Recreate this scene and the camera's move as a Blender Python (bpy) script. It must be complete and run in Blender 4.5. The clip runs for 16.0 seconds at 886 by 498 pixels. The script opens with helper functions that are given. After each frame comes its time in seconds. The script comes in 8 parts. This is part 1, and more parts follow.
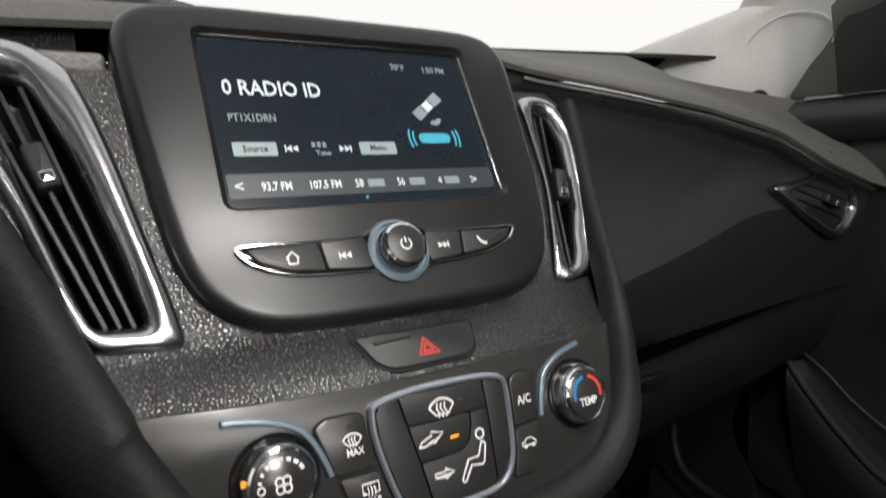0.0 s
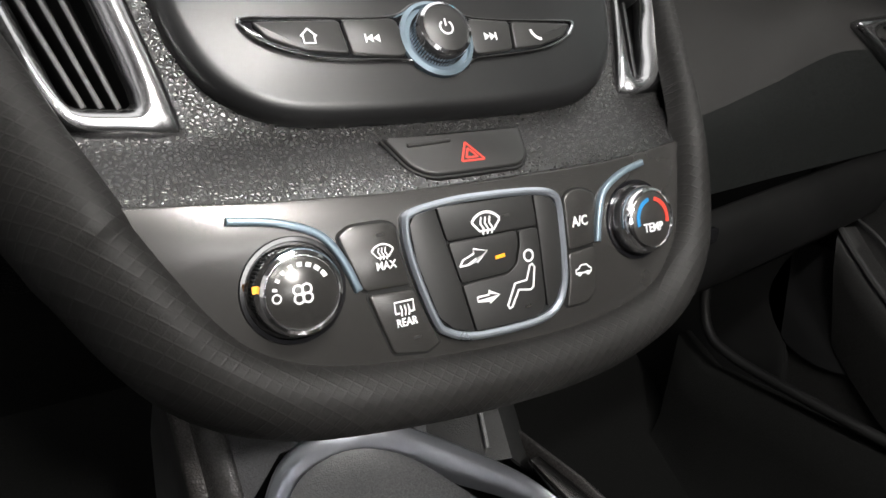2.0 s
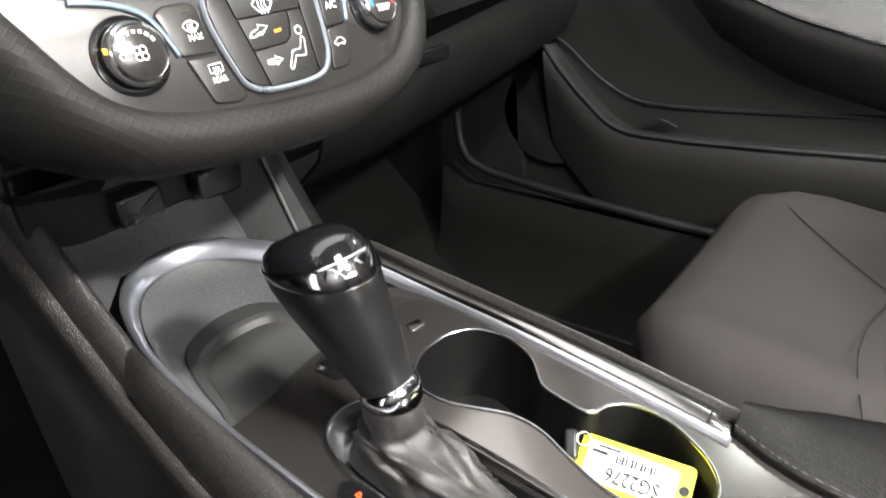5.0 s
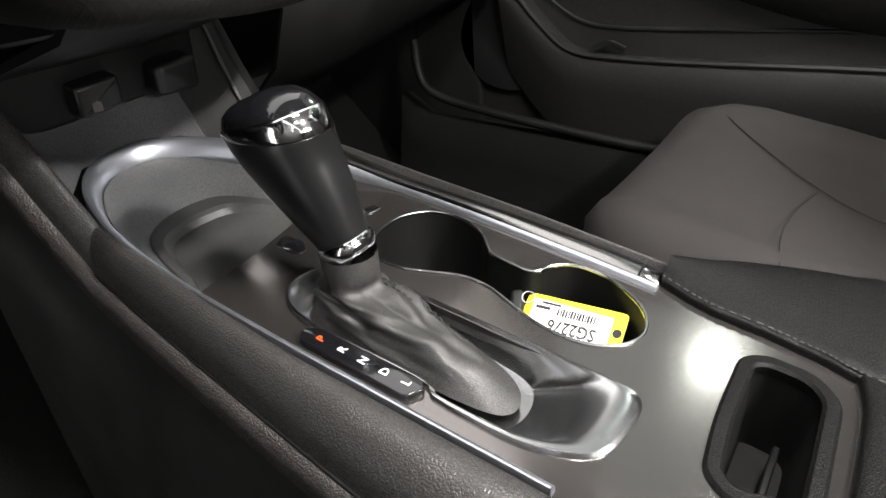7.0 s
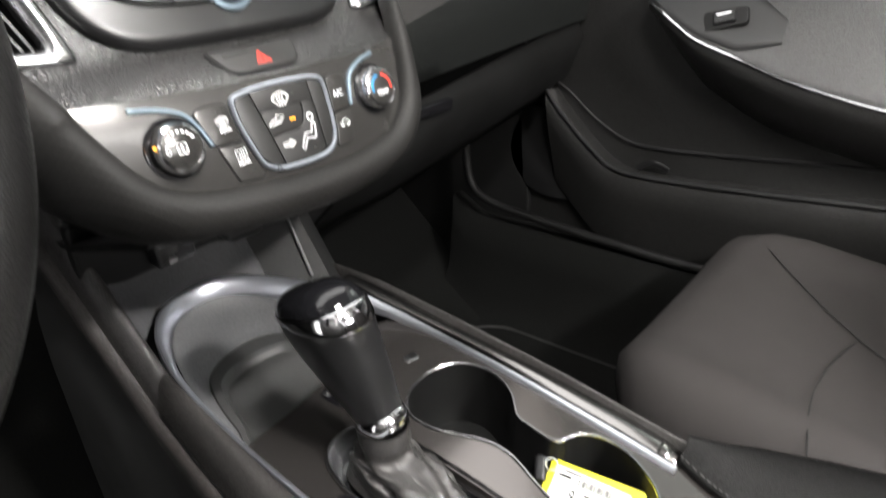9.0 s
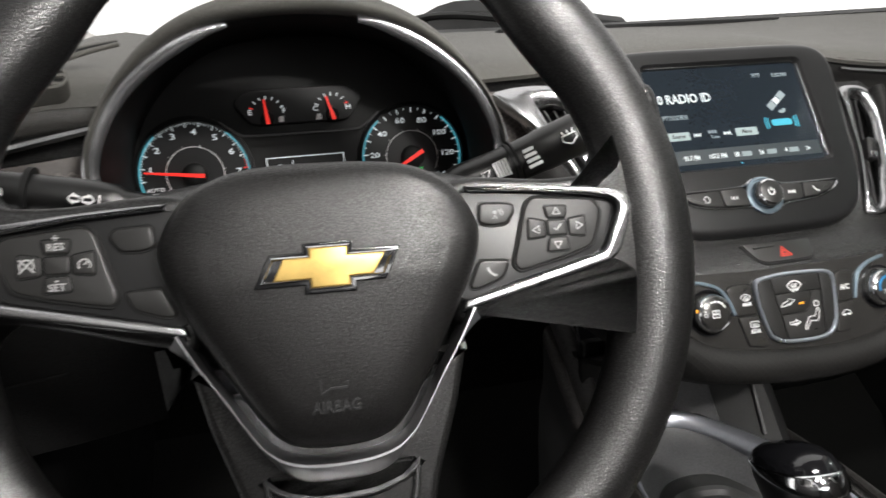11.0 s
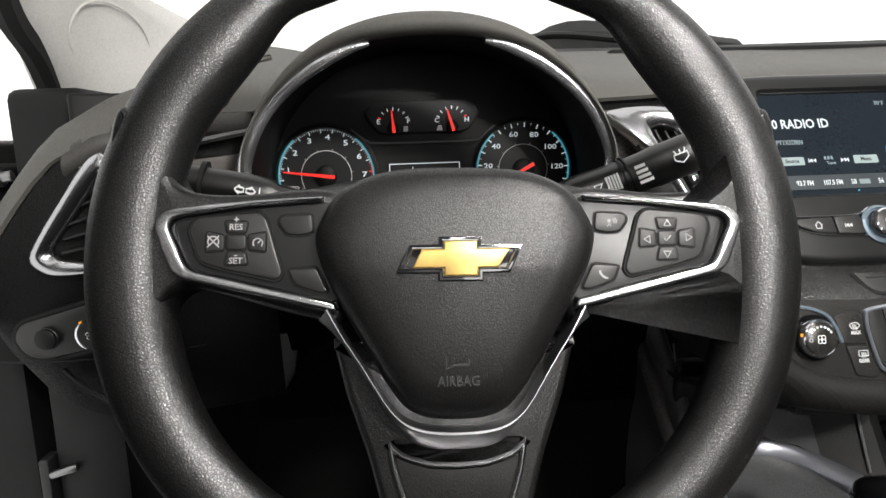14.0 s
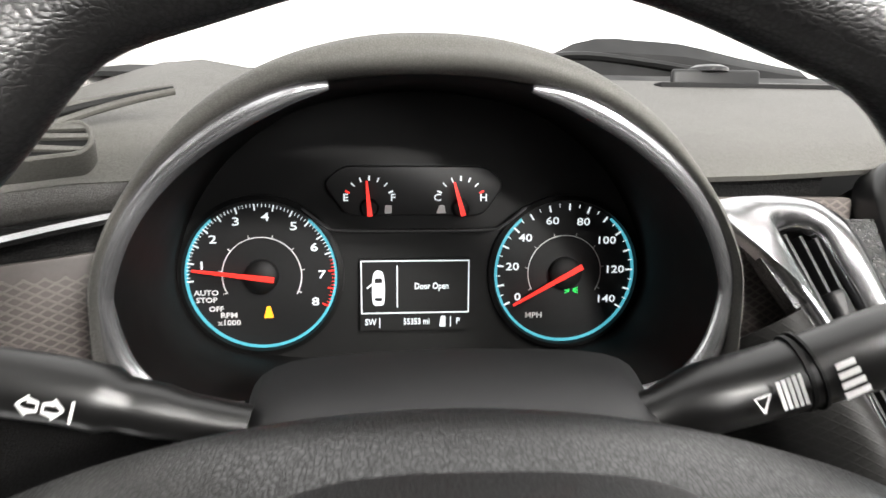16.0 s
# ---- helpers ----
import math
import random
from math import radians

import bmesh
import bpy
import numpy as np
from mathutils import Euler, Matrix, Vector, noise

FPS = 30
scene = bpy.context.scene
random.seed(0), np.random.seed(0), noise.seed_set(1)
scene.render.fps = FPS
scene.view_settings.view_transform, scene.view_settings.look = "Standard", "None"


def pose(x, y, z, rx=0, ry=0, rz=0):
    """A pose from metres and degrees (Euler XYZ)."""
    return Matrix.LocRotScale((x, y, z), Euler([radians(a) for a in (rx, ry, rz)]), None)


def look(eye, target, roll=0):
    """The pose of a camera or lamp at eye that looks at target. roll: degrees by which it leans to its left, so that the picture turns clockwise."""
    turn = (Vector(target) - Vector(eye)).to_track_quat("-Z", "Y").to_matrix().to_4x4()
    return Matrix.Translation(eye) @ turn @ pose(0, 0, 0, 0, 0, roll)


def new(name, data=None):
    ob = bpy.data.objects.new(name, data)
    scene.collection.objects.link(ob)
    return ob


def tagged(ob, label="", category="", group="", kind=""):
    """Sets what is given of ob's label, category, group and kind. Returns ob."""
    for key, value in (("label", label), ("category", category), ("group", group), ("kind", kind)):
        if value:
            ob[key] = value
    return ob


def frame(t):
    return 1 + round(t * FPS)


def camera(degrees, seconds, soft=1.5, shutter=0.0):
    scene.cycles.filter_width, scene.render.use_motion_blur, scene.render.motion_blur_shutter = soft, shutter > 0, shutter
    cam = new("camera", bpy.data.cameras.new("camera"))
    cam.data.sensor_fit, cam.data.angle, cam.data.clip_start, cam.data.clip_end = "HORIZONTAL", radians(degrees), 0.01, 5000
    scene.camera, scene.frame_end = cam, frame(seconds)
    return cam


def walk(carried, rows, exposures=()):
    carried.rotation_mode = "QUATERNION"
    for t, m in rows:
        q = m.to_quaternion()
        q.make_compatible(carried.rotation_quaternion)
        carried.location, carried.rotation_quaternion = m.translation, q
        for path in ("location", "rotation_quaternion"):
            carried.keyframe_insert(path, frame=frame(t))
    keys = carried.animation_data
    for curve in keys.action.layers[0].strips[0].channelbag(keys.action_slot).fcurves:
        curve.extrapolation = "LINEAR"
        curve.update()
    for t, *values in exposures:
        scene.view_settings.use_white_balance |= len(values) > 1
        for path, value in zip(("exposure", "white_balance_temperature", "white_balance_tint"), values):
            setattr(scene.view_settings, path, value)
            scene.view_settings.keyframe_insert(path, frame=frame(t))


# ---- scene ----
cam = camera(69.7, 16.0, soft=1.5, shutter=0.35)
PATH = [
    (0, (-0.148, 0.083, 0.877), (0.889, 1.778, 0.651), -2.1),
    (0.5, (-0.143, 0.084, 0.864), (0.867, 1.753, 0.424), -0.9),
    (1, (-0.139, 0.091, 0.855), (0.859, 1.739, 0.318), -0.7),
    (1.5, (-0.138, 0.106, 0.843), (0.846, 1.748, 0.263), -0.8),
    (2, (-0.136, 0.124, 0.834), (0.798, 1.794, 0.252), -1.5),
    (2.5, (-0.135, 0.133, 0.827), (0.79, 1.812, 0.257), -1.8),
    (3, (-0.135, 0.137, 0.824), (0.794, 1.813, 0.253), -1.6),
    (3.5, (-0.125, 0.138, 0.82), (0.804, 1.814, 0.249), -1.5),
    (4, (-0.137, 0.121, 0.823), (0.893, 1.711, 0.182), -3.1),
    (4.5, (-0.172, 0.061, 0.818), (1.094, 1.384, 0.013), -4.9),
    (5, (-0.227, 0.02, 0.803), (1.116, 1.184, -0.113), -5.3),
    (7.3, (-0.269, -0.02, 0.757), (1.093, 1.026, -0.269), -4.6),
    (7.5, (-0.269, -0.019, 0.758), (1.096, 1.021, -0.268), -4.3),
    (8, (-0.267, -0.022, 0.767), (1.101, 1.023, -0.251), -4.2),
    (8.5, (-0.26, -0.027, 0.8), (1.08, 1.05, -0.222), -4.4),
    (8.9, (-0.25, -0.031, 0.843), (1.067, 1.163, -0.073), -4.6),
    (9, (-0.247, -0.034, 0.856), (1.07, 1.192, -0.016), -5.2),
    (9.5, (-0.259, -0.026, 0.893), (1.01, 1.392, 0.276), -6.4),
    (10, (-0.3, -0.067, 0.921), (0.71, 1.589, 0.435), -7.5),
    (10.2, (-0.322, -0.075, 0.924), (0.542, 1.67, 0.472), -6.9),
    (12.3, (-0.401, -0.14, 0.916), (-0.269, 1.821, 0.546), -2.2),
    (12.5, (-0.401, -0.143, 0.917), (-0.271, 1.818, 0.55), -2.1),
    (13, (-0.401, -0.145, 0.916), (-0.271, 1.819, 0.565), -2.1),
    (13.5, (-0.401, -0.143, 0.917), (-0.271, 1.824, 0.576), -2.0),
    (14, (-0.402, -0.135, 0.921), (-0.274, 1.833, 0.588), -1.9),
    (14.5, (-0.404, -0.116, 0.932), (-0.275, 1.852, 0.601), -1.6),
    (15, (-0.404, -0.056, 0.95), (-0.273, 1.913, 0.62), -1.3),
    (15.5, (-0.401, 0.027, 0.962), (-0.233, 1.997, 0.656), -0.4),
    (16, (-0.399, 0.094, 0.975), (-0.201, 2.056, 0.641), 0.5),
]
walk(cam, [(t, look(eye, target, roll)) for t, eye, target, roll in PATH], [(0, -0.75), (0.5, -0.15), (1.2, 0.08), (2, 0.0), (3, 0.0), (4.0, 0.0), (4.5, 1.0), (5, 1.15), (7.3, 0.6), (8.5, 0.68), (9.5, 0.5), (10, 0.05), (12.5, -0.40), (13.5, -0.43), (14.5, -0.25), (15, -0.28), (15.5, 0.1), (16, 0.7)])

# ---- light: a bright white hall outside the car, the lit cabin lamps and added fill lamps ----
world = bpy.data.worlds.new("hall_light")
scene.world = world
world.use_nodes = True
wbg = world.node_tree.nodes["Background"]
wbg.inputs["Color"].default_value = (1.0, 0.985, 0.965, 1)
# white walls all round and a slightly brighter ceiling
wnt = world.node_tree
wco = wnt.nodes.new("ShaderNodeTexCoord")
wse = wnt.nodes.new("ShaderNodeSeparateXYZ")
wmr = wnt.nodes.new("ShaderNodeMapRange")
wmr.interpolation_type = "SMOOTHSTEP"
wmr.inputs["From Min"].default_value, wmr.inputs["From Max"].default_value = 0.50, 0.90
wmr.inputs["To Min"].default_value, wmr.inputs["To Max"].default_value = 1.65, 1.75
wnt.links.new(wco.outputs["Generated"], wse.inputs[0])
wnt.links.new(wse.outputs["Z"], wmr.inputs["Value"])
wnt.links.new(wmr.outputs[0], wbg.inputs["Strength"])


def area_lamp(name, place, target, sx, sy, watts, color=(1, 0.97, 0.93)):
    data = bpy.data.lights.new(name, "AREA")
    data.shape, data.size, data.size_y, data.energy, data.color = "RECTANGLE", sx, sy, watts, color
    ob = new(name, data)
    ob.matrix_world = look(place, target)
    return ob


area_lamp("dome_lamp_light", (0.10, -0.82, 1.398), (0.10, -0.50, 0.0), 0.15, 0.09, 30.0)
# unseen fill added over the driver to brighten the wheel rim and console side
area_lamp("left_fill_light", (-0.30, -0.60, 1.395), (-0.30, -0.58, 0.0), 0.16, 0.09, 4.0)
area_lamp("booth_lamp_light", (2.30, 0.14, 2.36), (0.06, 0.03, 0.49), 0.16, 0.14, 10.0, (1, 0.98, 0.95))
# unseen lamp added at the rear opening, brighter than the hall, to streak the wheel
area_lamp("rear_fill_light", (0.20, -1.69, 1.16), (0.1, 0.2, 0.90), 0.70, 0.24, 6.0, (1, 0.985, 0.97))
for sx in (-0.07, 0.07):
    area_lamp("map_lamp_light", (sx, -0.12, 1.395), (sx, -0.08, 0.0), 0.11, 0.07, 4.8)


# ---- materials ----
def mat(name, color, rough=0.5, metal=0.0, grain=None, vary=0.12, specular=0.5, coat=0.0, wear=0.0):
    """grain: (kind, size in metres, strength) of the fine relief; vary: how far the tone drifts."""
    m = bpy.data.materials.new(name)
    m.use_nodes = True
    nt = m.node_tree
    b = nt.nodes["Principled BSDF"]
    b.inputs["Metallic"].default_value = metal
    b.inputs["Specular IOR Level"].default_value = specular
    b.inputs["Coat Weight"].default_value = coat
    b.inputs["Coat Roughness"].default_value = 0.06
    tc = nt.nodes.new("ShaderNodeTexCoord")
    big = nt.nodes.new("ShaderNodeTexNoise")
    big.inputs["Scale"].default_value = 16
    big.inputs["Detail"].default_value = 6
    fine = nt.nodes.new("ShaderNodeTexNoise")
    fine.inputs["Scale"].default_value = 420
    fine.inputs["Detail"].default_value = 3
    nt.links.new(tc.outputs["Object"], big.inputs["Vector"])
    nt.links.new(tc.outputs["Object"], fine.inputs["Vector"])
    add = nt.nodes.new("ShaderNodeMath")
    add.operation = "ADD"
    nt.links.new(big.outputs["Fac"], add.inputs[0])
    nt.links.new(fine.outputs["Fac"], add.inputs[1])
    tone = nt.nodes.new("ShaderNodeMapRange")
    tone.inputs["From Min"].default_value, tone.inputs["From Max"].default_value = 0.6, 1.4
    tone.inputs["To Min"].default_value, tone.inputs["To Max"].default_value = 1 - vary, 1 + vary
    nt.links.new(add.outputs[0], tone.inputs["Value"])
    mul = nt.nodes.new("ShaderNodeVectorMath")
    mul.operation = "SCALE"
    mul.inputs[0].default_value = color
    nt.links.new(tone.outputs[0], mul.inputs["Scale"])
    nt.links.new(mul.outputs[0], b.inputs["Base Color"])
    rr = nt.nodes.new("ShaderNodeMapRange")
    rr.inputs["From Min"].default_value, rr.inputs["From Max"].default_value = 0.3, 0.7
    rr.inputs["To Min"].default_value, rr.inputs["To Max"].default_value = max(0.02, rough * 0.85), min(1, rough * 1.15 + wear)
    nt.links.new(big.outputs["Fac"], rr.inputs["Value"])
    nt.links.new(rr.outputs[0], b.inputs["Roughness"])
    if grain:
        kind, size, strength = grain
        bump = nt.nodes.new("ShaderNodeBump")
        bump.inputs["Strength"].default_value = strength
        bump.inputs["Distance"].default_value = size * 0.4
        if kind == "leather":
            t = nt.nodes.new("ShaderNodeTexVoronoi")
            t.feature = "DISTANCE_TO_EDGE"
            t.inputs["Scale"].default_value = 1 / size
            warp = nt.nodes.new("ShaderNodeTexNoise")
            warp.inputs["Scale"].default_value = 0.6 / size
            mixv = nt.nodes.new("ShaderNodeVectorMath")
            mixv.operation = "MULTIPLY_ADD"
            mixv.inputs[1].default_value = (size * 1.2,) * 3
            nt.links.new(tc.outputs["Object"], warp.inputs["Vector"])
            nt.links.new(warp.outputs["Color"], mixv.inputs[0])
            nt.links.new(tc.outputs["Object"], mixv.inputs[2])
            nt.links.new(mixv.outputs[0], t.inputs["Vector"])
            pw = nt.nodes.new("ShaderNodeMath")
            pw.operation = "POWER"
            pw.inputs[1].default_value = 0.5
            nt.links.new(t.outputs["Distance"], pw.inputs[0])
            nt.links.new(pw.outputs[0], bump.inputs["Height"])
            # crease shade put into the base colour: dark creases, paler pebble tops
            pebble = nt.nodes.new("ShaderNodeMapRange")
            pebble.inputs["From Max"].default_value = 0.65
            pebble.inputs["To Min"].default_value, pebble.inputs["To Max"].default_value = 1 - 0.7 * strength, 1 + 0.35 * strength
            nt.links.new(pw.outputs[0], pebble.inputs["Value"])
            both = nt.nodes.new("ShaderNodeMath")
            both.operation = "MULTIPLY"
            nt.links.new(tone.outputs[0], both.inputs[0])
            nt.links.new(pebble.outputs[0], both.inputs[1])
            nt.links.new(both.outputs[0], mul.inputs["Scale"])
            # creases are dull, the rubbed tops are slick
            for socket, lo, hi in (("Roughness", min(1.0, rough * 1.5), rough * 0.9), ("Specular IOR Level", specular * 0.5, specular)):
                slick = nt.nodes.new("ShaderNodeMapRange")
                slick.inputs["From Min"].default_value, slick.inputs["From Max"].default_value = 0.12, 0.5
                slick.inputs["To Min"].default_value, slick.inputs["To Max"].default_value = lo, hi
                nt.links.new(pw.outputs[0], slick.inputs["Value"])
                nt.links.new(slick.outputs[0], b.inputs[socket])
        elif kind == "weave":
            t = nt.nodes.new("ShaderNodeTexWave")
            t.inputs["Scale"].default_value = 0.35 / size
            t.inputs["Distortion"].default_value = 1.5
            t2 = nt.nodes.new("ShaderNodeTexWave")
            t2.bands_direction = "Y"
            t2.inputs["Scale"].default_value = 0.35 / size
            t2.inputs["Distortion"].default_value = 1.5
            mm = nt.nodes.new("ShaderNodeMath")
            mm.operation = "MULTIPLY"
            for k, tt in enumerate((t, t2)):
                nt.links.new(tc.outputs["Object"], tt.inputs["Vector"])
                nt.links.new(tt.outputs["Fac"], mm.inputs[k])
            nt.links.new(mm.outputs[0], bump.inputs["Height"])
            thread = nt.nodes.new("ShaderNodeMapRange")
            thread.inputs["To Min"].default_value, thread.inputs["To Max"].default_value = 0.75, 1.4
            nt.links.new(mm.outputs[0], thread.inputs["Value"])
            both = nt.nodes.new("ShaderNodeMath")
            both.operation = "MULTIPLY"
            nt.links.new(tone.outputs[0], both.inputs[0])
            nt.links.new(thread.outputs[0], both.inputs[1])
            nt.links.new(both.outputs[0], mul.inputs["Scale"])
        elif kind == "scales":
            # fine weave with an embossed diamond net, its highlights painted in as paler lines
            mp = nt.nodes.new("ShaderNodeMapping")
            mp.inputs["Scale"].default_value = (1.0, 1.5, 1.0)
            nt.links.new(tc.outputs["Object"], mp.inputs["Vector"])
            nets = []
            for turn in (0.66, -0.66):
                rot = nt.nodes.new("ShaderNodeMapping")
                rot.inputs["Rotation"].default_value = (0, 0, turn)
                nt.links.new(mp.outputs[0], rot.inputs["Vector"])
                wv = nt.nodes.new("ShaderNodeTexWave")
                wv.inputs["Scale"].default_value = 0.314 / size
                wv.inputs["Distortion"].default_value = 0.25
                wv.inputs["Detail"].default_value = 1.0
                nt.links.new(rot.outputs[0], wv.inputs["Vector"])
                p = nt.nodes.new("ShaderNodeMath")
                p.operation = "POWER"
                p.inputs[1].default_value = 14
                nt.links.new(wv.outputs["Fac"], p.inputs[0])
                nets.append(p)
            net = nt.nodes.new("ShaderNodeMath")
            net.operation = "MAXIMUM"
            for k in (0, 1):
                nt.links.new(nets[k].outputs[0], net.inputs[k])
            t = nt.nodes.new("ShaderNodeTexVoronoi")
            t.inputs["Scale"].default_value = 1150
            nt.links.new(tc.outputs["Object"], t.inputs["Vector"])
            hgt = nt.nodes.new("ShaderNodeMath")
            hgt.operation = "MULTIPLY_ADD"
            hgt.inputs[1].default_value = 0.35
            nt.links.new(t.outputs["Distance"], hgt.inputs[0])
            nt.links.new(net.outputs[0], hgt.inputs[2])
            nt.links.new(hgt.outputs[0], bump.inputs["Height"])
            bump.inputs["Distance"].default_value = 0.0007
            thread = nt.nodes.new("ShaderNodeMapRange")
            thread.inputs["From Max"].default_value = 1.3
            thread.inputs["To Min"].default_value, thread.inputs["To Max"].default_value = 0.90, 1.32
            nt.links.new(hgt.outputs[0], thread.inputs["Value"])
            both = nt.nodes.new("ShaderNodeMath")
            both.operation = "MULTIPLY"
            nt.links.new(tone.outputs[0], both.inputs[0])
            nt.links.new(thread.outputs[0], both.inputs[1])
            nt.links.new(both.outputs[0], mul.inputs["Scale"])
        else:
            t = nt.nodes.new("ShaderNodeTexNoise")
            t.inputs["Scale"].default_value = 1 / size
            t.inputs["Detail"].default_value = 2
            nt.links.new(tc.outputs["Object"], t.inputs["Vector"])
            nt.links.new(t.outputs["Fac"], bump.inputs["Height"])
            if strength >= 0.3:
                speck = nt.nodes.new("ShaderNodeMapRange")
                speck.inputs["From Min"].default_value, speck.inputs["From Max"].default_value = 0.3, 0.7
                speck.inputs["To Min"].default_value, speck.inputs["To Max"].default_value = 1 - 0.3 * strength, 1 + 0.3 * strength
                nt.links.new(t.outputs["Fac"], speck.inputs["Value"])
                both = nt.nodes.new("ShaderNodeMath")
                both.operation = "MULTIPLY"
                nt.links.new(tone.outputs[0], both.inputs[0])
                nt.links.new(speck.outputs[0], both.inputs[1])
                nt.links.new(both.outputs[0], mul.inputs["Scale"])
        nt.links.new(bump.outputs["Normal"], b.inputs["Normal"])
    return m


def glow(name, color, strength=1.0):
    m = bpy.data.materials.new(name)
    m.use_nodes = True
    b = m.node_tree.nodes["Principled BSDF"]
    b.inputs["Base Color"].default_value = (*[c * 0.5 for c in color], 1)
    b.inputs["Emission Color"].default_value = (*color, 1)
    b.inputs["Emission Strength"].default_value = strength
    b.inputs["Roughness"].default_value = 0.4
    return m


def tinted_glass(name, color):
    m = bpy.data.materials.new(name)
    m.use_nodes = True
    nt = m.node_tree
    nt.nodes.clear()
    out = nt.nodes.new("ShaderNodeOutputMaterial")
    mix = nt.nodes.new("ShaderNodeMixShader")
    clear = nt.nodes.new("ShaderNodeBsdfTransparent")
    gloss = nt.nodes.new("ShaderNodeBsdfGlossy")
    clear.inputs["Color"].default_value = (*color, 1)
    gloss.inputs["Roughness"].default_value = 0.03
    mix.inputs["Fac"].default_value = 0.06
    nt.links.new(clear.outputs[0], mix.inputs[1])
    nt.links.new(gloss.outputs[0], mix.inputs[2])
    nt.links.new(mix.outputs[0], out.inputs["Surface"])
    return m


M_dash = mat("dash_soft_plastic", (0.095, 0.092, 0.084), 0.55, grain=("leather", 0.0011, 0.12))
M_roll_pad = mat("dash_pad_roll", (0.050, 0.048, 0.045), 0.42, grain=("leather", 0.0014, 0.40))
M_dark = mat("charcoal_plastic", (0.008, 0.008, 0.0084), 0.48, grain=("noise", 0.0006, 0.25))
M_face = mat("passenger_soft_panel", (0.024, 0.0232, 0.0226), 0.5, grain=("noise", 0.0007, 0.35))
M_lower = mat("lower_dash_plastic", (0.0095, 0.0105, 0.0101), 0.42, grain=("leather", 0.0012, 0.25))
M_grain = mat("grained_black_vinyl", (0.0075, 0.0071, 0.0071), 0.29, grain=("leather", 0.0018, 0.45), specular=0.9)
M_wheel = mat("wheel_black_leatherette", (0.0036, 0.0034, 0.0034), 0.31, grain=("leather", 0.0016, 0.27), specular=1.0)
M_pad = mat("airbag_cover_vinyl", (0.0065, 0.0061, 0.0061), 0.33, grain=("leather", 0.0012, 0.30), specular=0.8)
M_bezel = mat("satin_black_bezel", (0.009, 0.009, 0.0094), 0.32, grain=("noise", 0.0005, 0.08))
M_climate = mat("satin_graphite_panel", (0.050, 0.048, 0.046), 0.25, metal=0.55, grain=("noise", 0.0004, 0.06), specular=1.0)
M_button = mat("satin_black_button", (0.015, 0.0147, 0.0143), 0.38, grain=("noise", 0.0004, 0.06))
M_gloss = mat("piano_black", (0.006, 0.006, 0.007), 0.10, coat=0.6)
M_stalk = mat("black_stalk_plastic", (0.0055, 0.0054, 0.0054), 0.34, grain=("noise", 0.0007, 0.12))
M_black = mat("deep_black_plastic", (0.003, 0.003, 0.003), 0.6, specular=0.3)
M_satin = mat("satin_chrome", (0.46, 0.46, 0.47), 0.24, metal=1.0, vary=0.05)
M_wall = mat("dark_textured_plastic", (0.052, 0.052, 0.055), 0.5, grain=("noise", 0.0012, 1.0), vary=0.3)
M_rail = mat("brushed_bright_rail", (0.62, 0.64, 0.70), 0.33, metal=0.95, vary=0.05)
M_ridge = mat("dark_bronze_chrome", (0.30, 0.29, 0.285), 0.20, metal=1.0, vary=0.05)
M_hoop = mat("satin_silver_hoop", (0.62, 0.62, 0.64), 0.24, metal=0.9, vary=0.05)
M_chrome = mat("bright_chrome", (0.75, 0.75, 0.77), 0.10, metal=1.0, vary=0.04)
M_blue = mat("blue_grey_trim", (0.20, 0.26, 0.31), 0.30, metal=0.6, vary=0.05)
M_cloth = mat("charcoal_pad_fabric", (0.0120, 0.0116, 0.0112), 0.55, grain=("scales", 0.0048, 0.21), specular=0.2, vary=0.35)
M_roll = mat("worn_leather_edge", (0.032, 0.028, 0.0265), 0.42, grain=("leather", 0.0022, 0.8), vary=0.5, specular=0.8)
M_thread = mat("grey_thread", (0.05, 0.05, 0.05), 0.8)
M_seat = mat("grey_seat_fabric", (0.031, 0.0282, 0.0277), 0.9, grain=("weave", 0.0009, 0.4), specular=0.2)
M_seatside = mat("dark_grey_seat_fabric", (0.026, 0.024, 0.0235), 0.9, grain=("weave", 0.0009, 0.4), specular=0.2)
M_carpet = mat("black_carpet", (0.0045, 0.0046, 0.0044), 1.0, grain=("noise", 0.0022, 0.9), specular=0.1, vary=0.35)
M_console = mat("bronze_grey_lacquer", (0.165, 0.152, 0.147), 0.16, metal=0.9, vary=0.05, coat=0.25)
M_tray = mat("grey_textured_plastic", (0.085, 0.085, 0.088), 0.42, grain=("noise", 0.0013, 0.8), vary=0.25)
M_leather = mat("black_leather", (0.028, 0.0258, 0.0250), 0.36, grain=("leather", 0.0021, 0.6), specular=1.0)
M_pillar = mat("light_grey_trim_plastic", (0.62, 0.61, 0.59), 0.6, grain=("noise", 0.0007, 0.3))
M_head = mat("grey_headliner", (0.20, 0.195, 0.19), 0.95, grain=("noise", 0.001, 0.4))
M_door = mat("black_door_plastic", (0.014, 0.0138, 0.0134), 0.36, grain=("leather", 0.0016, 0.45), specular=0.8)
M_rubber = mat("black_rubber", (0.006, 0.006, 0.006), 0.7)
M_frame = mat("blue_satin_frame", (0.44, 0.48, 0.54), 0.30, metal=0.85, vary=0.05)
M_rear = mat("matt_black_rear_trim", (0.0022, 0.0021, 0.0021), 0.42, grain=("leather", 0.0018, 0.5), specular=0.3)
M_mat = mat("dark_rubber_mat", (0.046, 0.046, 0.046), 0.42, grain=("noise", 0.0012, 0.35), vary=0.2)
M_vee = mat("bright_satin_vee", (0.55, 0.55, 0.57), 0.34, metal=1.0, vary=0.04)
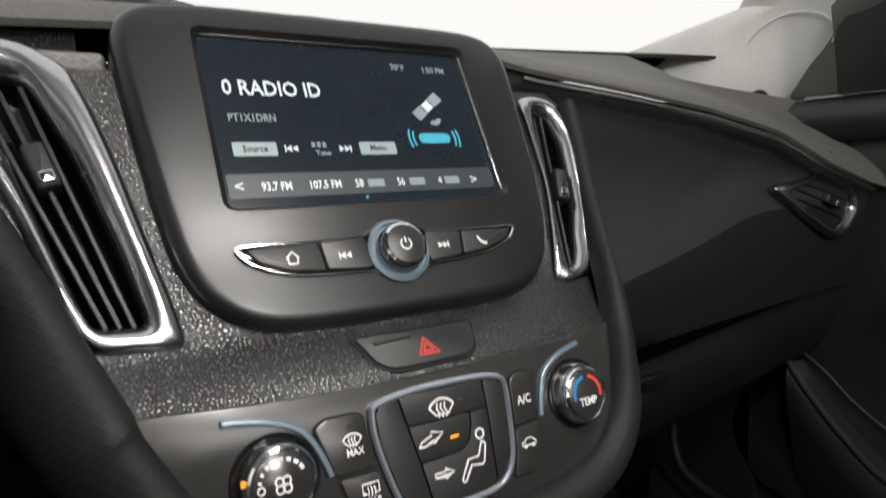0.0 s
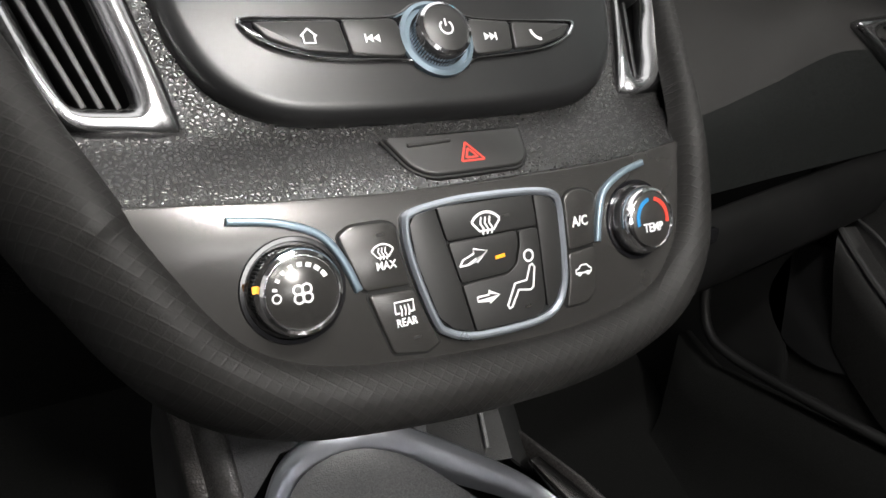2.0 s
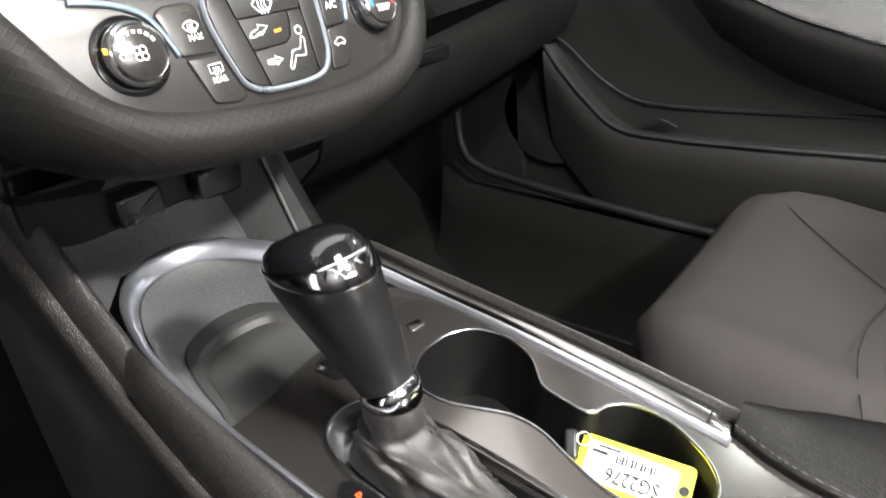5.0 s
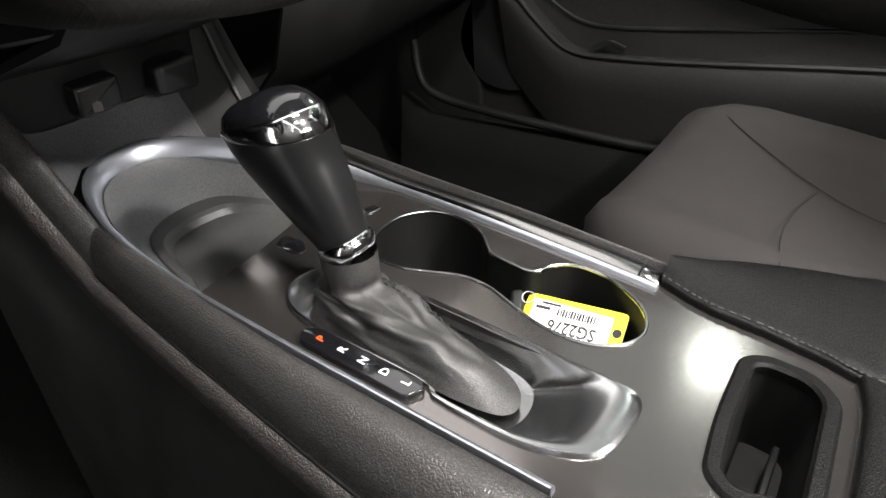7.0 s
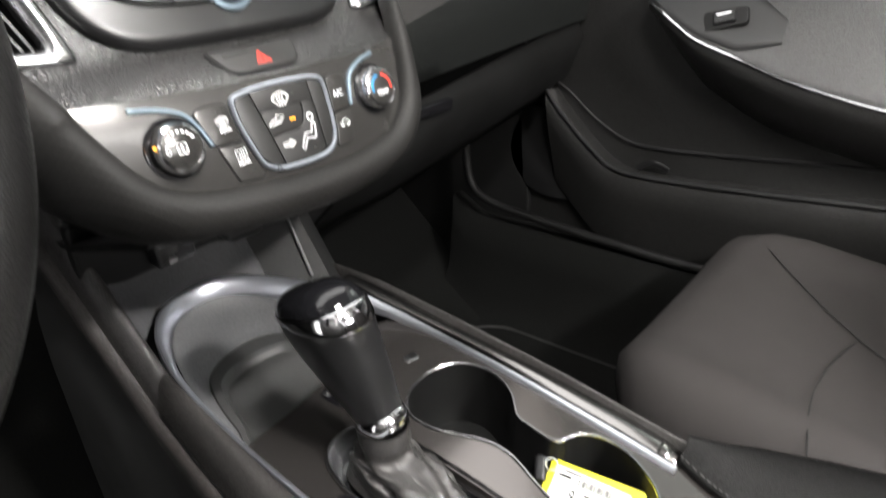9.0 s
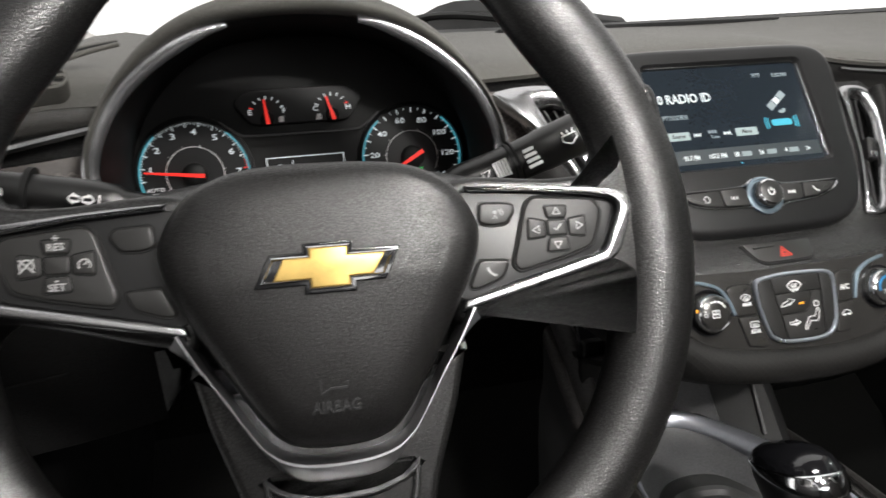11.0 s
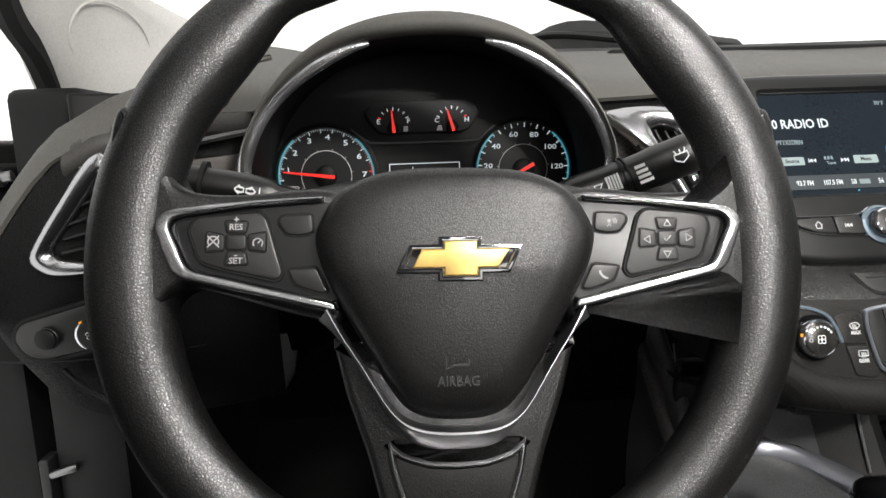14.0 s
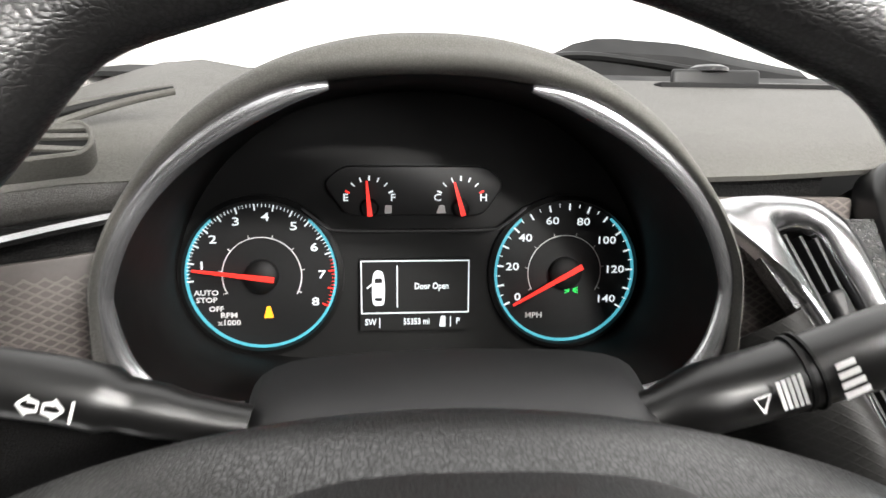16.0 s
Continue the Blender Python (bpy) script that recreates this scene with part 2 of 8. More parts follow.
M_tunnel = mat("charcoal_tunnel_trim", (0.012, 0.012, 0.0122), 0.6, grain=("noise", 0.0013, 0.8), vary=0.3)
M_dim = mat("dim_grey_print", (0.36, 0.36, 0.36), 0.5, vary=0.03)
M_gold = mat("gold_badge", (0.66, 0.45, 0.14), 0.35, metal=0.65, grain=("noise", 0.0006, 0.15))
M_yellow = mat("yellow_card", (0.85, 0.78, 0.03), 0.5, vary=0.03)
M_white = mat("white_card", (0.82, 0.82, 0.80), 0.5, vary=0.03)
M_ink = mat("black_ink", (0.01, 0.01, 0.01), 0.6)
M_mark = mat("white_print", (0.72, 0.72, 0.72), 0.5, vary=0.03)
M_steel = mat("steel", (0.25, 0.25, 0.25), 0.3, metal=1.0)
M_screen = mat("screen_glass", (0.012, 0.017, 0.023), 0.16)
M_dial = mat("dial_black", (0.010, 0.010, 0.0105), 0.45, specular=0.3)
G_white = glow("lit_white", (0.85, 0.92, 0.95), 0.55)
G_grey = glow("lit_grey", (0.30, 0.36, 0.38), 0.6)
G_bar = glow("lit_dark_bar", (0.035, 0.045, 0.050), 0.8)
G_cyan = glow("lit_cyan", (0.06, 0.42, 0.55), 0.8)
G_ring = glow("lit_ring_cyan", (0.07, 0.36, 0.45), 0.75)
G_red = glow("lit_red", (0.95, 0.03, 0.02), 0.9)
G_hazard = glow("hazard_red", (0.75, 0.06, 0.04), 0.6)
G_orange = glow("lit_orange", (1.0, 0.38, 0.02), 1.0)
G_park = glow("lit_red_orange", (1.0, 0.10, 0.02), 0.9)
G_blue = glow("print_blue", (0.03, 0.28, 0.62), 0.4)
G_green = glow("lit_green", (0.03, 0.75, 0.12), 0.8)
G_lamp = glow("lamp_diffuser", (1.0, 0.96, 0.90), 4.0)


# ---- mesh helpers ----
def mesh_object(name, bm, material, parent=None, label="", sharp=38):
    me = bpy.data.meshes.new(name)
    bmesh.ops.recalc_face_normals(bm, faces=bm.faces)
    bm.to_mesh(me)
    bm.free()
    me.materials.append(material)
    for p in me.polygons:
        p.use_smooth = len(p.vertices) <= 4
    me.set_sharp_from_angle(angle=radians(sharp))
    ob = new(name, me)
    ob.parent = parent
    if label:
        ob["label"] = label
    return ob


def part(name, bm, material, parent, label="", sharp=38):
    return mesh_object(name, bm, material, parent, label, sharp)


def thing(name, label, category, m=None, group="", kind=""):
    ob = new(name)
    ob.empty_display_size = 0.02
    if m is not None:
        ob.matrix_basis = m
    return tagged(ob, label, category, group, kind)


def curve(points, n=6, closed=True):
    """A smooth line through the points."""
    p = [Vector(q) for q in points]
    out, k = [], len(p)
    for i in range(k if closed else k - 1):
        if closed:
            a, b, c, d = p[i - 1], p[i], p[(i + 1) % k], p[(i + 2) % k]
        else:
            a, b, c, d = p[max(i - 1, 0)], p[i], p[i + 1], p[min(i + 2, k - 1)]
        for j in range(n):
            t = j / n
            out.append(0.5 * (2 * b + (c - a) * t + (2 * a - 5 * b + 4 * c - d) * t * t + (3 * b - 3 * c + d - a) * t ** 3))
    if not closed:
        out.append(p[-1])
    return out


def rounded(points, r, n=4):
    """A closed outline with its corners rounded."""
    p = [Vector(q[:2]) for q in points]
    out = []
    for i in range(len(p)):
        a, b, c = p[i - 1], p[i], p[(i + 1) % len(p)]
        rr = r[i] if isinstance(r, (list, tuple)) else r
        d1, d2 = (a - b), (c - b)
        k = min(rr, d1.length * 0.48, d2.length * 0.48)
        s, e = b + d1.normalized() * k, b + d2.normalized() * k
        for j in range(n + 1):
            t = j / n
            out.append(s * (1 - t) ** 2 + b * 2 * t * (1 - t) + e * t * t)
    return out


def area2(o):
    return sum(o[i - 1][0] * o[i][1] - o[i][0] * o[i - 1][1] for i in range(len(o)))


def inset(o, d):
    """The outline moved inwards by d."""
    o = [Vector(q[:2]) for q in o]
    sign = 1 if area2(o) > 0 else -1
    out = []
    for i in range(len(o)):
        e1, e2 = o[i] - o[i - 1], o[(i + 1) % len(o)] - o[i]
        if e1.length < 1e-9:
            e1 = e2
        if e2.length < 1e-9:
            e2 = e1
        n1, n2 = Vector((-e1.y, e1.x)).normalized(), Vector((-e2.y, e2.x)).normalized()
        n = n1 + n2
        n = n.normalized() if n.length > 1e-6 else n1
        c = max(0.5, n.dot(n1))
        out.append(o[i] + n * (sign * d / c))
    return out


def rings(bm, loops, close_first=True, close_last=True, around=True):
    vs = [[bm.verts.new(q) for q in l] for l in loops]
    for a, b in zip(vs, vs[1:]):
        n = len(a)
        for i in range(n if around else n - 1):
            j = (i + 1) % n
            bm.faces.new((a[i], a[j], b[j], b[i]))
    if around and close_first:
        bm.faces.new(vs[0][::-1])
    if around and close_last:
        bm.faces.new(vs[-1])
    return vs


def prism(o, w0, w1, b=0.0, bm=None, dome=0.0):
    """An outline raised from w0 to w1, its upper edge rounded by b."""
    bm = bm or bmesh.new()
    loops = [[(q[0], q[1], w0) for q in o]]
    if b > 0:
        for k in range(4):
            a = k * math.pi / 6
            ins = inset(o, b * (1 - math.cos(a)))
            loops.append([(q[0], q[1], w1 - b + b * math.sin(a)) for q in ins])
    else:
        loops.append([(q[0], q[1], w1) for q in o])
    if dome:
        c = sum((Vector(q[:2]) for q in o), Vector((0, 0))) / len(o)
        for f in (0.7, 0.4, 0.12):
            base = inset(o, b) if b else o
            loops.append([(c[0] + (q[0] - c[0]) * f, c[1] + (q[1] - c[1]) * f, w1 + dome * (1 - f * f)) for q in base])
    rings(bm, loops)
    return bm


def frame_ring(o, width, w0, w1, b=0.001, bm=None, inner=None, w_in=None):
    """A raised frame along an outline."""
    bm = bm or bmesh.new()
    i = inner or inset(o, width)
    wi = w1 if w_in is None else w_in
    oi, ii = inset(o, b), inset(i, -b)
    loops = [[(*q[:2], w0) for q in o], [(*q[:2], w1 - b) for q in o], [(*q[:2], w1) for q in oi],
             [(*q[:2], wi) for q in ii], [(*q[:2], wi - b) for q in i], [(*q[:2], w0) for q in i]]
    vs = rings(bm, loops, False, False)
    n = len(o)
    for k in range(n):
        bm.faces.new((vs[5][k], vs[5][(k + 1) % n], vs[0][(k + 1) % n], vs[0][k]))
    return bm


def tube(path, r, sides=10, closed=False, flat=1.0, up=(0, 0, 1), bm=None):
    """A rod along a path; r a number or one for each point; flat: height against width."""
    bm = bm or bmesh.new()
    p = [Vector(q) for q in path]
    n = len(p)
    loops = []
    for i in range(n):
        t = (p[(i + 1) % n] - p[i - 1]) if closed else (p[min(i + 1, n - 1)] - p[max(i - 1, 0)])
        t.normalize()
        s = t.cross(Vector(up))
        s = s.normalized() if s.length > 1e-4 else Vector((1, 0, 0))
        u = s.cross(t)
        rr = r[i] if isinstance(r, (list, tuple)) else r
        loops.append([p[i] + s * (rr * math.cos(a)) + u * (rr * flat * math.sin(a)) for a in [2 * math.pi * k / sides for k in range(sides)]])
    if closed:
        loops.append(loops[0])
        rings(bm, loops, False, False)
        bmesh.ops.remove_doubles(bm, verts=bm.verts, dist=1e-7)
    else:
        rings(bm, loops)
    return bm


def lathe(profile, segs=40, bm=None, centre=(0, 0)):
    """Turned about the local z axis: (radius, height) pairs; ends are closed."""
    bm = bm or bmesh.new()
    rings(bm, [[(centre[0] + r * math.cos(2 * math.pi * k / segs), centre[1] + r * math.sin(2 * math.pi * k / segs), h) for k in range(segs)] for r, h in profile])
    return bm


def sheet(rows, bm=None, thick=0.0):
    """A surface through rows of points."""
    bm = bm or bmesh.new()
    rings(bm, rows, around=False)
    if thick:
        bmesh.ops.recalc_face_normals(bm, faces=bm.faces)
        bmesh.ops.solidify(bm, geom=bm.faces[:], thickness=thick)
    return bm


def box(x0, x1, y0, y1, z0, z1, b=0.0, bm=None):
    return prism(rounded([(x0, y0), (x1, y0), (x1, y1), (x0, y1)], max(b, 1e-4), 2), z0, z1, b, bm)


def moved(bm, m):
    bmesh.ops.transform(bm, matrix=m, verts=bm.verts)
    return bm


def disc(cx, cy, r, segs=32):
    return [(cx + r * math.cos(2 * math.pi * k / segs), cy + r * math.sin(2 * math.pi * k / segs)) for k in range(segs)]


def arc_band(cx, cy, r0, r1, a0, a1, n=24):
    a = [radians(a0 + (a1 - a0) * k / n) for k in range(n + 1)]
    return [(cx + r1 * math.cos(t), cy + r1 * math.sin(t)) for t in a] + [(cx + r0 * math.cos(t), cy + r0 * math.sin(t)) for t in a[::-1]]


def mm(points):
    return [(x / 1000, y / 1000) for x, y in points]


def mirror(points):
    """A half outline from top to bottom on the right, completed on the left."""
    return points + [(-x, y) for x, y in points[::-1] if abs(x) > 1e-9]


def words(name, text, size, material, parent, x, y, w, angle=0, align="CENTER", lift=0.0003, label="", stretch=1.0, bold=0.016):
    """Printed or lit writing, flat on a surface of the parent."""
    cu = bpy.data.curves.new(name, "FONT")
    cu.body, cu.size, cu.align_x, cu.align_y, cu.extrude, cu.resolution_u, cu.offset = text, size, align, "CENTER", lift / 2, 2, size * bold
    tmp = bpy.data.objects.new(name, cu)
    scene.collection.objects.link(tmp)
    dg = bpy.context.evaluated_depsgraph_get()
    me = bpy.data.meshes.new_from_object(tmp.evaluated_get(dg))
    bpy.data.objects.remove(tmp)
    me.transform(pose(x, y, w, 0, 0, angle) @ Matrix.Diagonal((stretch, 1, 1, 1)))
    me.materials.clear()
    me.materials.append(material)
    ob = new(name, me)
    ob.parent = parent
    if label:
        ob["label"] = label
    return ob


def flat(name, o, w, material, parent, lift=0.0003, label=""):
    return part(name, prism(o, w, w + lift), material, parent, label)


def line2(points, width, closed=False):
    """A flat line of a given width along 2D points."""
    p = [Vector(q[:2]) for q in points]
    l, r = [], []
    for i in range(len(p)):
        t = (p[min(i + 1, len(p) - 1)] - p[max(i - 1, 0)]).normalized()
        n = Vector((-t.y, t.x)) * width / 2
        l.append(p[i] + n)
        r.append(p[i] - n)
    return l + r[::-1]


def holed(outer, holes, w0, w1):
    """A plate with openings through it."""
    bm = bmesh.new()
    loops = []
    for w in (w0, w1):
        ls = []
        for o in [outer] + holes:
            vs = [bm.verts.new((q[0], q[1], w)) for q in o]
            es = [bm.edges.new((vs[i - 1], vs[i])) for i in range(len(vs))]
            ls.append((vs, es))
        bmesh.ops.triangle_fill(bm, edges=[e for _, es in ls for e in es], use_beauty=True, use_dissolve=False)
        loops.append(ls)
    for (a, _), (b, _) in zip(*loops):
        for i in range(len(a)):
            bm.faces.new((a[i - 1], a[i], b[i], b[i - 1]))
    return bm


def plane_frame(o, tilt):
    """A plane that leans back by tilt degrees and faces the rear: local x right, y up along it, z towards the driver."""
    a = radians(tilt)
    return Matrix(((1, 0, 0, o[0]), (0, math.sin(a), -math.cos(a), o[1]), (0, math.cos(a), math.sin(a), o[2]), (0, 0, 0, 1)))


STACK = plane_frame((0, 0.343, 0.796), 27.47)
WHEEL = plane_frame((-0.3742, 0.207, 0.859), 15) @ pose(0, 0, 0, 0, 0, -1.9)
UNIT = STACK @ Matrix.Translation((0, 0, -0.011))
CLIMATE = STACK @ pose(0, -0.010, 0.001, 14, 0, 0) @ pose(0, 0, 0, 0, 0.9, 0)
HAZARD = STACK @ pose(0, 0, -0.0022, -19, 0, 0)
DIALS = plane_frame((-0.375, 0.490, 0.893), 0)


# ---- the car body round the cabin ----
def body():
    tagged(mesh_object("floor", sheet([[(x, y, z) for x in (-0.72, -0.35, 0.0, 0.35, 0.72)] for y, z in ((-1.7, 0.17), (0.0, 0.17), (0.62, 0.17), (0.80, 0.24), (1.0, 0.42), (1.02, 0.80))], thick=0.02), M_carpet),
           "black carpeted car floor rising into the footwell", "floor", kind="structure")
    rows = []
    for y, z, half in ((0.30, 1.385, 0.52), (0.15, 1.415, 0.55), (-0.3, 1.44, 0.57), (-0.9, 1.44, 0.57), (-1.5, 1.36, 0.54), (-1.72, 1.28, 0.52)):
        rows.append([(half * k / 6, y, z - 0.05 * (abs(k) / 6) ** 3) for k in range(-6, 7)])
    tagged(mesh_object("ceiling", sheet(rows, thick=0.03), M_head), "light grey fabric headliner", "ceiling", kind="structure")
    tagged(mesh_object("wall_rear", box(-0.74, 0.74, -1.80, -1.74, 0.15, 1.02, 0.01), M_seatside), "dark plain rear bulkhead behind the seats", "wall", kind="structure")
    # unseen dark walls added across the side windows and driver's doorway to block light
    for side, y1 in ((1, 0.0), (-1, 0.26)):
        x0, x1 = sorted((side * 0.70, side * 0.76))
        tagged(mesh_object("wall_light_blocker", box(x0, x1, -1.74, y1, 0.15, 1.36, 0.01), M_door), "unseen dark side wall added to block side light", "wall", kind="structure")
        tagged(mesh_object("wall_pillar", sheet([[(side * 0.72, -0.42, 0.93), (side * 0.72, -0.54, 0.93)], [(side * 0.57, -0.46, 1.40), (side * 0.57, -0.58, 1.40)]], thick=0.04), M_pillar), "light grey centre pillar trim", "pillar", kind="structure")
        # front pillar: a broad light grey trim from the dash corner up to the roof
        base = [(0.585, 0.80, 1.035), (0.603, 0.738, 1.028), (0.650, 0.665, 0.974), (0.700, 0.610, 0.952), (0.745, 0.589, 0.955), (0.775, 0.60, 0.955), (0.775, 0.80, 0.99)]
        mid = [(0.680, 0.635, 1.090), (0.680, 0.600, 1.086), (0.697, 0.560, 1.073), (0.710, 0.520, 1.059), (0.722, 0.480, 1.046), (0.750, 0.490, 1.046), (0.745, 0.60, 1.080)]
        top = [(0.53, 0.31, 1.395), (0.533, 0.27, 1.395), (0.54, 0.225, 1.395), (0.555, 0.19, 1.395), (0.58, 0.175, 1.395), (0.603, 0.19, 1.395), (0.607, 0.30, 1.395)]
        cols = [curve([(side * x, y, z) for x, y, z in r], 5) for r in (base, mid, top)]
        tagged(mesh_object("wall_front_pillar", (lambda b: (rings(b, [[a.lerp(c, t) for a, c in zip(cols[0], cols[1])] for t in (0, 0.5)] + [[a.lerp(c, t) for a, c in zip(cols[1], cols[2])] for t in (0, 0.5, 1)]), b)[1])(bmesh.new()), M_pillar),
               "light grey plastic front pillar trim beside the windscreen", "pillar", kind="structure")
        # door seal up the pillar's outer edge, and the oval airbag mark on the trim
        tagged(mesh_object("trim_pillar_seal", tube(curve([(side * x, y, z) for x, y, z in ((0.762, 0.588, 0.93), (0.757, 0.578, 0.965), (0.742, 0.52, 1.015), (0.736, 0.465, 1.055), (0.712, 0.395, 1.14), (0.66, 0.285, 1.29), (0.612, 0.18, 1.40))], 6, False), 0.013, 8), M_rubber),
               "black rubber door seal along the front pillar", "trim", kind="structure")
        ov = []
        for u, t in ((0.30, 0.95), (0.55, 0.98), (0.80, 0.80), (0.84, 0.55), (0.62, 0.36), (0.40, 0.45), (0.27, 0.72)):
            lo, hi = Vector(base[1]).lerp(Vector(base[4]), u), Vector(mid[1]).lerp(Vector(mid[4]), u)
            p = lo.lerp(hi, t)
            ov.append((side * (p.x - 0.004), p.y - 0.004, p.z))
        tagged(mesh_object("trim_pillar_emblem", tube(curve(ov, 6), 0.0014, 6, True), M_pillar), "embossed oval airbag outline on the pillar trim", "trim", kind="structure")
        # black foot of the pillar by the dash corner
        if side < 0:
            tagged(mesh_object("trim_pillar_foot", prism(rounded(sorted_quad(side), 0.006), 0.918, 0.972, 0.003), M_black), "black plastic corner trim under the pillar", "trim", kind="structure")
    # cowl and windscreen
    tagged(mesh_object("trim_cowl", sheet([[(x, 0.83 - 0.22 * (x / 0.72) ** 2, 1.046 - 0.02 * (x / 0.7) ** 2) for x in np.linspace(-0.72, 0.72, 25)],
                                            [(x, 0.87 - 0.22 * (x / 0.72) ** 2, 1.056 - 0.02 * (x / 0.7) ** 2) for x in np.linspace(-0.72, 0.72, 25)],
                                            [(x, 0.90 - 0.22 * (x / 0.72) ** 2, 1.02 - 0.02 * (x / 0.7) ** 2) for x in np.linspace(-0.72, 0.72, 25)]], thick=0.004), M_rubber),
           "black cowl seal along the foot of the windscreen", "trim", kind="structure")
    tagged(mesh_object("trim_cowl_hump", sheet([[(x, y, 1.03 + h * k) for x, h in zip(np.linspace(-0.20, 0.18, 14), (0.035, 0.060, 0.074, 0.081, 0.082, 0.080, 0.079, 0.077, 0.072, 0.066, 0.060, 0.055, 0.050, 0.046))] for y, k in ((0.925, 0.0), (0.93, 0.75), (0.95, 1.0), (1.0, 1.0), (1.05, 0.3))]), M_rubber),
           "dark bonnet edge beyond the foot of the windscreen", "trim", kind="structure")
    sn = thing("light_sensor", "small black light sensor on the dash top", "sensor", pose(-0.018, 0.80, 1.036))
    part("base", prism(rounded(mm([(-62, -14), (45, -14), (36, 16), (-48, 16)]), 0.008), 0.0, 0.020, 0.004), M_dark, sn)
    part("lens", lathe([(0.022, 0.018), (0.021, 0.0225), (0.014, 0.0255), (0.004, 0.0265)], 28, centre=(-0.012, 0.0)), M_bezel, sn)
    w = thing("windscreen_wiper", "black wiper arm resting at the foot of the windscreen", "wiper", pose(0, 0, 0))
    part("arm", tube(curve([(-0.26, 0.93, 1.062), (-0.16, 0.93, 1.085), (-0.06, 0.93, 1.080), (0.06, 0.92, 1.062)], 6, False), 0.010, 8, flat=0.6), M_rubber, w)
    part("blade", tube([(-0.30, 0.94, 1.058), (0.20, 0.94, 1.056)], 0.009, 6), M_rubber, w)


def sorted_quad(side):
    q = [(side * x, y) for x, y in (((0.700, 0.56), (0.745, 0.44), (0.78, 0.60), (0.70, 0.60)) if side > 0 else ((0.640, 0.455), (0.682, 0.44), (0.70, 0.60), (0.63, 0.60)))]
    return q if side > 0 else q[::-1]


body()


# ---- dashboard ----
FRONT = [(-0.736, 0.378, 0.800), (-0.721, 0.382, 0.852), (-0.706, 0.386, 0.875), (-0.690, 0.390, 0.897), (-0.671, 0.396, 0.918), (-0.652, 0.401, 0.930), (-0.628, 0.410, 0.938), (-0.60, 0.422, 0.944), (-0.56, 0.440, 0.950), (-0.525, 0.456, 0.951), (-0.520, 0.535, 0.965), (-0.37, 0.535, 0.968), (-0.232, 0.535, 0.968), (-0.227, 0.453, 0.952), (-0.17, 0.450, 0.954),
         (-0.10, 0.452, 0.958), (0.0, 0.455, 0.962), (0.10, 0.456, 0.960), (0.16, 0.455, 0.949), (0.25, 0.454, 0.940), (0.36, 0.453, 0.927), (0.47, 0.453, 0.908), (0.57, 0.453, 0.874), (0.66, 0.453, 0.850), (0.735, 0.445, 0.835)]


def lerp_table(table, x):
    xs = [r[0] for r in table]
    return [float(np.interp(x, xs, [r[k] for r in table])) for k in range(1, len(table[0]))]


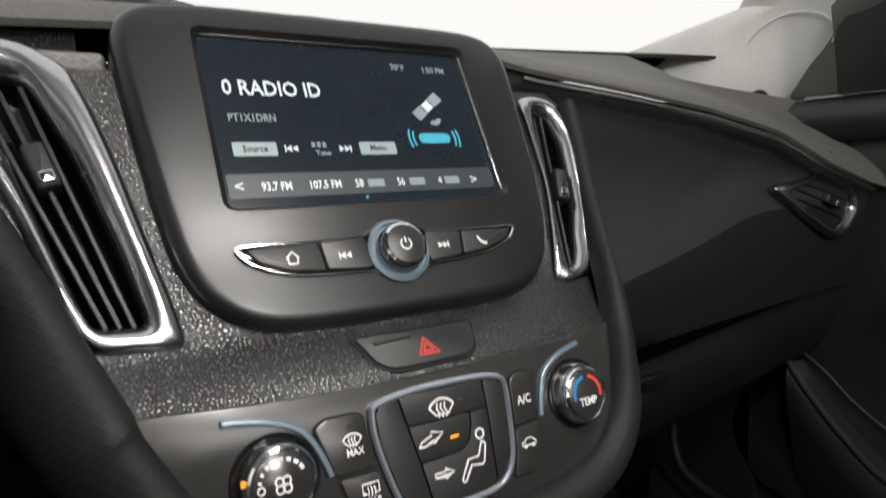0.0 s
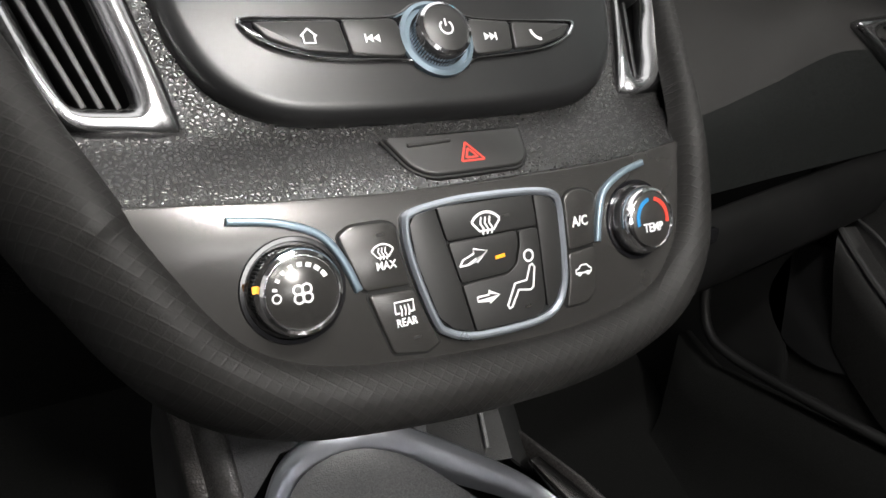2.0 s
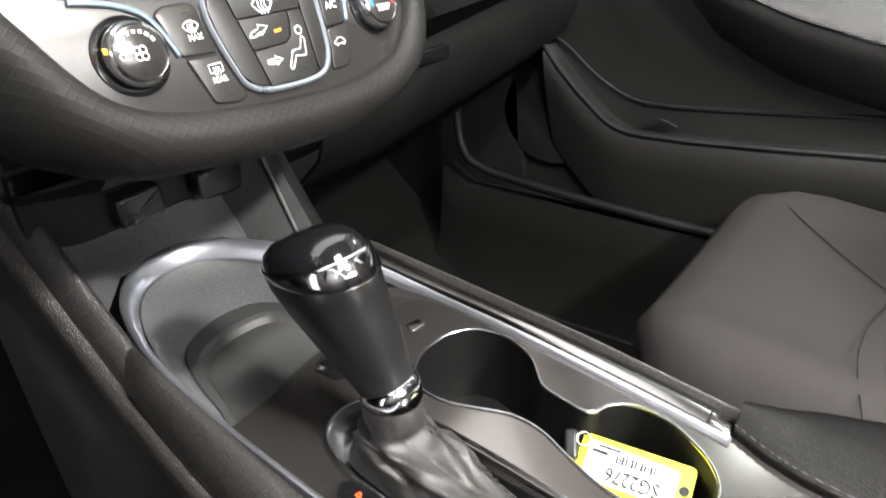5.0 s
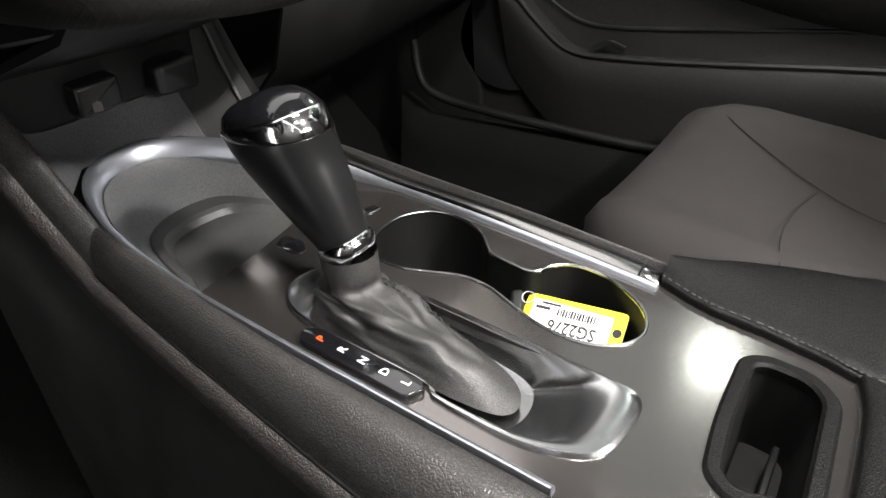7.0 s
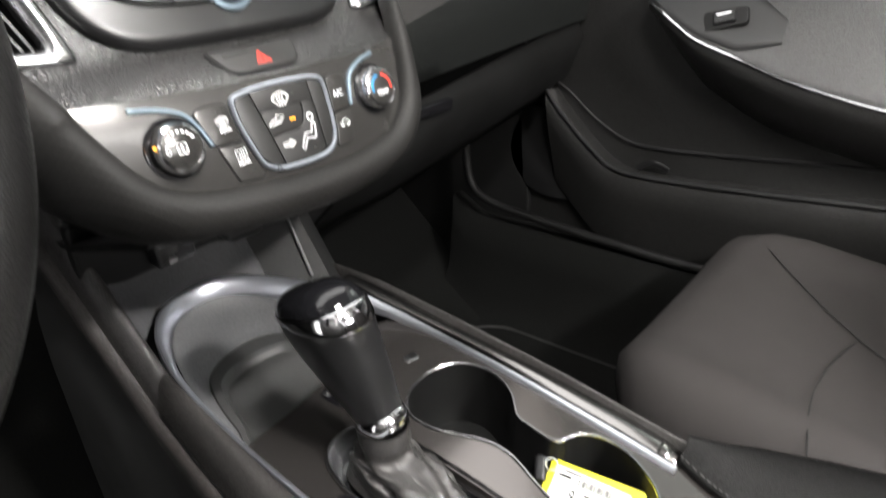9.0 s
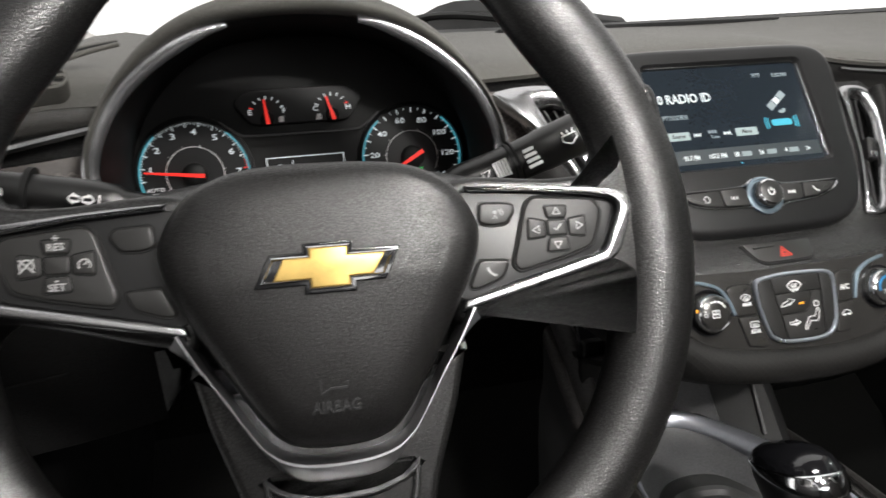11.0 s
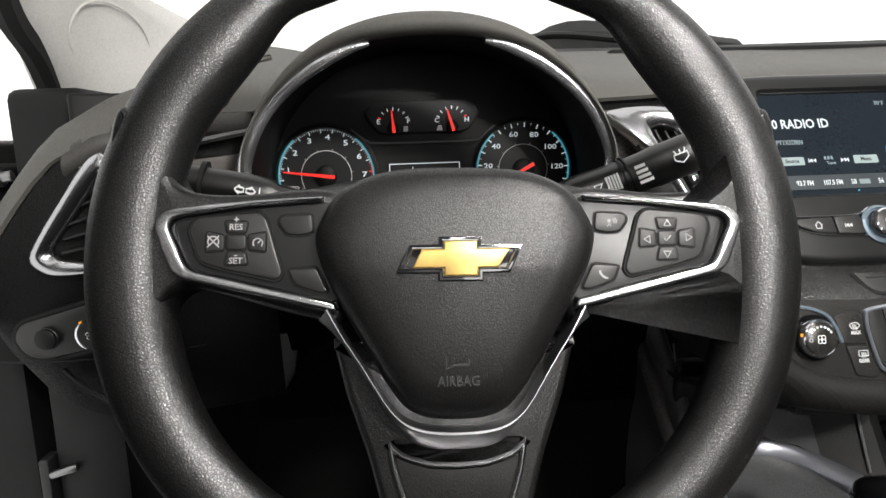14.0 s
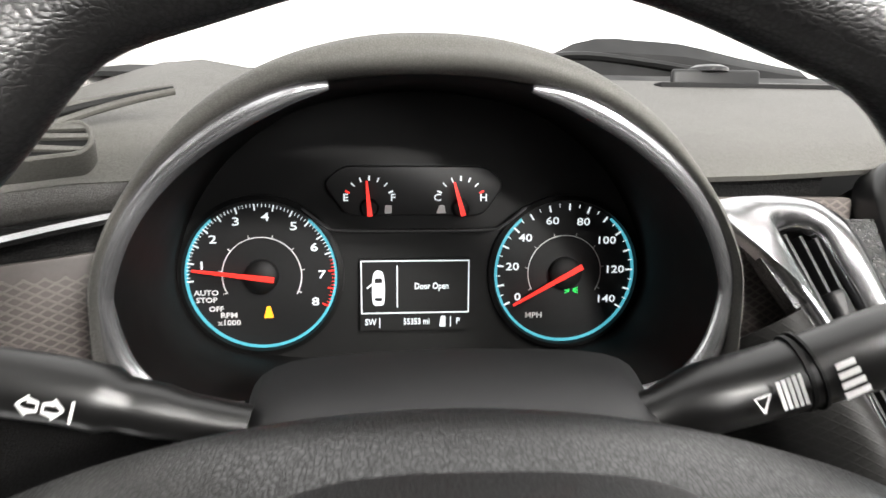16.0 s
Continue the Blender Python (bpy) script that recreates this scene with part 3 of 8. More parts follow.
def dashboard():
    d = thing("dashboard", "dark grey soft plastic car dashboard with a padded centre stack", "dashboard")
    xs = sorted(list(np.linspace(-0.735, 0.715, 50)) + [-0.721, -0.69, -0.525, -0.520, -0.232, -0.227])
    rows = []
    for f in (0.0, 0.03, 0.08, 0.2, 0.4, 0.6, 0.8, 1.0):
        row = []
        for x in xs:
            y, z = lerp_table(FRONT, x)
            drop = max(0.0, (abs(x) - 0.57) / 0.145)
            yb, zb = 0.84 - 0.22 * (x / 0.72) ** 2, 1.044 - 0.02 * (x / 0.7) ** 2 - 0.062 * drop ** 1.3
            if x > 0.55:
                yb, zb = np.interp(x, (0.55, 0.58, 0.60, 0.64, 0.68, 0.715), (0.712, 0.696, 0.676, 0.63, 0.58, 0.54)), np.interp(x, (0.55, 0.58, 0.60, 0.64, 0.68, 0.715), (1.032, 1.010, 0.995, 0.979, 0.963, 0.948))
            e = (0.012 + 0.011 * max(0.0, min(1.0, (-0.50 - x) / 0.05))) * (1 - math.exp(-f * 30))
            row.append((x, y + (yb - y) * f, z + (zb - 0.012 - z) * f + e))
        rows.append(row)
    part("top_pad", sheet(rows, thick=-0.004), M_dash, d, "grey grained soft top pad", 60)
    part("defroster_slot", box(-0.10, 0.34, 0.765, 0.785, 1.020, 1.0395, 0.002), M_black, d)
    # driver's side lower dash
    prof = ((0.0, 0.0), (0.002, -0.012), (0.006, -0.045), (0.004, -0.095), (0.006, -0.13), (0.03, -0.19), (0.07, -0.245), (0.20, -0.28))
    for xs, k0 in ((np.linspace(-0.525, -0.227, 8), 4), (np.linspace(-0.227, -0.13, 6), 0)):
        rows = []
        for dy, dz in prof[k0:]:
            rows.append([(x, np.interp(x, (-0.56, -0.13), (0.455, 0.452)) + dy + 0.006, np.interp(x, (-0.64, -0.13), (0.946, 0.959)) + dz + 0.001) for x in xs])
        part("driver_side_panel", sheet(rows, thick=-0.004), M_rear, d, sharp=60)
    # the rounded driver's end of the dash
    low = [(-0.736, 0.783), (-0.730, 0.757), (-0.703, 0.7155), (-0.677, 0.697), (-0.652, 0.687), (-0.60, 0.682), (-0.525, 0.680)]
    xs = [-0.736, -0.733, -0.73, -0.721, -0.712, -0.703, -0.69, -0.677, -0.66, -0.64, -0.62, -0.59, -0.56, -0.525]
    rows = []
    for f in (0.0, 0.06, 0.2, 0.4, 0.6, 0.8, 0.94, 1.0):
        rows.append([(x, lerp_table(FRONT, x)[0] + 0.003 + 0.024 * f ** 3 + 0.004 * math.sin(math.pi * f), lerp_table(FRONT, x)[1] + (np.interp(x, [q[0] for q in low], [q[1] for q in low]) - lerp_table(FRONT, x)[1]) * f) for x in xs])
    rows.append([(p[0] + 0.01, p[1] + 0.06, p[2] + 0.012) for p in rows[-1]])
    rows.append([(p[0] + 0.02, p[1] + 0.16, p[2] + 0.016) for p in rows[-2]])
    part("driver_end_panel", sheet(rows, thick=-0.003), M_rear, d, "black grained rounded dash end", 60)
    # the soft pad's rolled front edge over the driver's insert
    ends = [(x, *lerp_table(FRONT, x)) for x in np.linspace(-0.668, -0.524, 16)]
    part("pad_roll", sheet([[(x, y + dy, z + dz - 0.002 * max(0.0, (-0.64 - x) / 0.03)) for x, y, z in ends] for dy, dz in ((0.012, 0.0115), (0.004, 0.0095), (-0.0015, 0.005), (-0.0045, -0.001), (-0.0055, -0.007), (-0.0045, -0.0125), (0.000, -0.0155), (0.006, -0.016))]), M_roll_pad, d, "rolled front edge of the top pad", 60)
    rim = [(p[0], p[1], p[2]) for p in rows[0][:8]][::-1] + [(-0.7365, 0.381, 0.79)] + [(p[0], p[1], p[2]) for p in rows[7][:9]]
    part("end_wall", sheet([rim, [(p[0] + 0.006, p[1] + 0.03, p[2]) for p in rim], [(p[0] + 0.01, p[1] + 0.16, p[2]) for p in rim]]), M_black, d, sharp=60)
    part("panel_seam", tube(curve([(-0.729, 0.3795, 0.757), (-0.69, 0.3905, 0.752), (-0.64, 0.4055, 0.749), (-0.58, 0.432, 0.747)], 5, False), 0.0010, 6), M_black, d)
    part("cover_groove", tube(curve([(-0.690, 0.3975, 0.7430), (-0.684, 0.4005, 0.732), (-0.672, 0.4065, 0.716), (-0.655, 0.4145, 0.700), (-0.635, 0.424, 0.692)], 5, False), 0.0022, 6), M_black, d)
    # passenger side: broad slanting face above a crease, then the glove box
    xs = list(np.linspace(0.125, 0.735, 28))
    rows = []
    for k in range(15):
        row = []
        for x in xs:
            y, z = lerp_table(FRONT, x)
            zc = min(z - 0.014, float(np.interp(x, (0.13, 0.262, 0.33, 0.40, 0.455, 0.49, 0.735), (0.745, 0.772, 0.790, 0.812, 0.833, 0.840, 0.846))))
            yc = max(y + 0.002, 0.466)
            zl = float(np.interp(x, (0.13, 0.26, 0.43, 0.65), (0.700, 0.705, 0.715, 0.725)))
            if k <= 8:
                f = k / 8
                zz, yy = z + (zc - z) * f, y + 0.004 + (yc - y) * f + min(0.022, 0.22 * (z - zc)) * math.sin(math.pi * f) ** 1.2
            elif k <= 12:
                f = (k - 8) / 4
                zz, yy = zc + (zl - zc) * f, yc + 0.004 + 0.020 * f ** 1.5
            else:
                f = (k - 12) / 2
                zz, yy = zl - 0.02 * f, yc + 0.024 + 0.09 * f
            row.append((x, yy, zz))
        rows.append(row)
    for _ in range(3):
        rows = [rows[k] if k < 3 or k > 11 else [tuple((a + 2 * b + c) / 4 for a, b, c in zip(*tri3)) for tri3 in zip(rows[k - 1], rows[k], rows[k + 1])] for k in range(15)]
    part("passenger_panel", sheet(rows[:9], thick=-0.004), M_face, d, "broad matt charcoal passenger panel", 60)
    part("lower_band", sheet(rows[8:], thick=-0.004), M_lower, d, "greenish black lower dash band", 60)
    # glove box below the band
    gx = list(np.linspace(0.17, 0.70, 10))
    grow = []
    for k, (dy, dz) in enumerate(((0.030, -0.062), (0.030, -0.075), (0.022, -0.090), (0.050, -0.15), (0.11, -0.20), (0.22, -0.21))):
        grow.append([(x, 0.470 + dy, 0.742 + 0.055 * max(0.0, (x - 0.28) / 0.46) + dz) for x in gx])
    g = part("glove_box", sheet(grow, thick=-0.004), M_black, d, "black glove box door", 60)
    part("latch", moved(prism(rounded([(-0.03, -0.008), (0.03, -0.008), (0.03, 0.008), (-0.03, 0.008)], 0.006), 0, 0.006, 0.002), plane_frame((0.325, 0.492, 0.672), -10)), M_gloss, g)
    # bright thin line along the passenger panel's upper edge
    line = [(x, lerp_table(FRONT, x)[0] - 0.0035, lerp_table(FRONT, x)[1] - 0.006) for x in np.linspace(0.150, 0.66, 40)]
    part("chrome_line", tube(line, 0.0026, 6), M_satin, d)
    part("edge_seam", tube([(x, y + 0.004, z + 0.010) for x, y, z in line], 0.0016, 6), M_black, d)
    # diamond-pattern inserts with their bright strips, driver's side
    for name, x0, x1, zt, zb in (("pattern_insert", -0.648, -0.525, 0.918, 0.850), ("pattern_insert", -0.222, -0.118, 0.944, 0.815)):
        o = rounded([(x0, zb), (x1, zb), (x1, zt), (x0, zt - (0.012 if x0 < -0.5 else 0.0))], 0.004)
        upright = Matrix(((1, 0, 0, 0), (0.447, 0, -1, 0.6907), (0, 1, 0, 0), (0, 0, 0, 1))) if x0 < -0.5 else Matrix(((1, 0, 0, 0), (0, 0, -1, 0.452), (0, 1, 0, 0), (0, 0, 0, 1)))
        ins = part(name, moved(prism(o, 0, 0.005, 0.001), upright), M_insert, d, "taupe insert with a raised diamond net")
        net = bmesh.new()
        a0, a1, b0, b1 = x0 + 0.002, x1 - 0.002, zb + 0.002, zt - (0.014 if x0 < -0.5 else 0.002)
        for sl in (0.62, -0.62):
            c = min(b0 - sl * a0, b0 - sl * a1)
            while c < max(b1 - sl * a0, b1 - sl * a1):
                ends = sorted([q for q in ((a0, sl * a0 + c), (a1, sl * a1 + c), ((b0 - c) / sl, b0), ((b1 - c) / sl, b1)) if a0 - 1e-6 <= q[0] <= a1 + 1e-6 and b0 - 1e-6 <= q[1] <= b1 + 1e-6])
                if len(ends) > 1 and ends[-1][0] - ends[0][0] > 0.002:
                    prism(line2([ends[0], ends[-1]], 0.0011), 0.0048, 0.00535, bm=net)
                c += 0.0052
        part("diamond_net", moved(net, upright), M_net, ins, "paler raised diamond lines")
    part("bright_strip", tube(curve([(-0.655, 0.395, 0.908), (-0.60, 0.4165, 0.921), (-0.56, 0.434, 0.930), (-0.518, 0.448, 0.938)], 6, False), 0.0055, 8, flat=0.7), M_satin, d)
    # demister outlet on the top pad's driver end
    ou = Vector((0.034, 0.019, 0.009)).normalized()
    on = Vector((0.2357, -0.7272, 0.6447)).normalized()
    ov = on.cross(ou)
    dm = Matrix.Translation(Vector((-0.563, 0.445, 0.963)) + on * 0.0100) @ Matrix((ou, ov, on)).transposed().to_4x4()
    o = rounded(mm([(-46, -5), (8, -12.5), (15.5, -7.5), (18, 2), (15, 10), (3, 10.5), (-11, 9.5), (-28, 2)]), 0.004)
    de = part("demister_outlet", moved(frame_ring(o, 0.0026, -0.010, 0.0082, 0.0010), dm), M_dash, d, "grey demister outlet with slanting slats")
    part("outlet_box", moved(prism(inset(o, 0.0022), -0.010, 0.0048), dm), M_black, de)
    for k, (xa, ya, xb, yb) in enumerate(((-3, 9.5, 14.5, 5.2), (-14, 7.0, 15.5, -1.2), (-23, 3.0, 11, -9.0), (-32, -1.0, -13, -8.6))):
        part("slat", moved(prism(mm([(xa, ya - 1.6), (xb, yb - 1.5), (xb, yb + 1.5), (xa, ya + 1.8)]), 0.0044, 0.0072, 0.0006), dm), M_dash, de)
    # raised lip over the outlet and the seam above it
    for cx, r, m in ((((-22, 6), (-10, 13.2), (4, 14.6), (22, 18), (45, 21), (66, 22)), 0.0022, M_dash), (((-18, 14), (-8, 18), (17, 21.5), (42, 23), (66, 23)), 0.0024, M_black), (((-20, 18), (-6, 23.5), (27, 24.8), (50, 25), (66, 24)), 0.0022, M_dash)):
        part("top_lip" if m is M_dash else "top_crease", tube(curve([dm @ Vector((x / 1000, y / 1000, 0.0024)) for x, y in cx], 6, False), r, 8), m, d)
    return d


def diamond_mat():
    m = mat("diamond_insert", (0.085, 0.074, 0.069), 0.45, vary=0.15)
    return m


M_insert = diamond_mat()
M_net = mat("taupe_relief", (0.16, 0.14, 0.13), 0.42, vary=0.15)
dash = dashboard()


# ---- centre stack: its padded surround, grained face, screen unit, climate panel ----
EDGE = [(-0.131, 0.0044), (-0.128, -0.0035), (-0.1196, -0.0196), (-0.1104, -0.0354), (-0.1002, -0.0478), (-0.0865, -0.0566), (-0.0713, -0.062), (-0.052, -0.0658), (-0.026, -0.0693), (0.0035, -0.0718), (0.0366, -0.0726),
        (0.0665, -0.0695), (0.0918, -0.0614), (0.107, -0.0456), (0.1134, -0.0279), (0.1186, 0.0044)]
FASCIA_TOP = [(0.1186, 0.0044), (0.092, 0.0008), (0.066, -0.0014), (0.014, -0.0024), (-0.042, -0.002), (-0.089, 0.0006), (-0.131, 0.0044)]
SIDE_R = [(0.126, 0.014), (0.134, 0.040), (0.145, 0.080), (0.1555, 0.120), (0.160, 0.150)]
SIDE_L = [(-0.142, 0.023), (-0.1535, 0.055), (-0.169, 0.095), (-0.176, 0.110)]


def rise(y):
    """How far the face of the stack stands out, by height: it leans back above the climate panel."""
    return float(np.interp(y, (-0.013, -0.008, -0.004, 0.0, 0.005, 0.010, 0.016, 0.022, 0.040, 0.172), (0.0002, 0.0004, -0.0008, -0.0022, -0.0042, -0.0068, -0.0098, -0.012, -0.013, -0.014)))


HOLE_L = mm([(-117.5, 33), (-129, 34), (-138.5, 35), (-151, 78), (-163, 120), (-180, 153), (-168, 157), (-153, 153), (-139, 118), (-126.5, 74)])
HOLE_R = mm([(112, 34), (122, 35.5), (131, 57), (139, 79), (147, 122), (143, 140), (128, 143), (126, 118), (119, 76)])


def stack_surround():
    s = thing("stack_surround", "padded charcoal fabric surround of the stack, embossed with a net", "dashboard trim", STACK)
    on_panel = STACK.inverted() @ CLIMATE
    low = [on_panel @ Vector((x, y, 0)) for x, y in EDGE]
    sides = [[Vector((x, y, rise(y) * max(0.15, min(1.0, (y - 0.005) / 0.09)))) for x, y in q] for q in (SIDE_L[::-1], SIDE_R)]
    line = curve(sides[0] + low + sides[1], 5, False)
    loops = []
    back = STACK.to_3x3().inverted() @ Vector((0, 1, 0))
    n = len(line)
    n_low, n_up = on_panel.to_3x3() @ Vector((0, 0, 1)), Vector((0, 0, 1))
    for i, p in enumerate(line):
        t = (line[min(i + 1, n - 1)] - line[max(i - 1, 0)]).normalized()
        up = n_low.lerp(n_up, max(0.0, min(1.0, (p.y + 0.02) / 0.04))).normalized()
        o = t.cross(up).normalized()
        right = max(0.0, min(1.0, (p.x - 0.08) / 0.05)) * max(0.0, min(1.0, (p.y + 0.06) / 0.06))
        left = max(0.0, min(1.0, (-p.x - 0.06) / 0.06))
        wd = 0.024 - 0.0155 * right + 0.016 * left
        sec = [p - up * 0.004, p + o * 0.0012 + up * 0.001]
        for f, h in ((0.14, 0.0046), (0.3, 0.0066), (0.45, 0.0070), (0.6, 0.0060), (0.76, 0.0030), (0.9, -0.0020), (1.0, -0.010)):
            sec.append(p + o * (wd * f * (1 - 0.25 * left)) + up * (h - 0.030 * left * f * f))
        edge = p + o * (wd * (1 - 0.25 * left) + 0.002) - up * (0.012 + 0.030 * left)
        sec += [edge + back * 0.03, edge + back * 0.10]
        loops.append(sec)
    part("pad", sheet(loops, thick=-0.003), M_cloth, s, "charcoal woven pad", 70)
    # grained upper face that carries the vents, bent back towards the screen
    seam = [on_panel @ Vector((x, y + 0.0003, 0)) for x, y in FASCIA_TOP]
    o = [(q.x, q.y) for q in seam[::-1]] + SIDE_R + [(0.150, 0.160), (-0.150, 0.162), (-0.198, 0.158), (-0.190, 0.138)] + SIDE_L[::-1]
    bm = holed(o, [inset(rounded(HOLE_L, 0.005), -0.0015), inset(rounded(HOLE_R, 0.005), -0.0015)], -0.010, 0.0)
    for y in (-0.010, -0.006, -0.002, 0.002, 0.006, 0.010, 0.015, 0.020, 0.026, 0.040):
        bmesh.ops.bisect_plane(bm, geom=bm.verts[:] + bm.edges[:] + bm.faces[:], plane_co=(0, y, 0), plane_no=(0, 1, 0))
    for v in bm.verts:
        v.co.z += rise(v.co.y)
    part("grained_face", bm, M_grain, s, "black leather-grained face")
    # dark underside that closes the stack below the pad
    rows = [[(x, y, z) for x in np.linspace(-0.10, 0.07, 8)] for y, z in ((0.345, 0.712), (0.37, 0.695), (0.52, 0.655), (0.56, 0.65))]
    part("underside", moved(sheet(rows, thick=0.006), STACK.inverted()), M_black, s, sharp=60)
    return s


stack_surround()


def icon(kind, x, y, w, material, parent, s=1.0):
    """Small printed pictograms, built from flat strips."""
    bm = bmesh.new()

    def put(o):
        prism([(x + a * s, y + b * s) for a, b in o], w, w + 0.0002, bm=bm)

    def stroke(pts, wd):
        put([(v.x, v.y) for v in line2(pts, wd)])

    if kind == "defrost":
        put(line2(arc_pts(0, -0.006, 0.0085, 35, 145), 0.0011))
        stroke([(-0.0070, -0.0012), (-0.0036, -0.0052), (0.0036, -0.0052), (0.0070, -0.0012)], 0.0009)
        for k in (-1, 0, 1):
            stroke([(k * 0.0022, -0.0068), (k * 0.0022 + 0.0007, -0.0045), (k * 0.0022 - 0.0007, -0.002), (k * 0.0022, 0.0005)], 0.0008)
    elif kind == "rear_defrost":
        stroke([(-0.0055, -0.003), (-0.0055, 0.003), (0.0055, 0.003), (0.0055, -0.003)], 0.0009)
        stroke([(0.0055, -0.003), (0.003, -0.003)], 0.0009)
        stroke([(-0.0055, -0.003), (-0.003, -0.003)], 0.0009)
        for k in (-1, 0, 1):
            stroke([(k * 0.0022, -0.0048), (k * 0.0022 + 0.0006, -0.002), (k * 0.0022, 0.001)], 0.0008)
    elif kind == "arrow":
        stroke([(-0.0062, -0.0030), (-0.0045, -0.0008), (0.0005, 0.0008), (0.0005, 0.0026), (0.0065, 0.0010), (0.0015, -0.0028), (0.0012, -0.0012), (-0.0030, -0.0030), (-0.0062, -0.0030)], 0.0007)
    elif kind == "sitter":
        stroke([(p[0], p[1]) for p in disc(0.0054, 0.0096, 0.0022, 14) + [(0.0076, 0.0096)]], 0.0008)
        stroke(mm([(5.4, 5.6), (3.0, 0.2), (-2.7, -0.1), (-7.3, -8.0), (-6.6, -9.2), (-5.3, -8.8), (-1.3, -2.9), (4.4, -3.9), (5.8, -3.0), (7.6, 4.6), (6.6, 6.0), (5.4, 5.6)]), 0.0008)
    elif kind == "foot_arrow":
        stroke([(-0.0050, 0.0008), (0.0, 0.0008), (0.0, 0.0022), (0.0044, 0.0), (0.0, -0.0022), (0.0, -0.0008), (-0.0050, -0.0008), (-0.0050, 0.0008)], 0.0007)
    elif kind == "car":
        stroke([(-0.0060, -0.0018), (-0.0060, 0.0006), (-0.0034, 0.0012), (-0.0018, 0.0030), (0.0026, 0.0030), (0.0046, 0.0010), (0.0060, 0.0004), (0.0060, -0.0018), (-0.0060, -0.0018)], 0.0008)
        for k in (-0.0034, 0.0034):
            put(disc(k, -0.0022, 0.0014, 12))
    elif kind == "fan":
        for k in range(4):
            a = math.pi / 4 + k * math.pi / 2
            stroke(disc(0.0021 * math.cos(a), 0.0021 * math.sin(a), 0.0016, 12) + [(0.0021 * math.cos(a) + 0.0016, 0.0021 * math.sin(a))], 0.0007)
    elif kind == "home":
        stroke([(-0.0034, -0.0002), (0.0, 0.0032), (0.0034, -0.0002)], 0.0008)
        stroke([(-0.0024, 0.0), (-0.0024, -0.0032), (0.0024, -0.0032), (0.0024, 0.0)], 0.0008)
    elif kind in ("back", "next"):
        f = -1 if kind == "back" else 1
        for k in (-0.0022, 0.0010):
            put([(f * k, -0.0019), (f * (k + 0.0030), 0.0), (f * k, 0.0019)][:: f])
        stroke([(f * 0.0043, -0.0019), (f * 0.0043, 0.0019)], 0.0007)
    elif kind == "phone":
        put([(v.x, v.y) for v in line2([(-0.0026, 0.0026), (-0.0022, 0.0008), (-0.0006, -0.0012), (0.0012, -0.0022), (0.0028, -0.0024)], 0.0014)])
    elif kind == "power":
        put(line2(arc_pts(0, 0, 0.0026, 125, 415), 0.0007))
        stroke([(0, 0.0006), (0, 0.0034)], 0.0007)
    elif kind == "triangle":
        for r in (1.0, 0.5):
            t = [(0.0062 * r * math.cos(a), 0.0062 * r * math.sin(a) - 0.001) for a in (math.pi / 2, math.pi * 7 / 6, -math.pi / 6)]
            stroke([t[0], t[1]], 0.0009)
            stroke([t[1], t[2]], 0.0009)
            stroke([t[2], t[0]], 0.0009)
    elif kind in ("up", "down", "left", "right"):
        a0 = {"up": 90, "down": 270, "left": 180, "right": 0}[kind]
        t = [(0.0032 * math.cos(radians(a0 + d)), 0.0032 * math.sin(radians(a0 + d))) for d in (0, 120, 240)]
        for k in range(3):
            stroke([t[k - 1], t[k]], 0.0006)
    elif kind == "check":
        stroke([(-0.0026, 0.0002), (-0.0008, -0.0018), (0.0028, 0.0024)], 0.0008)
    elif kind == "dial":
        put(line2(arc_pts(0, 0, 0.0028, -40, 220), 0.0007))
        stroke([(0, 0), (0.0016, 0.0016)], 0.0007)
    elif kind == "dial_off":
        put(line2(arc_pts(0, 0, 0.0028, -40, 220), 0.0007))
        stroke([(-0.0030, -0.0030), (0.0030, 0.0030)], 0.0007)
        stroke([(-0.0030, 0.0030), (0.0030, -0.0030)], 0.0007)
    elif kind == "voice":
        put(disc(-0.0014, 0.0012, 0.0012, 12))
        stroke([(-0.0026, -0.0026), (-0.0014, -0.0006), (-0.0002, -0.0026)], 0.0008)
        stroke([(0.0010, 0.0028), (0.0022, 0.0010), (0.0014, -0.0004)], 0.0006)
        stroke([(0.0024, 0.0032), (0.0038, 0.0010), (0.0028, -0.0010)], 0.0006)
    return part("icon", bm, material, parent)


def arc_pts(cx, cy, r, a0, a1, n=16):
    return [(cx + r * math.cos(radians(a0 + (a1 - a0) * k / n)), cy + r * math.sin(radians(a0 + (a1 - a0) * k / n))) for k in range(n + 1)]


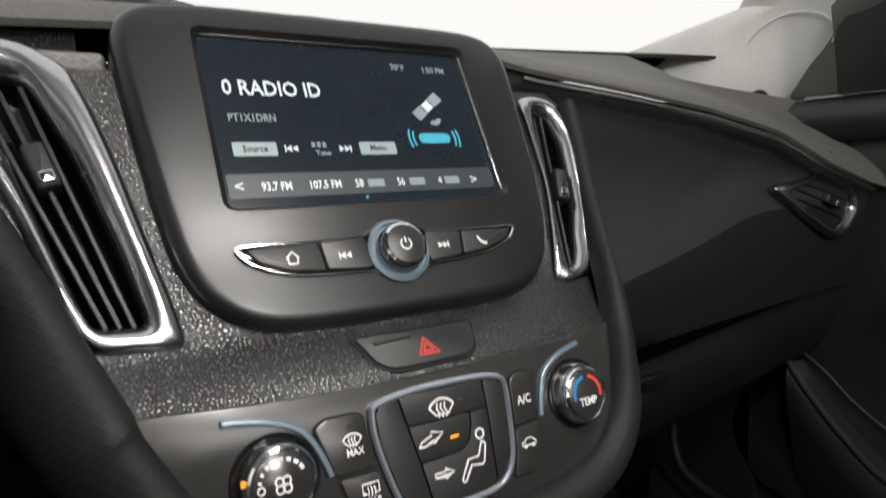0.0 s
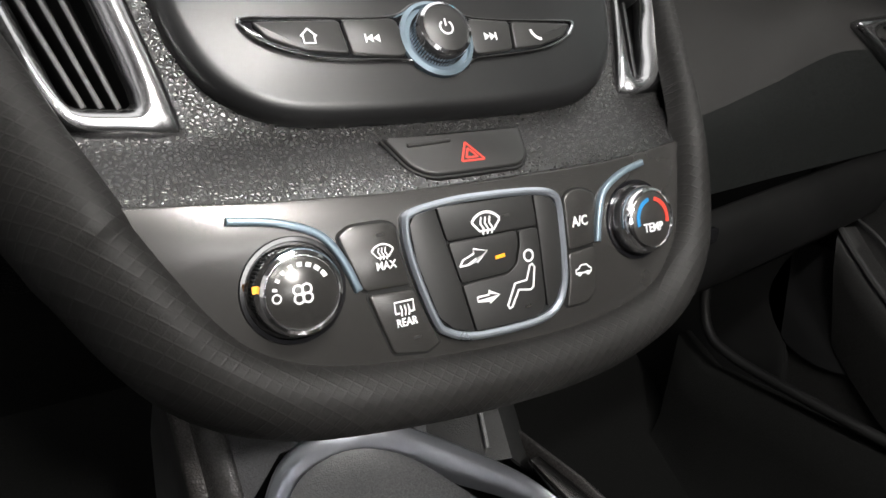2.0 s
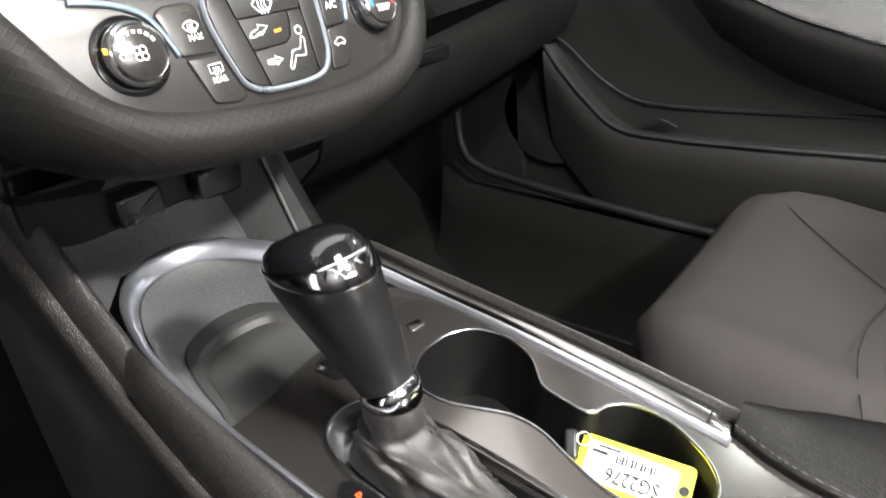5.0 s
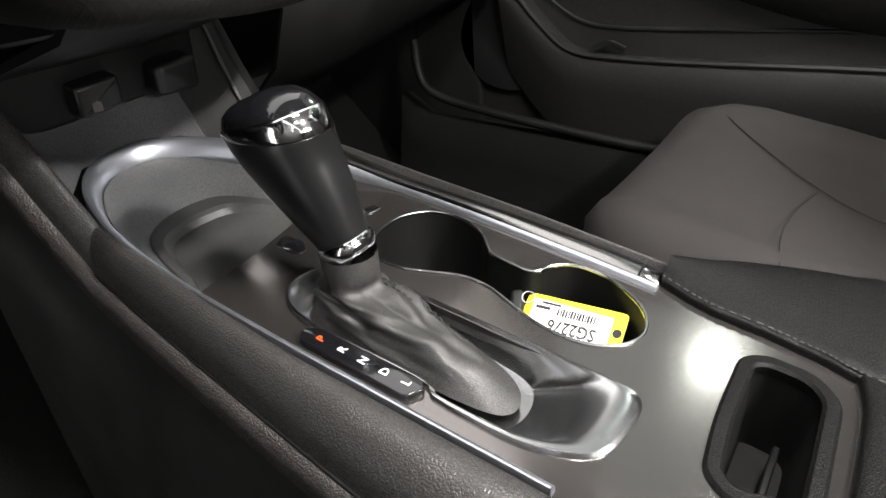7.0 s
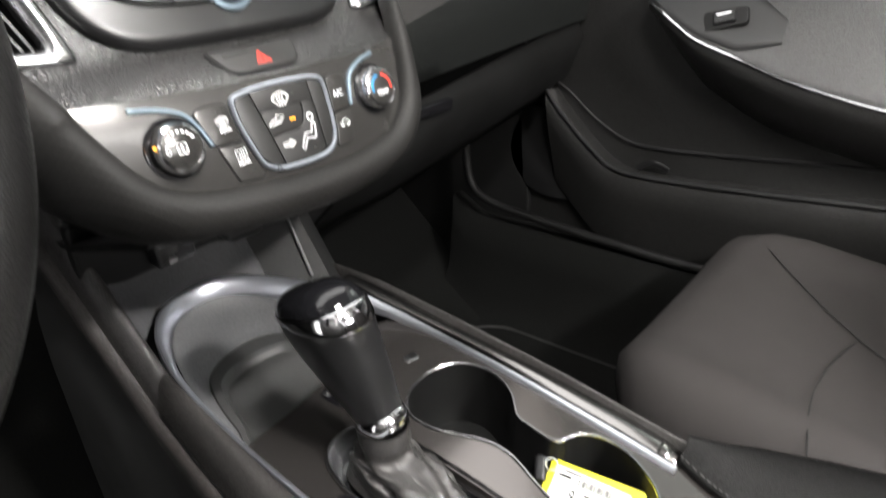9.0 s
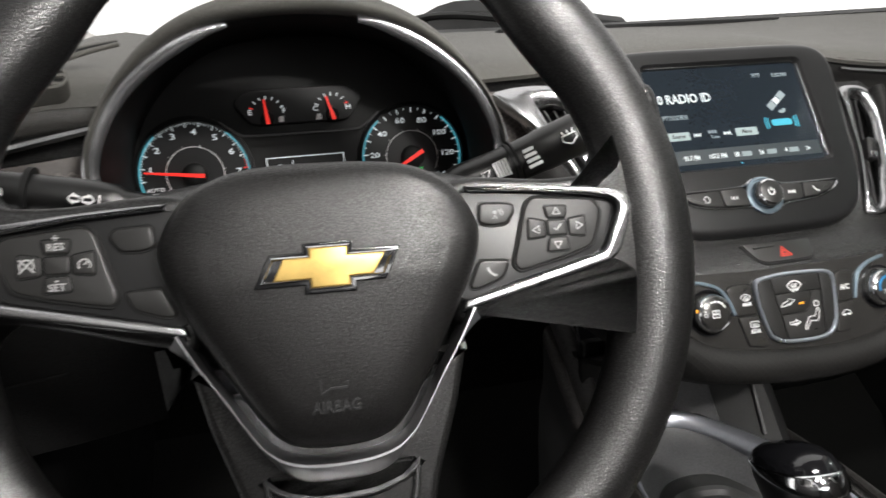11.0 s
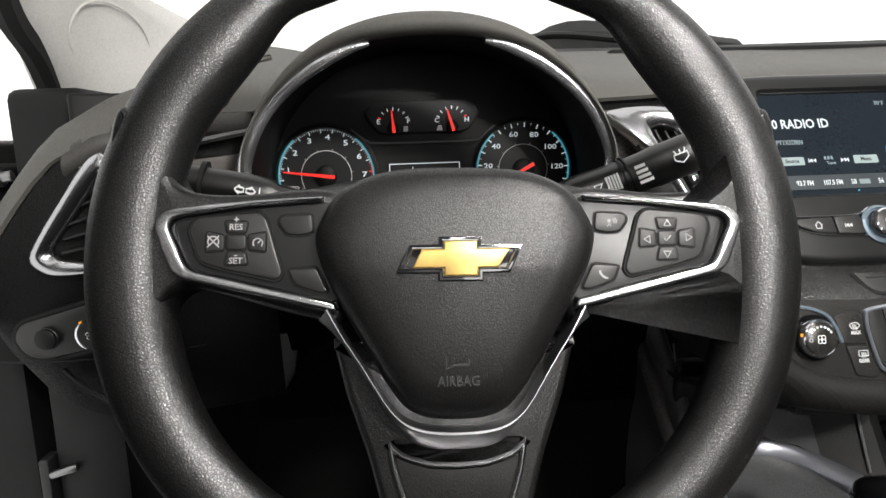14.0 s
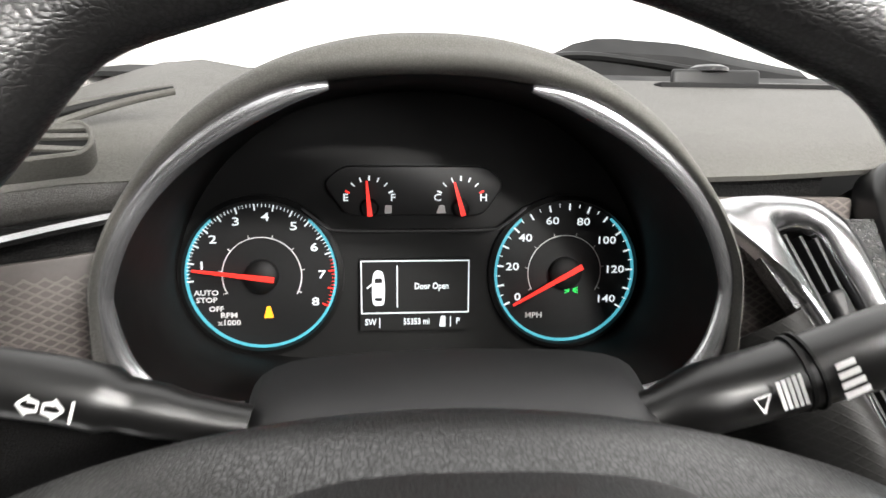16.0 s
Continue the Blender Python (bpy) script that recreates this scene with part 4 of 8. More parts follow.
def screen_unit():
    u = thing("infotainment_unit", "black touchscreen radio unit with a chrome-edged button row, switched on", "car radio", UNIT)
    o = curve([(*q, 0) for q in mirror(mm([(0, 201), (60, 201), (94, 199), (110, 192), (117, 178), (116.5, 155), (112, 110), (108, 78), (104, 57), (97, 41), (86, 29.5), (70, 22), (45, 19.3), (0, 18.6)]))], 4)
    o = [(q.x, q.y) for q in o]
    body_o = inset(o, 0.004)
    part("housing", prism(body_o, -0.075, -0.001), M_black, u)
    fr = bmesh.new()
    scr = rounded(mm([(-77.4, 82.3), (79.4, 82.3), (79.4, 180.5), (-77.4, 180.5)]), 0.002, 3)
    # front bezel: rounded outer edge and a sloping recess to the glass
    n = len(o)

    def around(target):
        """The recess outline sampled by direction to pair with the bezel outline."""
        c = Vector((0, 0.120))
        pts = []
        for q in o:
            d = Vector(q) - c
            best = None
            for i in range(len(target)):
                a, b = Vector(target[i - 1]), Vector(target[i])
                e = b - a
                den = d.x * e.y - d.y * e.x
                if abs(den) < 1e-12:
                    continue
                t = ((a.x - c.x) * e.y - (a.y - c.y) * e.x) / den
                s = ((a.x - c.x) * d.y - (a.y - c.y) * d.x) / den
                if t > 0 and -1e-6 <= s <= 1 + 1e-6 and (best is None or t < best):
                    best = t
            pts.append(c + d * (best or 0.5))
        return pts

    rec = around(inset(scr, -0.0035))
    sc = around(scr)
    loops = [[(q[0], q[1], -0.016) for q in o]]
    for k in range(5):
        a = k * math.pi / 8
        loops.append([(q[0], q[1], 0.0005 + 0.0075 * math.sin(a)) for q in inset(o, 0.0075 * (1 - math.cos(a)))])
    loops.append([(q.x, q.y, 0.0082) for q in rec])
    loops.append([(q.x, q.y, 0.0030) for q in sc])
    rings(fr, loops, False, False)
    part("bezel", fr, M_bezel, u, "satin black bezel with rounded edges", 50)
    g = part("glass", prism(scr, 0.0005, 0.0030), M_screen, u, "dark touchscreen glass")
    # satin strip added to stand in for light on the bezel's inner edge
    part("glass_edge", prism(rounded(mm([(79.6, 84), (82.8, 84), (82.8, 179), (79.6, 179)]), 0.0008, 2), 0.0032, 0.0056, 0.0004), M_satin, u, "satin strip in place of the bezel's lit inner edge")
    part("glass_edge", prism(rounded(mm([(-77.4, 180.8), (79, 180.8), (79, 183), (-77.4, 183)]), 0.0006, 2), 0.0032, 0.0050, 0.0004), M_bezel, u)
    w = 0.0031
    words("title_text", "0 RADIO ID", 0.0125, G_white, g, -0.0695, 0.1503, w, align="LEFT", stretch=0.82)
    words("station_text", "PT1X1DRN", 0.0062, G_grey, g, -0.0695, 0.1325, w, align="LEFT", stretch=0.80)
    words("temperature_text", "70°F", 0.0058, G_grey, g, 0.0355, 0.1692, w, stretch=0.85)
    words("clock_text", "1:50 PM", 0.0058, G_grey, g, 0.0600, 0.1685, w, stretch=0.85)
    for x0, x1, t in ((-0.0702, -0.0482, "Source"), (-0.0027, 0.0192, "Menu")):
        b = flat("soft_key", rounded([(x0, 0.1105), (x1, 0.1105), (x1, 0.1182), (x0, 0.1182)], 0.001), w, glow_key, g)
        words("key_text", t, 0.0052, M_ink, b, (x0 + x1) / 2, 0.1143, w + 0.0004, stretch=0.85)
    icon("back", -0.0395, 0.1146, w, G_white, g, 1.0)
    icon("next", -0.0123, 0.1143, w, G_white, g, 1.0)
    words("tune_text", "Tune", 0.0040, G_grey, g, -0.0240, 0.1118, w)
    for k in range(3):
        flat("tune_bar", rounded(mm([(-29.5 + k * 3, 115.2), (-27.7 + k * 3, 115.2), (-27.7 + k * 3, 118.2), (-29.5 + k * 3, 118.2)]), 0.0003), w, G_grey, g)
    flat("preset_bar", rounded(mm([(-76, 87.4), (77, 87.4), (77, 100.5), (-76, 100.5)]), 0.001), w, G_bar, g)
    for x, t in ((-0.0525, "93.7 FM"), (-0.0274, "107.5 FM"), (-0.0085, "58"), (0.0162, "56"), (0.0412, "4")):
        words("preset_text", t, 0.0064, G_white, g, x, 0.0930, w + 0.0004, stretch=0.74)
    for x in (0.0012, 0.0262, 0.0490):
        flat("preset_mark", rounded([(x - 0.0048, 0.0908), (x + 0.0048, 0.0908), (x + 0.0048, 0.0952), (x - 0.0048, 0.0952)], 0.0006), w + 0.0004, G_grey, g)
    words("arrow_text", "<", 0.0080, G_white, g, -0.0708, 0.0935, w + 0.0004)
    words("arrow_text", ">", 0.0080, G_white, g, 0.0640, 0.0925, w + 0.0004)
    flat("page_dot", disc(-0.0062, 0.0848, 0.0008, 10), w + 0.0004, G_cyan, g)
    # satellite picture: body, two wings, dish; and the blue mark under it
    def turned(pts, cx, cy, a):
        c, s = math.cos(radians(a)), math.sin(radians(a))
        return [(cx + x * c - y * s, cy + x * s + y * c) for x, y in pts]
    flat("satellite_body", turned([(-0.0030, -0.0030), (0.0030, -0.0030), (0.0030, 0.0030), (-0.0030, 0.0030)], 0.0480, 0.1425, 38), w, G_white, g)
    for k in (-1, 1):
        flat("satellite_wing", turned([(0.0040, -0.0034), (0.0120, -0.0034), (0.0120, 0.0034), (0.0040, 0.0034)], 0.0480, 0.1425, 38 + (0 if k > 0 else 180)), w, G_grey, g)
    flat("satellite_dish", turned(arc_band(0, 0, 0.0015, 0.0045, 200, 340, 10), 0.0500, 0.1340, 20), w, G_grey, g)
    mk = flat("blue_mark", rounded(mm([(36, 117.5), (57, 117.5), (57, 123.8), (36, 123.8)]), 0.003), w, G_cyan, g)
    for k in (-1, 1):
        for r in (0.0135, 0.0162):
            flat("mark_arc", arc_band(0.0465, 0.1206, r, r + 0.0011, 90 - k * 90 - 20, 90 - k * 90 + 20, 8), w, G_cyan, mk)
    # button row
    row = [(q.x, q.y) for q in curve([(*q, 0) for q in mm([(-80, 60.2), (-60, 61), (-30, 61), (-16, 62.5), (-8, 67), (1, 68.6), (10, 67), (17, 62.3), (30, 60.6), (60, 60.2), (76, 59.6), (73, 53), (66, 49), (54, 45), (34, 42.5), (17, 41), (10, 36.8), (1, 35), (-8, 36.8), (-15, 41), (-40, 42.2), (-58, 44.2), (-74, 50.5)])], 4)]
    part("button_trim", frame_ring(row, 0.0016, 0.006, 0.0102, 0.0006), M_chrome, u, "chrome outline of the button row")
    bar = part("button_bar", prism(inset(row, 0.0014), 0.004, 0.0088, 0.0006), M_gloss, u)
    outlines = ([(-75.5, 58.4), (-41.6, 59.2), (-40.2, 45), (-58, 46.8), (-71, 52)], [(-40.6, 59.2), (-17.5, 60), (-15, 52), (-16, 44), (-20, 43.4), (-39.2, 45)],
                [(17.5, 60), (38.6, 58.8), (36.6, 45.4), (20, 43.6), (16.6, 44), (15.8, 52)], [(39.6, 58.6), (73, 57.8), (68, 52), (52, 46.8), (37.8, 45.6)])
    for q, kind, ix, iy in zip(outlines, ("home", "back", "next", "phone"), (-55.2, -28.3, 25.3, 51.3), (52.4, 51.2, 51.5, 52.2)):
        bt = part("button", prism(rounded(mm(q), 0.002, 3), 0.0080, 0.0104, 0.0008), M_button, bar)
        icon(kind, ix / 1000, iy / 1000, 0.0105, M_mark, bt, 0.92)
    kb = part("knob_base", lathe([(0.0168, 0.007), (0.0168, 0.0105), (0.0150, 0.0115), (0.0150, 0.009)], 48, centre=(0, 0.0510)), M_blue, u, "blue-grey ring under the knob")
    kn = part("volume_knob", lathe([(0.0124, 0.009), (0.0121, 0.0165), (0.0116, 0.0184), (0.0102, 0.0192), (0.0098, 0.0182)], 48, centre=(0, 0.0510)), M_chrome, u, "ribbed chrome volume knob")
    part("knob_cap", lathe([(0.0099, 0.016), (0.0099, 0.0184), (0.0092, 0.0188)], 40, centre=(0, 0.0510)), M_button, kn)
    icon("power", 0, 0.0510, 0.0189, M_mark, kn, 1.1)
    rib = bmesh.new()
    for k in range(60):
        a = 2 * math.pi * k / 60
        c, s = math.cos(a), math.sin(a)
        tube([(0.0123 * c, 0.0510 + 0.0123 * s, 0.010), (0.0120 * c, 0.0510 + 0.0120 * s, 0.0160)], 0.00035, 4, bm=rib)
    part("ribs", rib, M_button, kn)


glow_key = glow("lit_soft_key", (0.34, 0.42, 0.42), 0.75)
screen_unit()


def hazard_switch():
    h = thing("hazard_switch", "black hazard warning switch with a red triangle", "switch", HAZARD)
    o = rounded(mm([(-36, 12), (32, 12.3), (28, -5), (22, -10), (-20, -10.4), (-29, -5)]), [0.003, 0.003, 0.006, 0.006, 0.006, 0.006], 4)
    part("surround", prism(o, -0.004, 0.0006, 0.0005), M_black, h)
    b = part("rocker", prism(inset(o, 0.0012), -0.002, 0.0022, 0.0012), M_button, h)
    part("ridge", prism(rounded(mm([(-26, 4.8), (-6, 5.6), (-6, 7.2), (-26, 6.6)]), 0.0008), 0.0015, 0.0032, 0.0006), M_button, h)
    icon("triangle", 0, -0.0005, 0.0023, G_hazard, b, 1.0)


hazard_switch()


def climate_panel():
    c = thing("climate_panel", "satin graphite heater control panel with two knobs", "control panel", CLIMATE)
    part("fascia", prism(EDGE[1:-1] + FASCIA_TOP, -0.012, 0.0012, 0.0010), M_climate, c, "satin graphite fascia")
    # bright central frame with the air-direction keys
    fr = [(q.x, q.y) for q in curve([(*q, 0) for q in mm([(-38, -15.5), (-34.5, -9.6), (-17.4, -7.0), (0, -6.7), (24.7, -7.9), (35.4, -10.8), (38.5, -17), (38.2, -35), (36.7, -49.7), (31.8, -59.6), (22.4, -64.4), (4, -65.2), (-14.8, -63.8), (-25.2, -59.8), (-30.6, -53.5), (-37, -30)])], 5)]
    part("chrome_frame", frame_ring(fr, 0.0031, 0.0, 0.0045, 0.0011), M_frame, c, "satin chrome frame round the keys")
    base = part("key_base", prism(inset(fr, 0.0029), 0.0, 0.0020), M_black, c)
    keys = {"key_side": [(-34.8, -15.4), (-31.6, -11), (-23.6, -10.2), (-20.6, -24), (-16.6, -41), (-13.2, -60.6), (-22, -57.6), (-27.6, -52), (-33.8, -30)], "key_defrost": [(-22.4, -10), (22.8, -10.9), (23.6, -23.5), (-19.6, -23.5)],
            "key_vent": [(-19.3, -24.6), (12.9, -24.6), (12.9, -30), (10, -38), (6, -40.2), (-15.8, -40.6)], "key_floor": [(-15.5, -41.8), (6.5, -41.3), (11.5, -38), (14.2, -30), (14.2, -24.8), (23.6, -24.8), (23.2, -57), (18, -61.6), (-11.8, -61)],
            "key_side_b": [(24, -11), (32.4, -13), (35.2, -17.6), (35, -35), (33.4, -49), (29, -56.6), (24.4, -58.6), (24.6, -30)]}
    made = {}
    for k, q in keys.items():
        nm = "key"
        made[k] = part(nm, prism(inset(rounded(mm(q), 0.0015, 3), -0.0002), 0.001, 0.0036, 0.0004), M_button, base)
    icon("defrost", -0.0013, -0.0171, 0.0037, M_mark, made["key_defrost"], 0.95)
    icon("arrow", -0.0094, -0.0311, 0.0037, M_mark, made["key_vent"], 1.05)
    flat("lamp", rounded(mm([(1.0, -34.2), (5.6, -33.9), (5.6, -32.5), (1.0, -32.8)]), 0.0003), 0.0037, G_orange, made["key_vent"])
    icon("sitter", 0.0116, -0.0455, 0.0037, M_mark, made["key_floor"], 1.05)
    icon("foot_arrow", -0.0044, -0.0485, 0.0037, M_mark, made["key_floor"], 1.1)
    for q in ([(7.4, -17.9), (10.4, -17.9), (10.4, -16.9), (7.4, -16.9)],):
        flat("lamp", rounded(mm(q), 0.0002), 0.0037, M_climate, made["key_defrost"])
    flat("lamp", rounded(mm([(12.5, -56.6), (15.5, -56.4), (15.5, -55.4), (12.5, -55.6)]), 0.0002), 0.0037, M_climate, made["key_floor"])
    # outer keys on both sides
    side = {"max": [(-63.3, -15.1), (-58, -12.1), (-44.5, -12.2), (-40.2, -14.2), (-39.8, -24.4), (-37, -37.2), (-56.2, -36.4)], "rear": [(-55, -38), (-36.4, -38.8), (-30, -57), (-28, -61.4), (-34, -64), (-48, -61.5)],
            "ac": [(40.4, -14.4), (44, -11.8), (50.5, -11.3), (58, -14), (55.3, -36.3), (39.8, -37.3)], "recirc": [(39.6, -38.6), (55, -37.4), (52.6, -57), (47.4, -61.5), (35.4, -61.5), (38.4, -50)]}
    for k, q in side.items():
        b = part("key", prism(rounded(mm(q), 0.002, 3), 0.0, 0.0027, 0.0008), M_keyside, c)
        edge = part("key_gap", frame_ring(rounded(mm(q), 0.002, 3), 0.0006, 0.0009, 0.00145, 0.0002, inner=inset(rounded(mm(q), 0.002, 3), -0.0006)), M_black, b)
        if k == "max":
            icon("defrost", -0.0469, -0.0218, 0.0028, M_mark, b, 0.62)
            words("text", "MAX", 0.0042, M_mark, b, -0.0462, -0.0283, 0.0028, stretch=0.9)
            flat("lamp", rounded(mm([(-48.7, -17.3), (-45.2, -17.3), (-45.2, -16.2), (-48.7, -16.2)]), 0.0002), 0.0028, M_button, b)
        elif k == "rear":
            icon("rear_defrost", -0.0415, -0.0447, 0.0028, M_mark, b, 0.70)
            words("text", "REAR", 0.0043, M_mark, b, -0.0412, -0.0506, 0.0028, stretch=0.85)
            flat("lamp", rounded(mm([(-39.5, -57.6), (-36, -57.6), (-36, -56.6), (-39.5, -56.6)]), 0.0002), 0.0028, M_button, b)
        elif k == "ac":
            words("text", "A/C", 0.0062, M_mark, b, 0.0478, -0.0256, 0.0028, stretch=0.85)
        else:
            icon("car", 0.0465, -0.0468, 0.0028, M_mark, b, 0.72)
    # curved blue-grey blades over the knobs
    for pts in ([(-99.8, -4.3), (-83.5, -7.1), (-69.5, -13.2), (-62.5, -23), (-57.9, -35.6)], [(90, -3.9), (75.7, -7.5), (64, -14.5), (59.4, -25), (57, -36)]):
        ln = curve([(*q, 0) for q in mm(pts)], 5, False)
        part("blade", prism([(q.x, q.y) for q in line2(ln, 0.0028)], 0.0, 0.0036, 0.0009), M_blue, c, "blue-grey curved trim blade")
    # knobs
    for cx, cy, kind in ((-0.0808, -0.0308, "fan"), (0.0832, -0.0298, "temp")):
        part("knob_well", lathe([(0.0188, 0.0012), (0.0184, 0.0020), (0.0170, 0.0020), (0.0164, 0.0008)], 48, centre=(cx, cy)), M_gloss, c)
        k = part("knob", lathe([(0.0152, 0.0008), (0.0152, 0.0060), (0.0149, 0.0090), (0.0140, 0.0108), (0.0129, 0.0113), (0.0124, 0.0106)], 56, centre=(cx, cy)), M_chrome, c, "chrome ringed rotary knob")
        rib = bmesh.new()
        for j in range(72):
            a = 2 * math.pi * j / 72
            co, s = math.cos(a), math.sin(a)
            tube([(cx + 0.0153 * co, cy + 0.0153 * s, 0.002), (cx + 0.0152 * co, cy + 0.0152 * s, 0.0066)], 0.0004, 4, bm=rib)
        part("ribs", rib, M_black if kind == "fan" else M_satin, k)
        part("cap", lathe([(0.0123, 0.008), (0.0123, 0.0108), (0.0119, 0.0111)], 44, centre=(cx, cy)), M_climate, k)
        w = 0.0112
        if kind == "fan":
            icon("fan", cx, cy - 0.0004, w, M_mark, k, 1.0)
            for j in range(8):
                a = 165 - j * 19
                flat("mark", arc_band(cx, cy, 0.0086, 0.0101, a - 3 - j * 0.55, a + 3 + j * 0.55, 3), w, M_mark, k)
            flat("mark", line2(disc(cx - 0.0088, cy - 0.0005, 0.0014, 14) + [(cx - 0.0074, cy - 0.0005)], 0.0005), w, M_mark, k)
            part("pointer", moved(box(-0.0012, 0.0012, -0.0012, 0.0012, 0.0, 0.0006), Matrix.Translation((cx - 0.0145, cy + 0.0035, 0.0090))), G_orange, k)
        else:
            words("text", "TEMP", 0.0056, M_mark, k, cx, cy - 0.0040, w, stretch=0.9)
            flat("cold_mark", arc_band(cx, cy, 0.0082, 0.0100, 100, 195, 14), w, G_blue, k)
            flat("hot_mark", arc_band(cx, cy, 0.0082, 0.0100, -15, 78, 14), w, G_hazard, k)


M_keyside = M_climate
climate_panel()


def vent(name_label, m, outline, hole, slats, tab):
    """An air outlet: chrome frame, dark box, slats and a thumb tab."""
    v = thing("air_vent", name_label, "air vent", m, "dashboard air vents")
    o = [(q.x, q.y) for q in curve([(*q, 0) for q in outline], 4)] if len(outline) > 7 else rounded(outline, 0.006)
    n = len(o)
    h = rounded(hole, 0.006, max(2, n // len(hole) - 1))
    part("chrome_frame", bevel_frame(o, h), M_satin, v, "satin chrome frame", 50)
    part("duct", prism(inset(h, -0.001), -0.030, -0.0295), M_black, v)
    part("duct_wall", frame_ring(inset(h, -0.002), 0.0015, -0.030, 0.0015, 0.0003), M_black, v)
    for a, b in slats:
        t = (Vector(b) - Vector(a)).normalized()
        nrm = Vector((-t.y, t.x)) * 0.0011
        q = [Vector(a) - nrm, Vector(b) - nrm, Vector(b) + nrm, Vector(a) + nrm]
        part("slat", prism([(p.x, p.y) for p in q], -0.022, 0.0005, 0.0006), M_dark, v)
    if tab:
        tb = part("thumb_tab", moved(prism(rounded([(-0.0045, -0.011), (0.0045, -0.011), (0.0045, 0.011), (-0.0045, 0.011)], 0.002), -0.004, 0.006, 0.002), pose(tab[0], tab[1], 0, 0, 0, tab[2])), M_dark, v)
        part("tab_tip", moved(prism(rounded([(-0.0032, -0.0095), (0.0032, -0.0095), (0.0032, -0.004), (-0.0032, -0.004)], 0.0012), 0.004, 0.0075, 0.001), pose(tab[0], tab[1], 0, 0, 0, tab[2])), M_chrome, tb)
    return v


def bevel_frame(o, h):
    """A rounded bright frame between an outer outline and a hole of another count."""
    bm = bmesh.new()
    c = sum((Vector(q) for q in h), Vector((0, 0))) / len(h)

    def at(target, q):
        d = Vector(q) - c
        best = None
        for i in range(len(target)):
            a, b = Vector(target[i - 1]), Vector(target[i])
            e = b - a
            den = d.x * e.y - d.y * e.x
            if abs(den) < 1e-14:
                continue
            t = ((a.x - c.x) * e.y - (a.y - c.y) * e.x) / den
            s = ((a.x - c.x) * d.y - (a.y - c.y) * d.x) / den
            if t > 0 and -1e-6 <= s <= 1 + 1e-6 and (best is None or t > best):
                best = t
        return c + d * (best or 0.6)

    inner = [at(h, q) for q in o]
    loops = [[(q[0], q[1], -0.004) for q in o]]
    for f, z in ((0.0, 0.002), (0.06, 0.0042), (0.2, 0.0062), (0.42, 0.0072), (0.62, 0.0066), (0.85, 0.0030), (1.0, 0.0000), (1.0, -0.004)):
        loops.append([(a[0] + (b.x - a[0]) * f, a[1] + (b.y - a[1]) * f, z) for a, b in zip(o, inner)])
    rings(bm, loops, False, False)
    return bm


def slat_lines(b0, b1, t0, t1, n):
    """Slats spread evenly between two side lines."""
    out = []
    for k in range(1, n + 1):
        f = k / (n + 1)
        out.append((Vector(b0).lerp(Vector(b1), f), Vector(t0).lerp(Vector(t1), f)))
    return out


VENTS = STACK @ pose(0, 0, -0.0145)
ventL = mm([(-104.5, 27), (-109, 20.8), (-122, 21.4), (-136, 23.2), (-144, 30), (-154, 62), (-167, 101), (-186, 134), (-215, 167), (-204, 174), (-180, 176), (-158, 174), (-146, 169), (-134, 156), (-122, 115), (-113.5, 73)])
vent("chrome-framed upright air vent beside the screen", VENTS, ventL, HOLE_L, slat_lines((-0.1175, 0.033), (-0.1385, 0.035), (-0.146, 0.150), (-0.182, 0.154), 3), (-0.150, 0.109, 16))
ventR = mm([(101.5, 30), (104, 24.5), (112, 22.6), (128, 25), (135.5, 28), (141, 46), (147, 69), (152, 94), (156.5, 124), (155, 143), (148, 152), (134, 155), (122, 151), (120, 130), (117, 90), (110, 60)])
vent("chrome-framed upright air vent beside the screen", VENTS, ventR, HOLE_R, slat_lines((0.112, 0.034), (0.124, 0.036), (0.128, 0.142), (0.145, 0.139), 2), (0.1325, 0.088, -15))
# outer vents at both ends of the dash
END_L = Matrix(((0.96, 0, -0.28, -0.655), (0.28, 0, -0.96, 0.392), (0, 1, 0, 0.868), (0, 0, 0, 1)))
tri = mm([(-54, -15), (-48, -29), (-34, -37), (-6, -43), (30, -47), (36, -40), (36, 36), (28, 46), (11, 38), (-12, 21), (-35, 3.5)])
vent("triangular chrome-framed air vent at the dash end", END_L, tri, mm([(-35, -15), (-31, -23), (-3, -34), (27, -38), (27, 30), (4, 13)]), [((-0.028 + k * 0.006, -0.019 + k * 0.010), (0.027, -0.024 + k * 0.013)) for k in range(4)], None)
END_R = Matrix(((1.08, 0, 0.20, 0.592), (-0.22, 0, -0.98, 0.470), (0, 1.08, 0, 0.838), (0, 0, 0, 1)))
triR = mm([(-92.5, -5), (-64.7, -17), (-19, -29.5), (24.7, -38), (50, -29), (69, -5), (66, 8), (45, 24), (15, 42), (-8, 48), (-14, 30), (-45, 12)])
vent("pointed chrome-framed air vent at the dash end", END_R, triR, mm([(-60, -4), (-52, -12), (20.4, -30), (38, -24), (53, -3), (50, 6), (34, 18), (-2, 27)]), [((-0.045, -0.008 + k * 0.009), (0.050, -0.014 + k * 0.009)) for k in range(4)], (0.012, -0.002, 80))


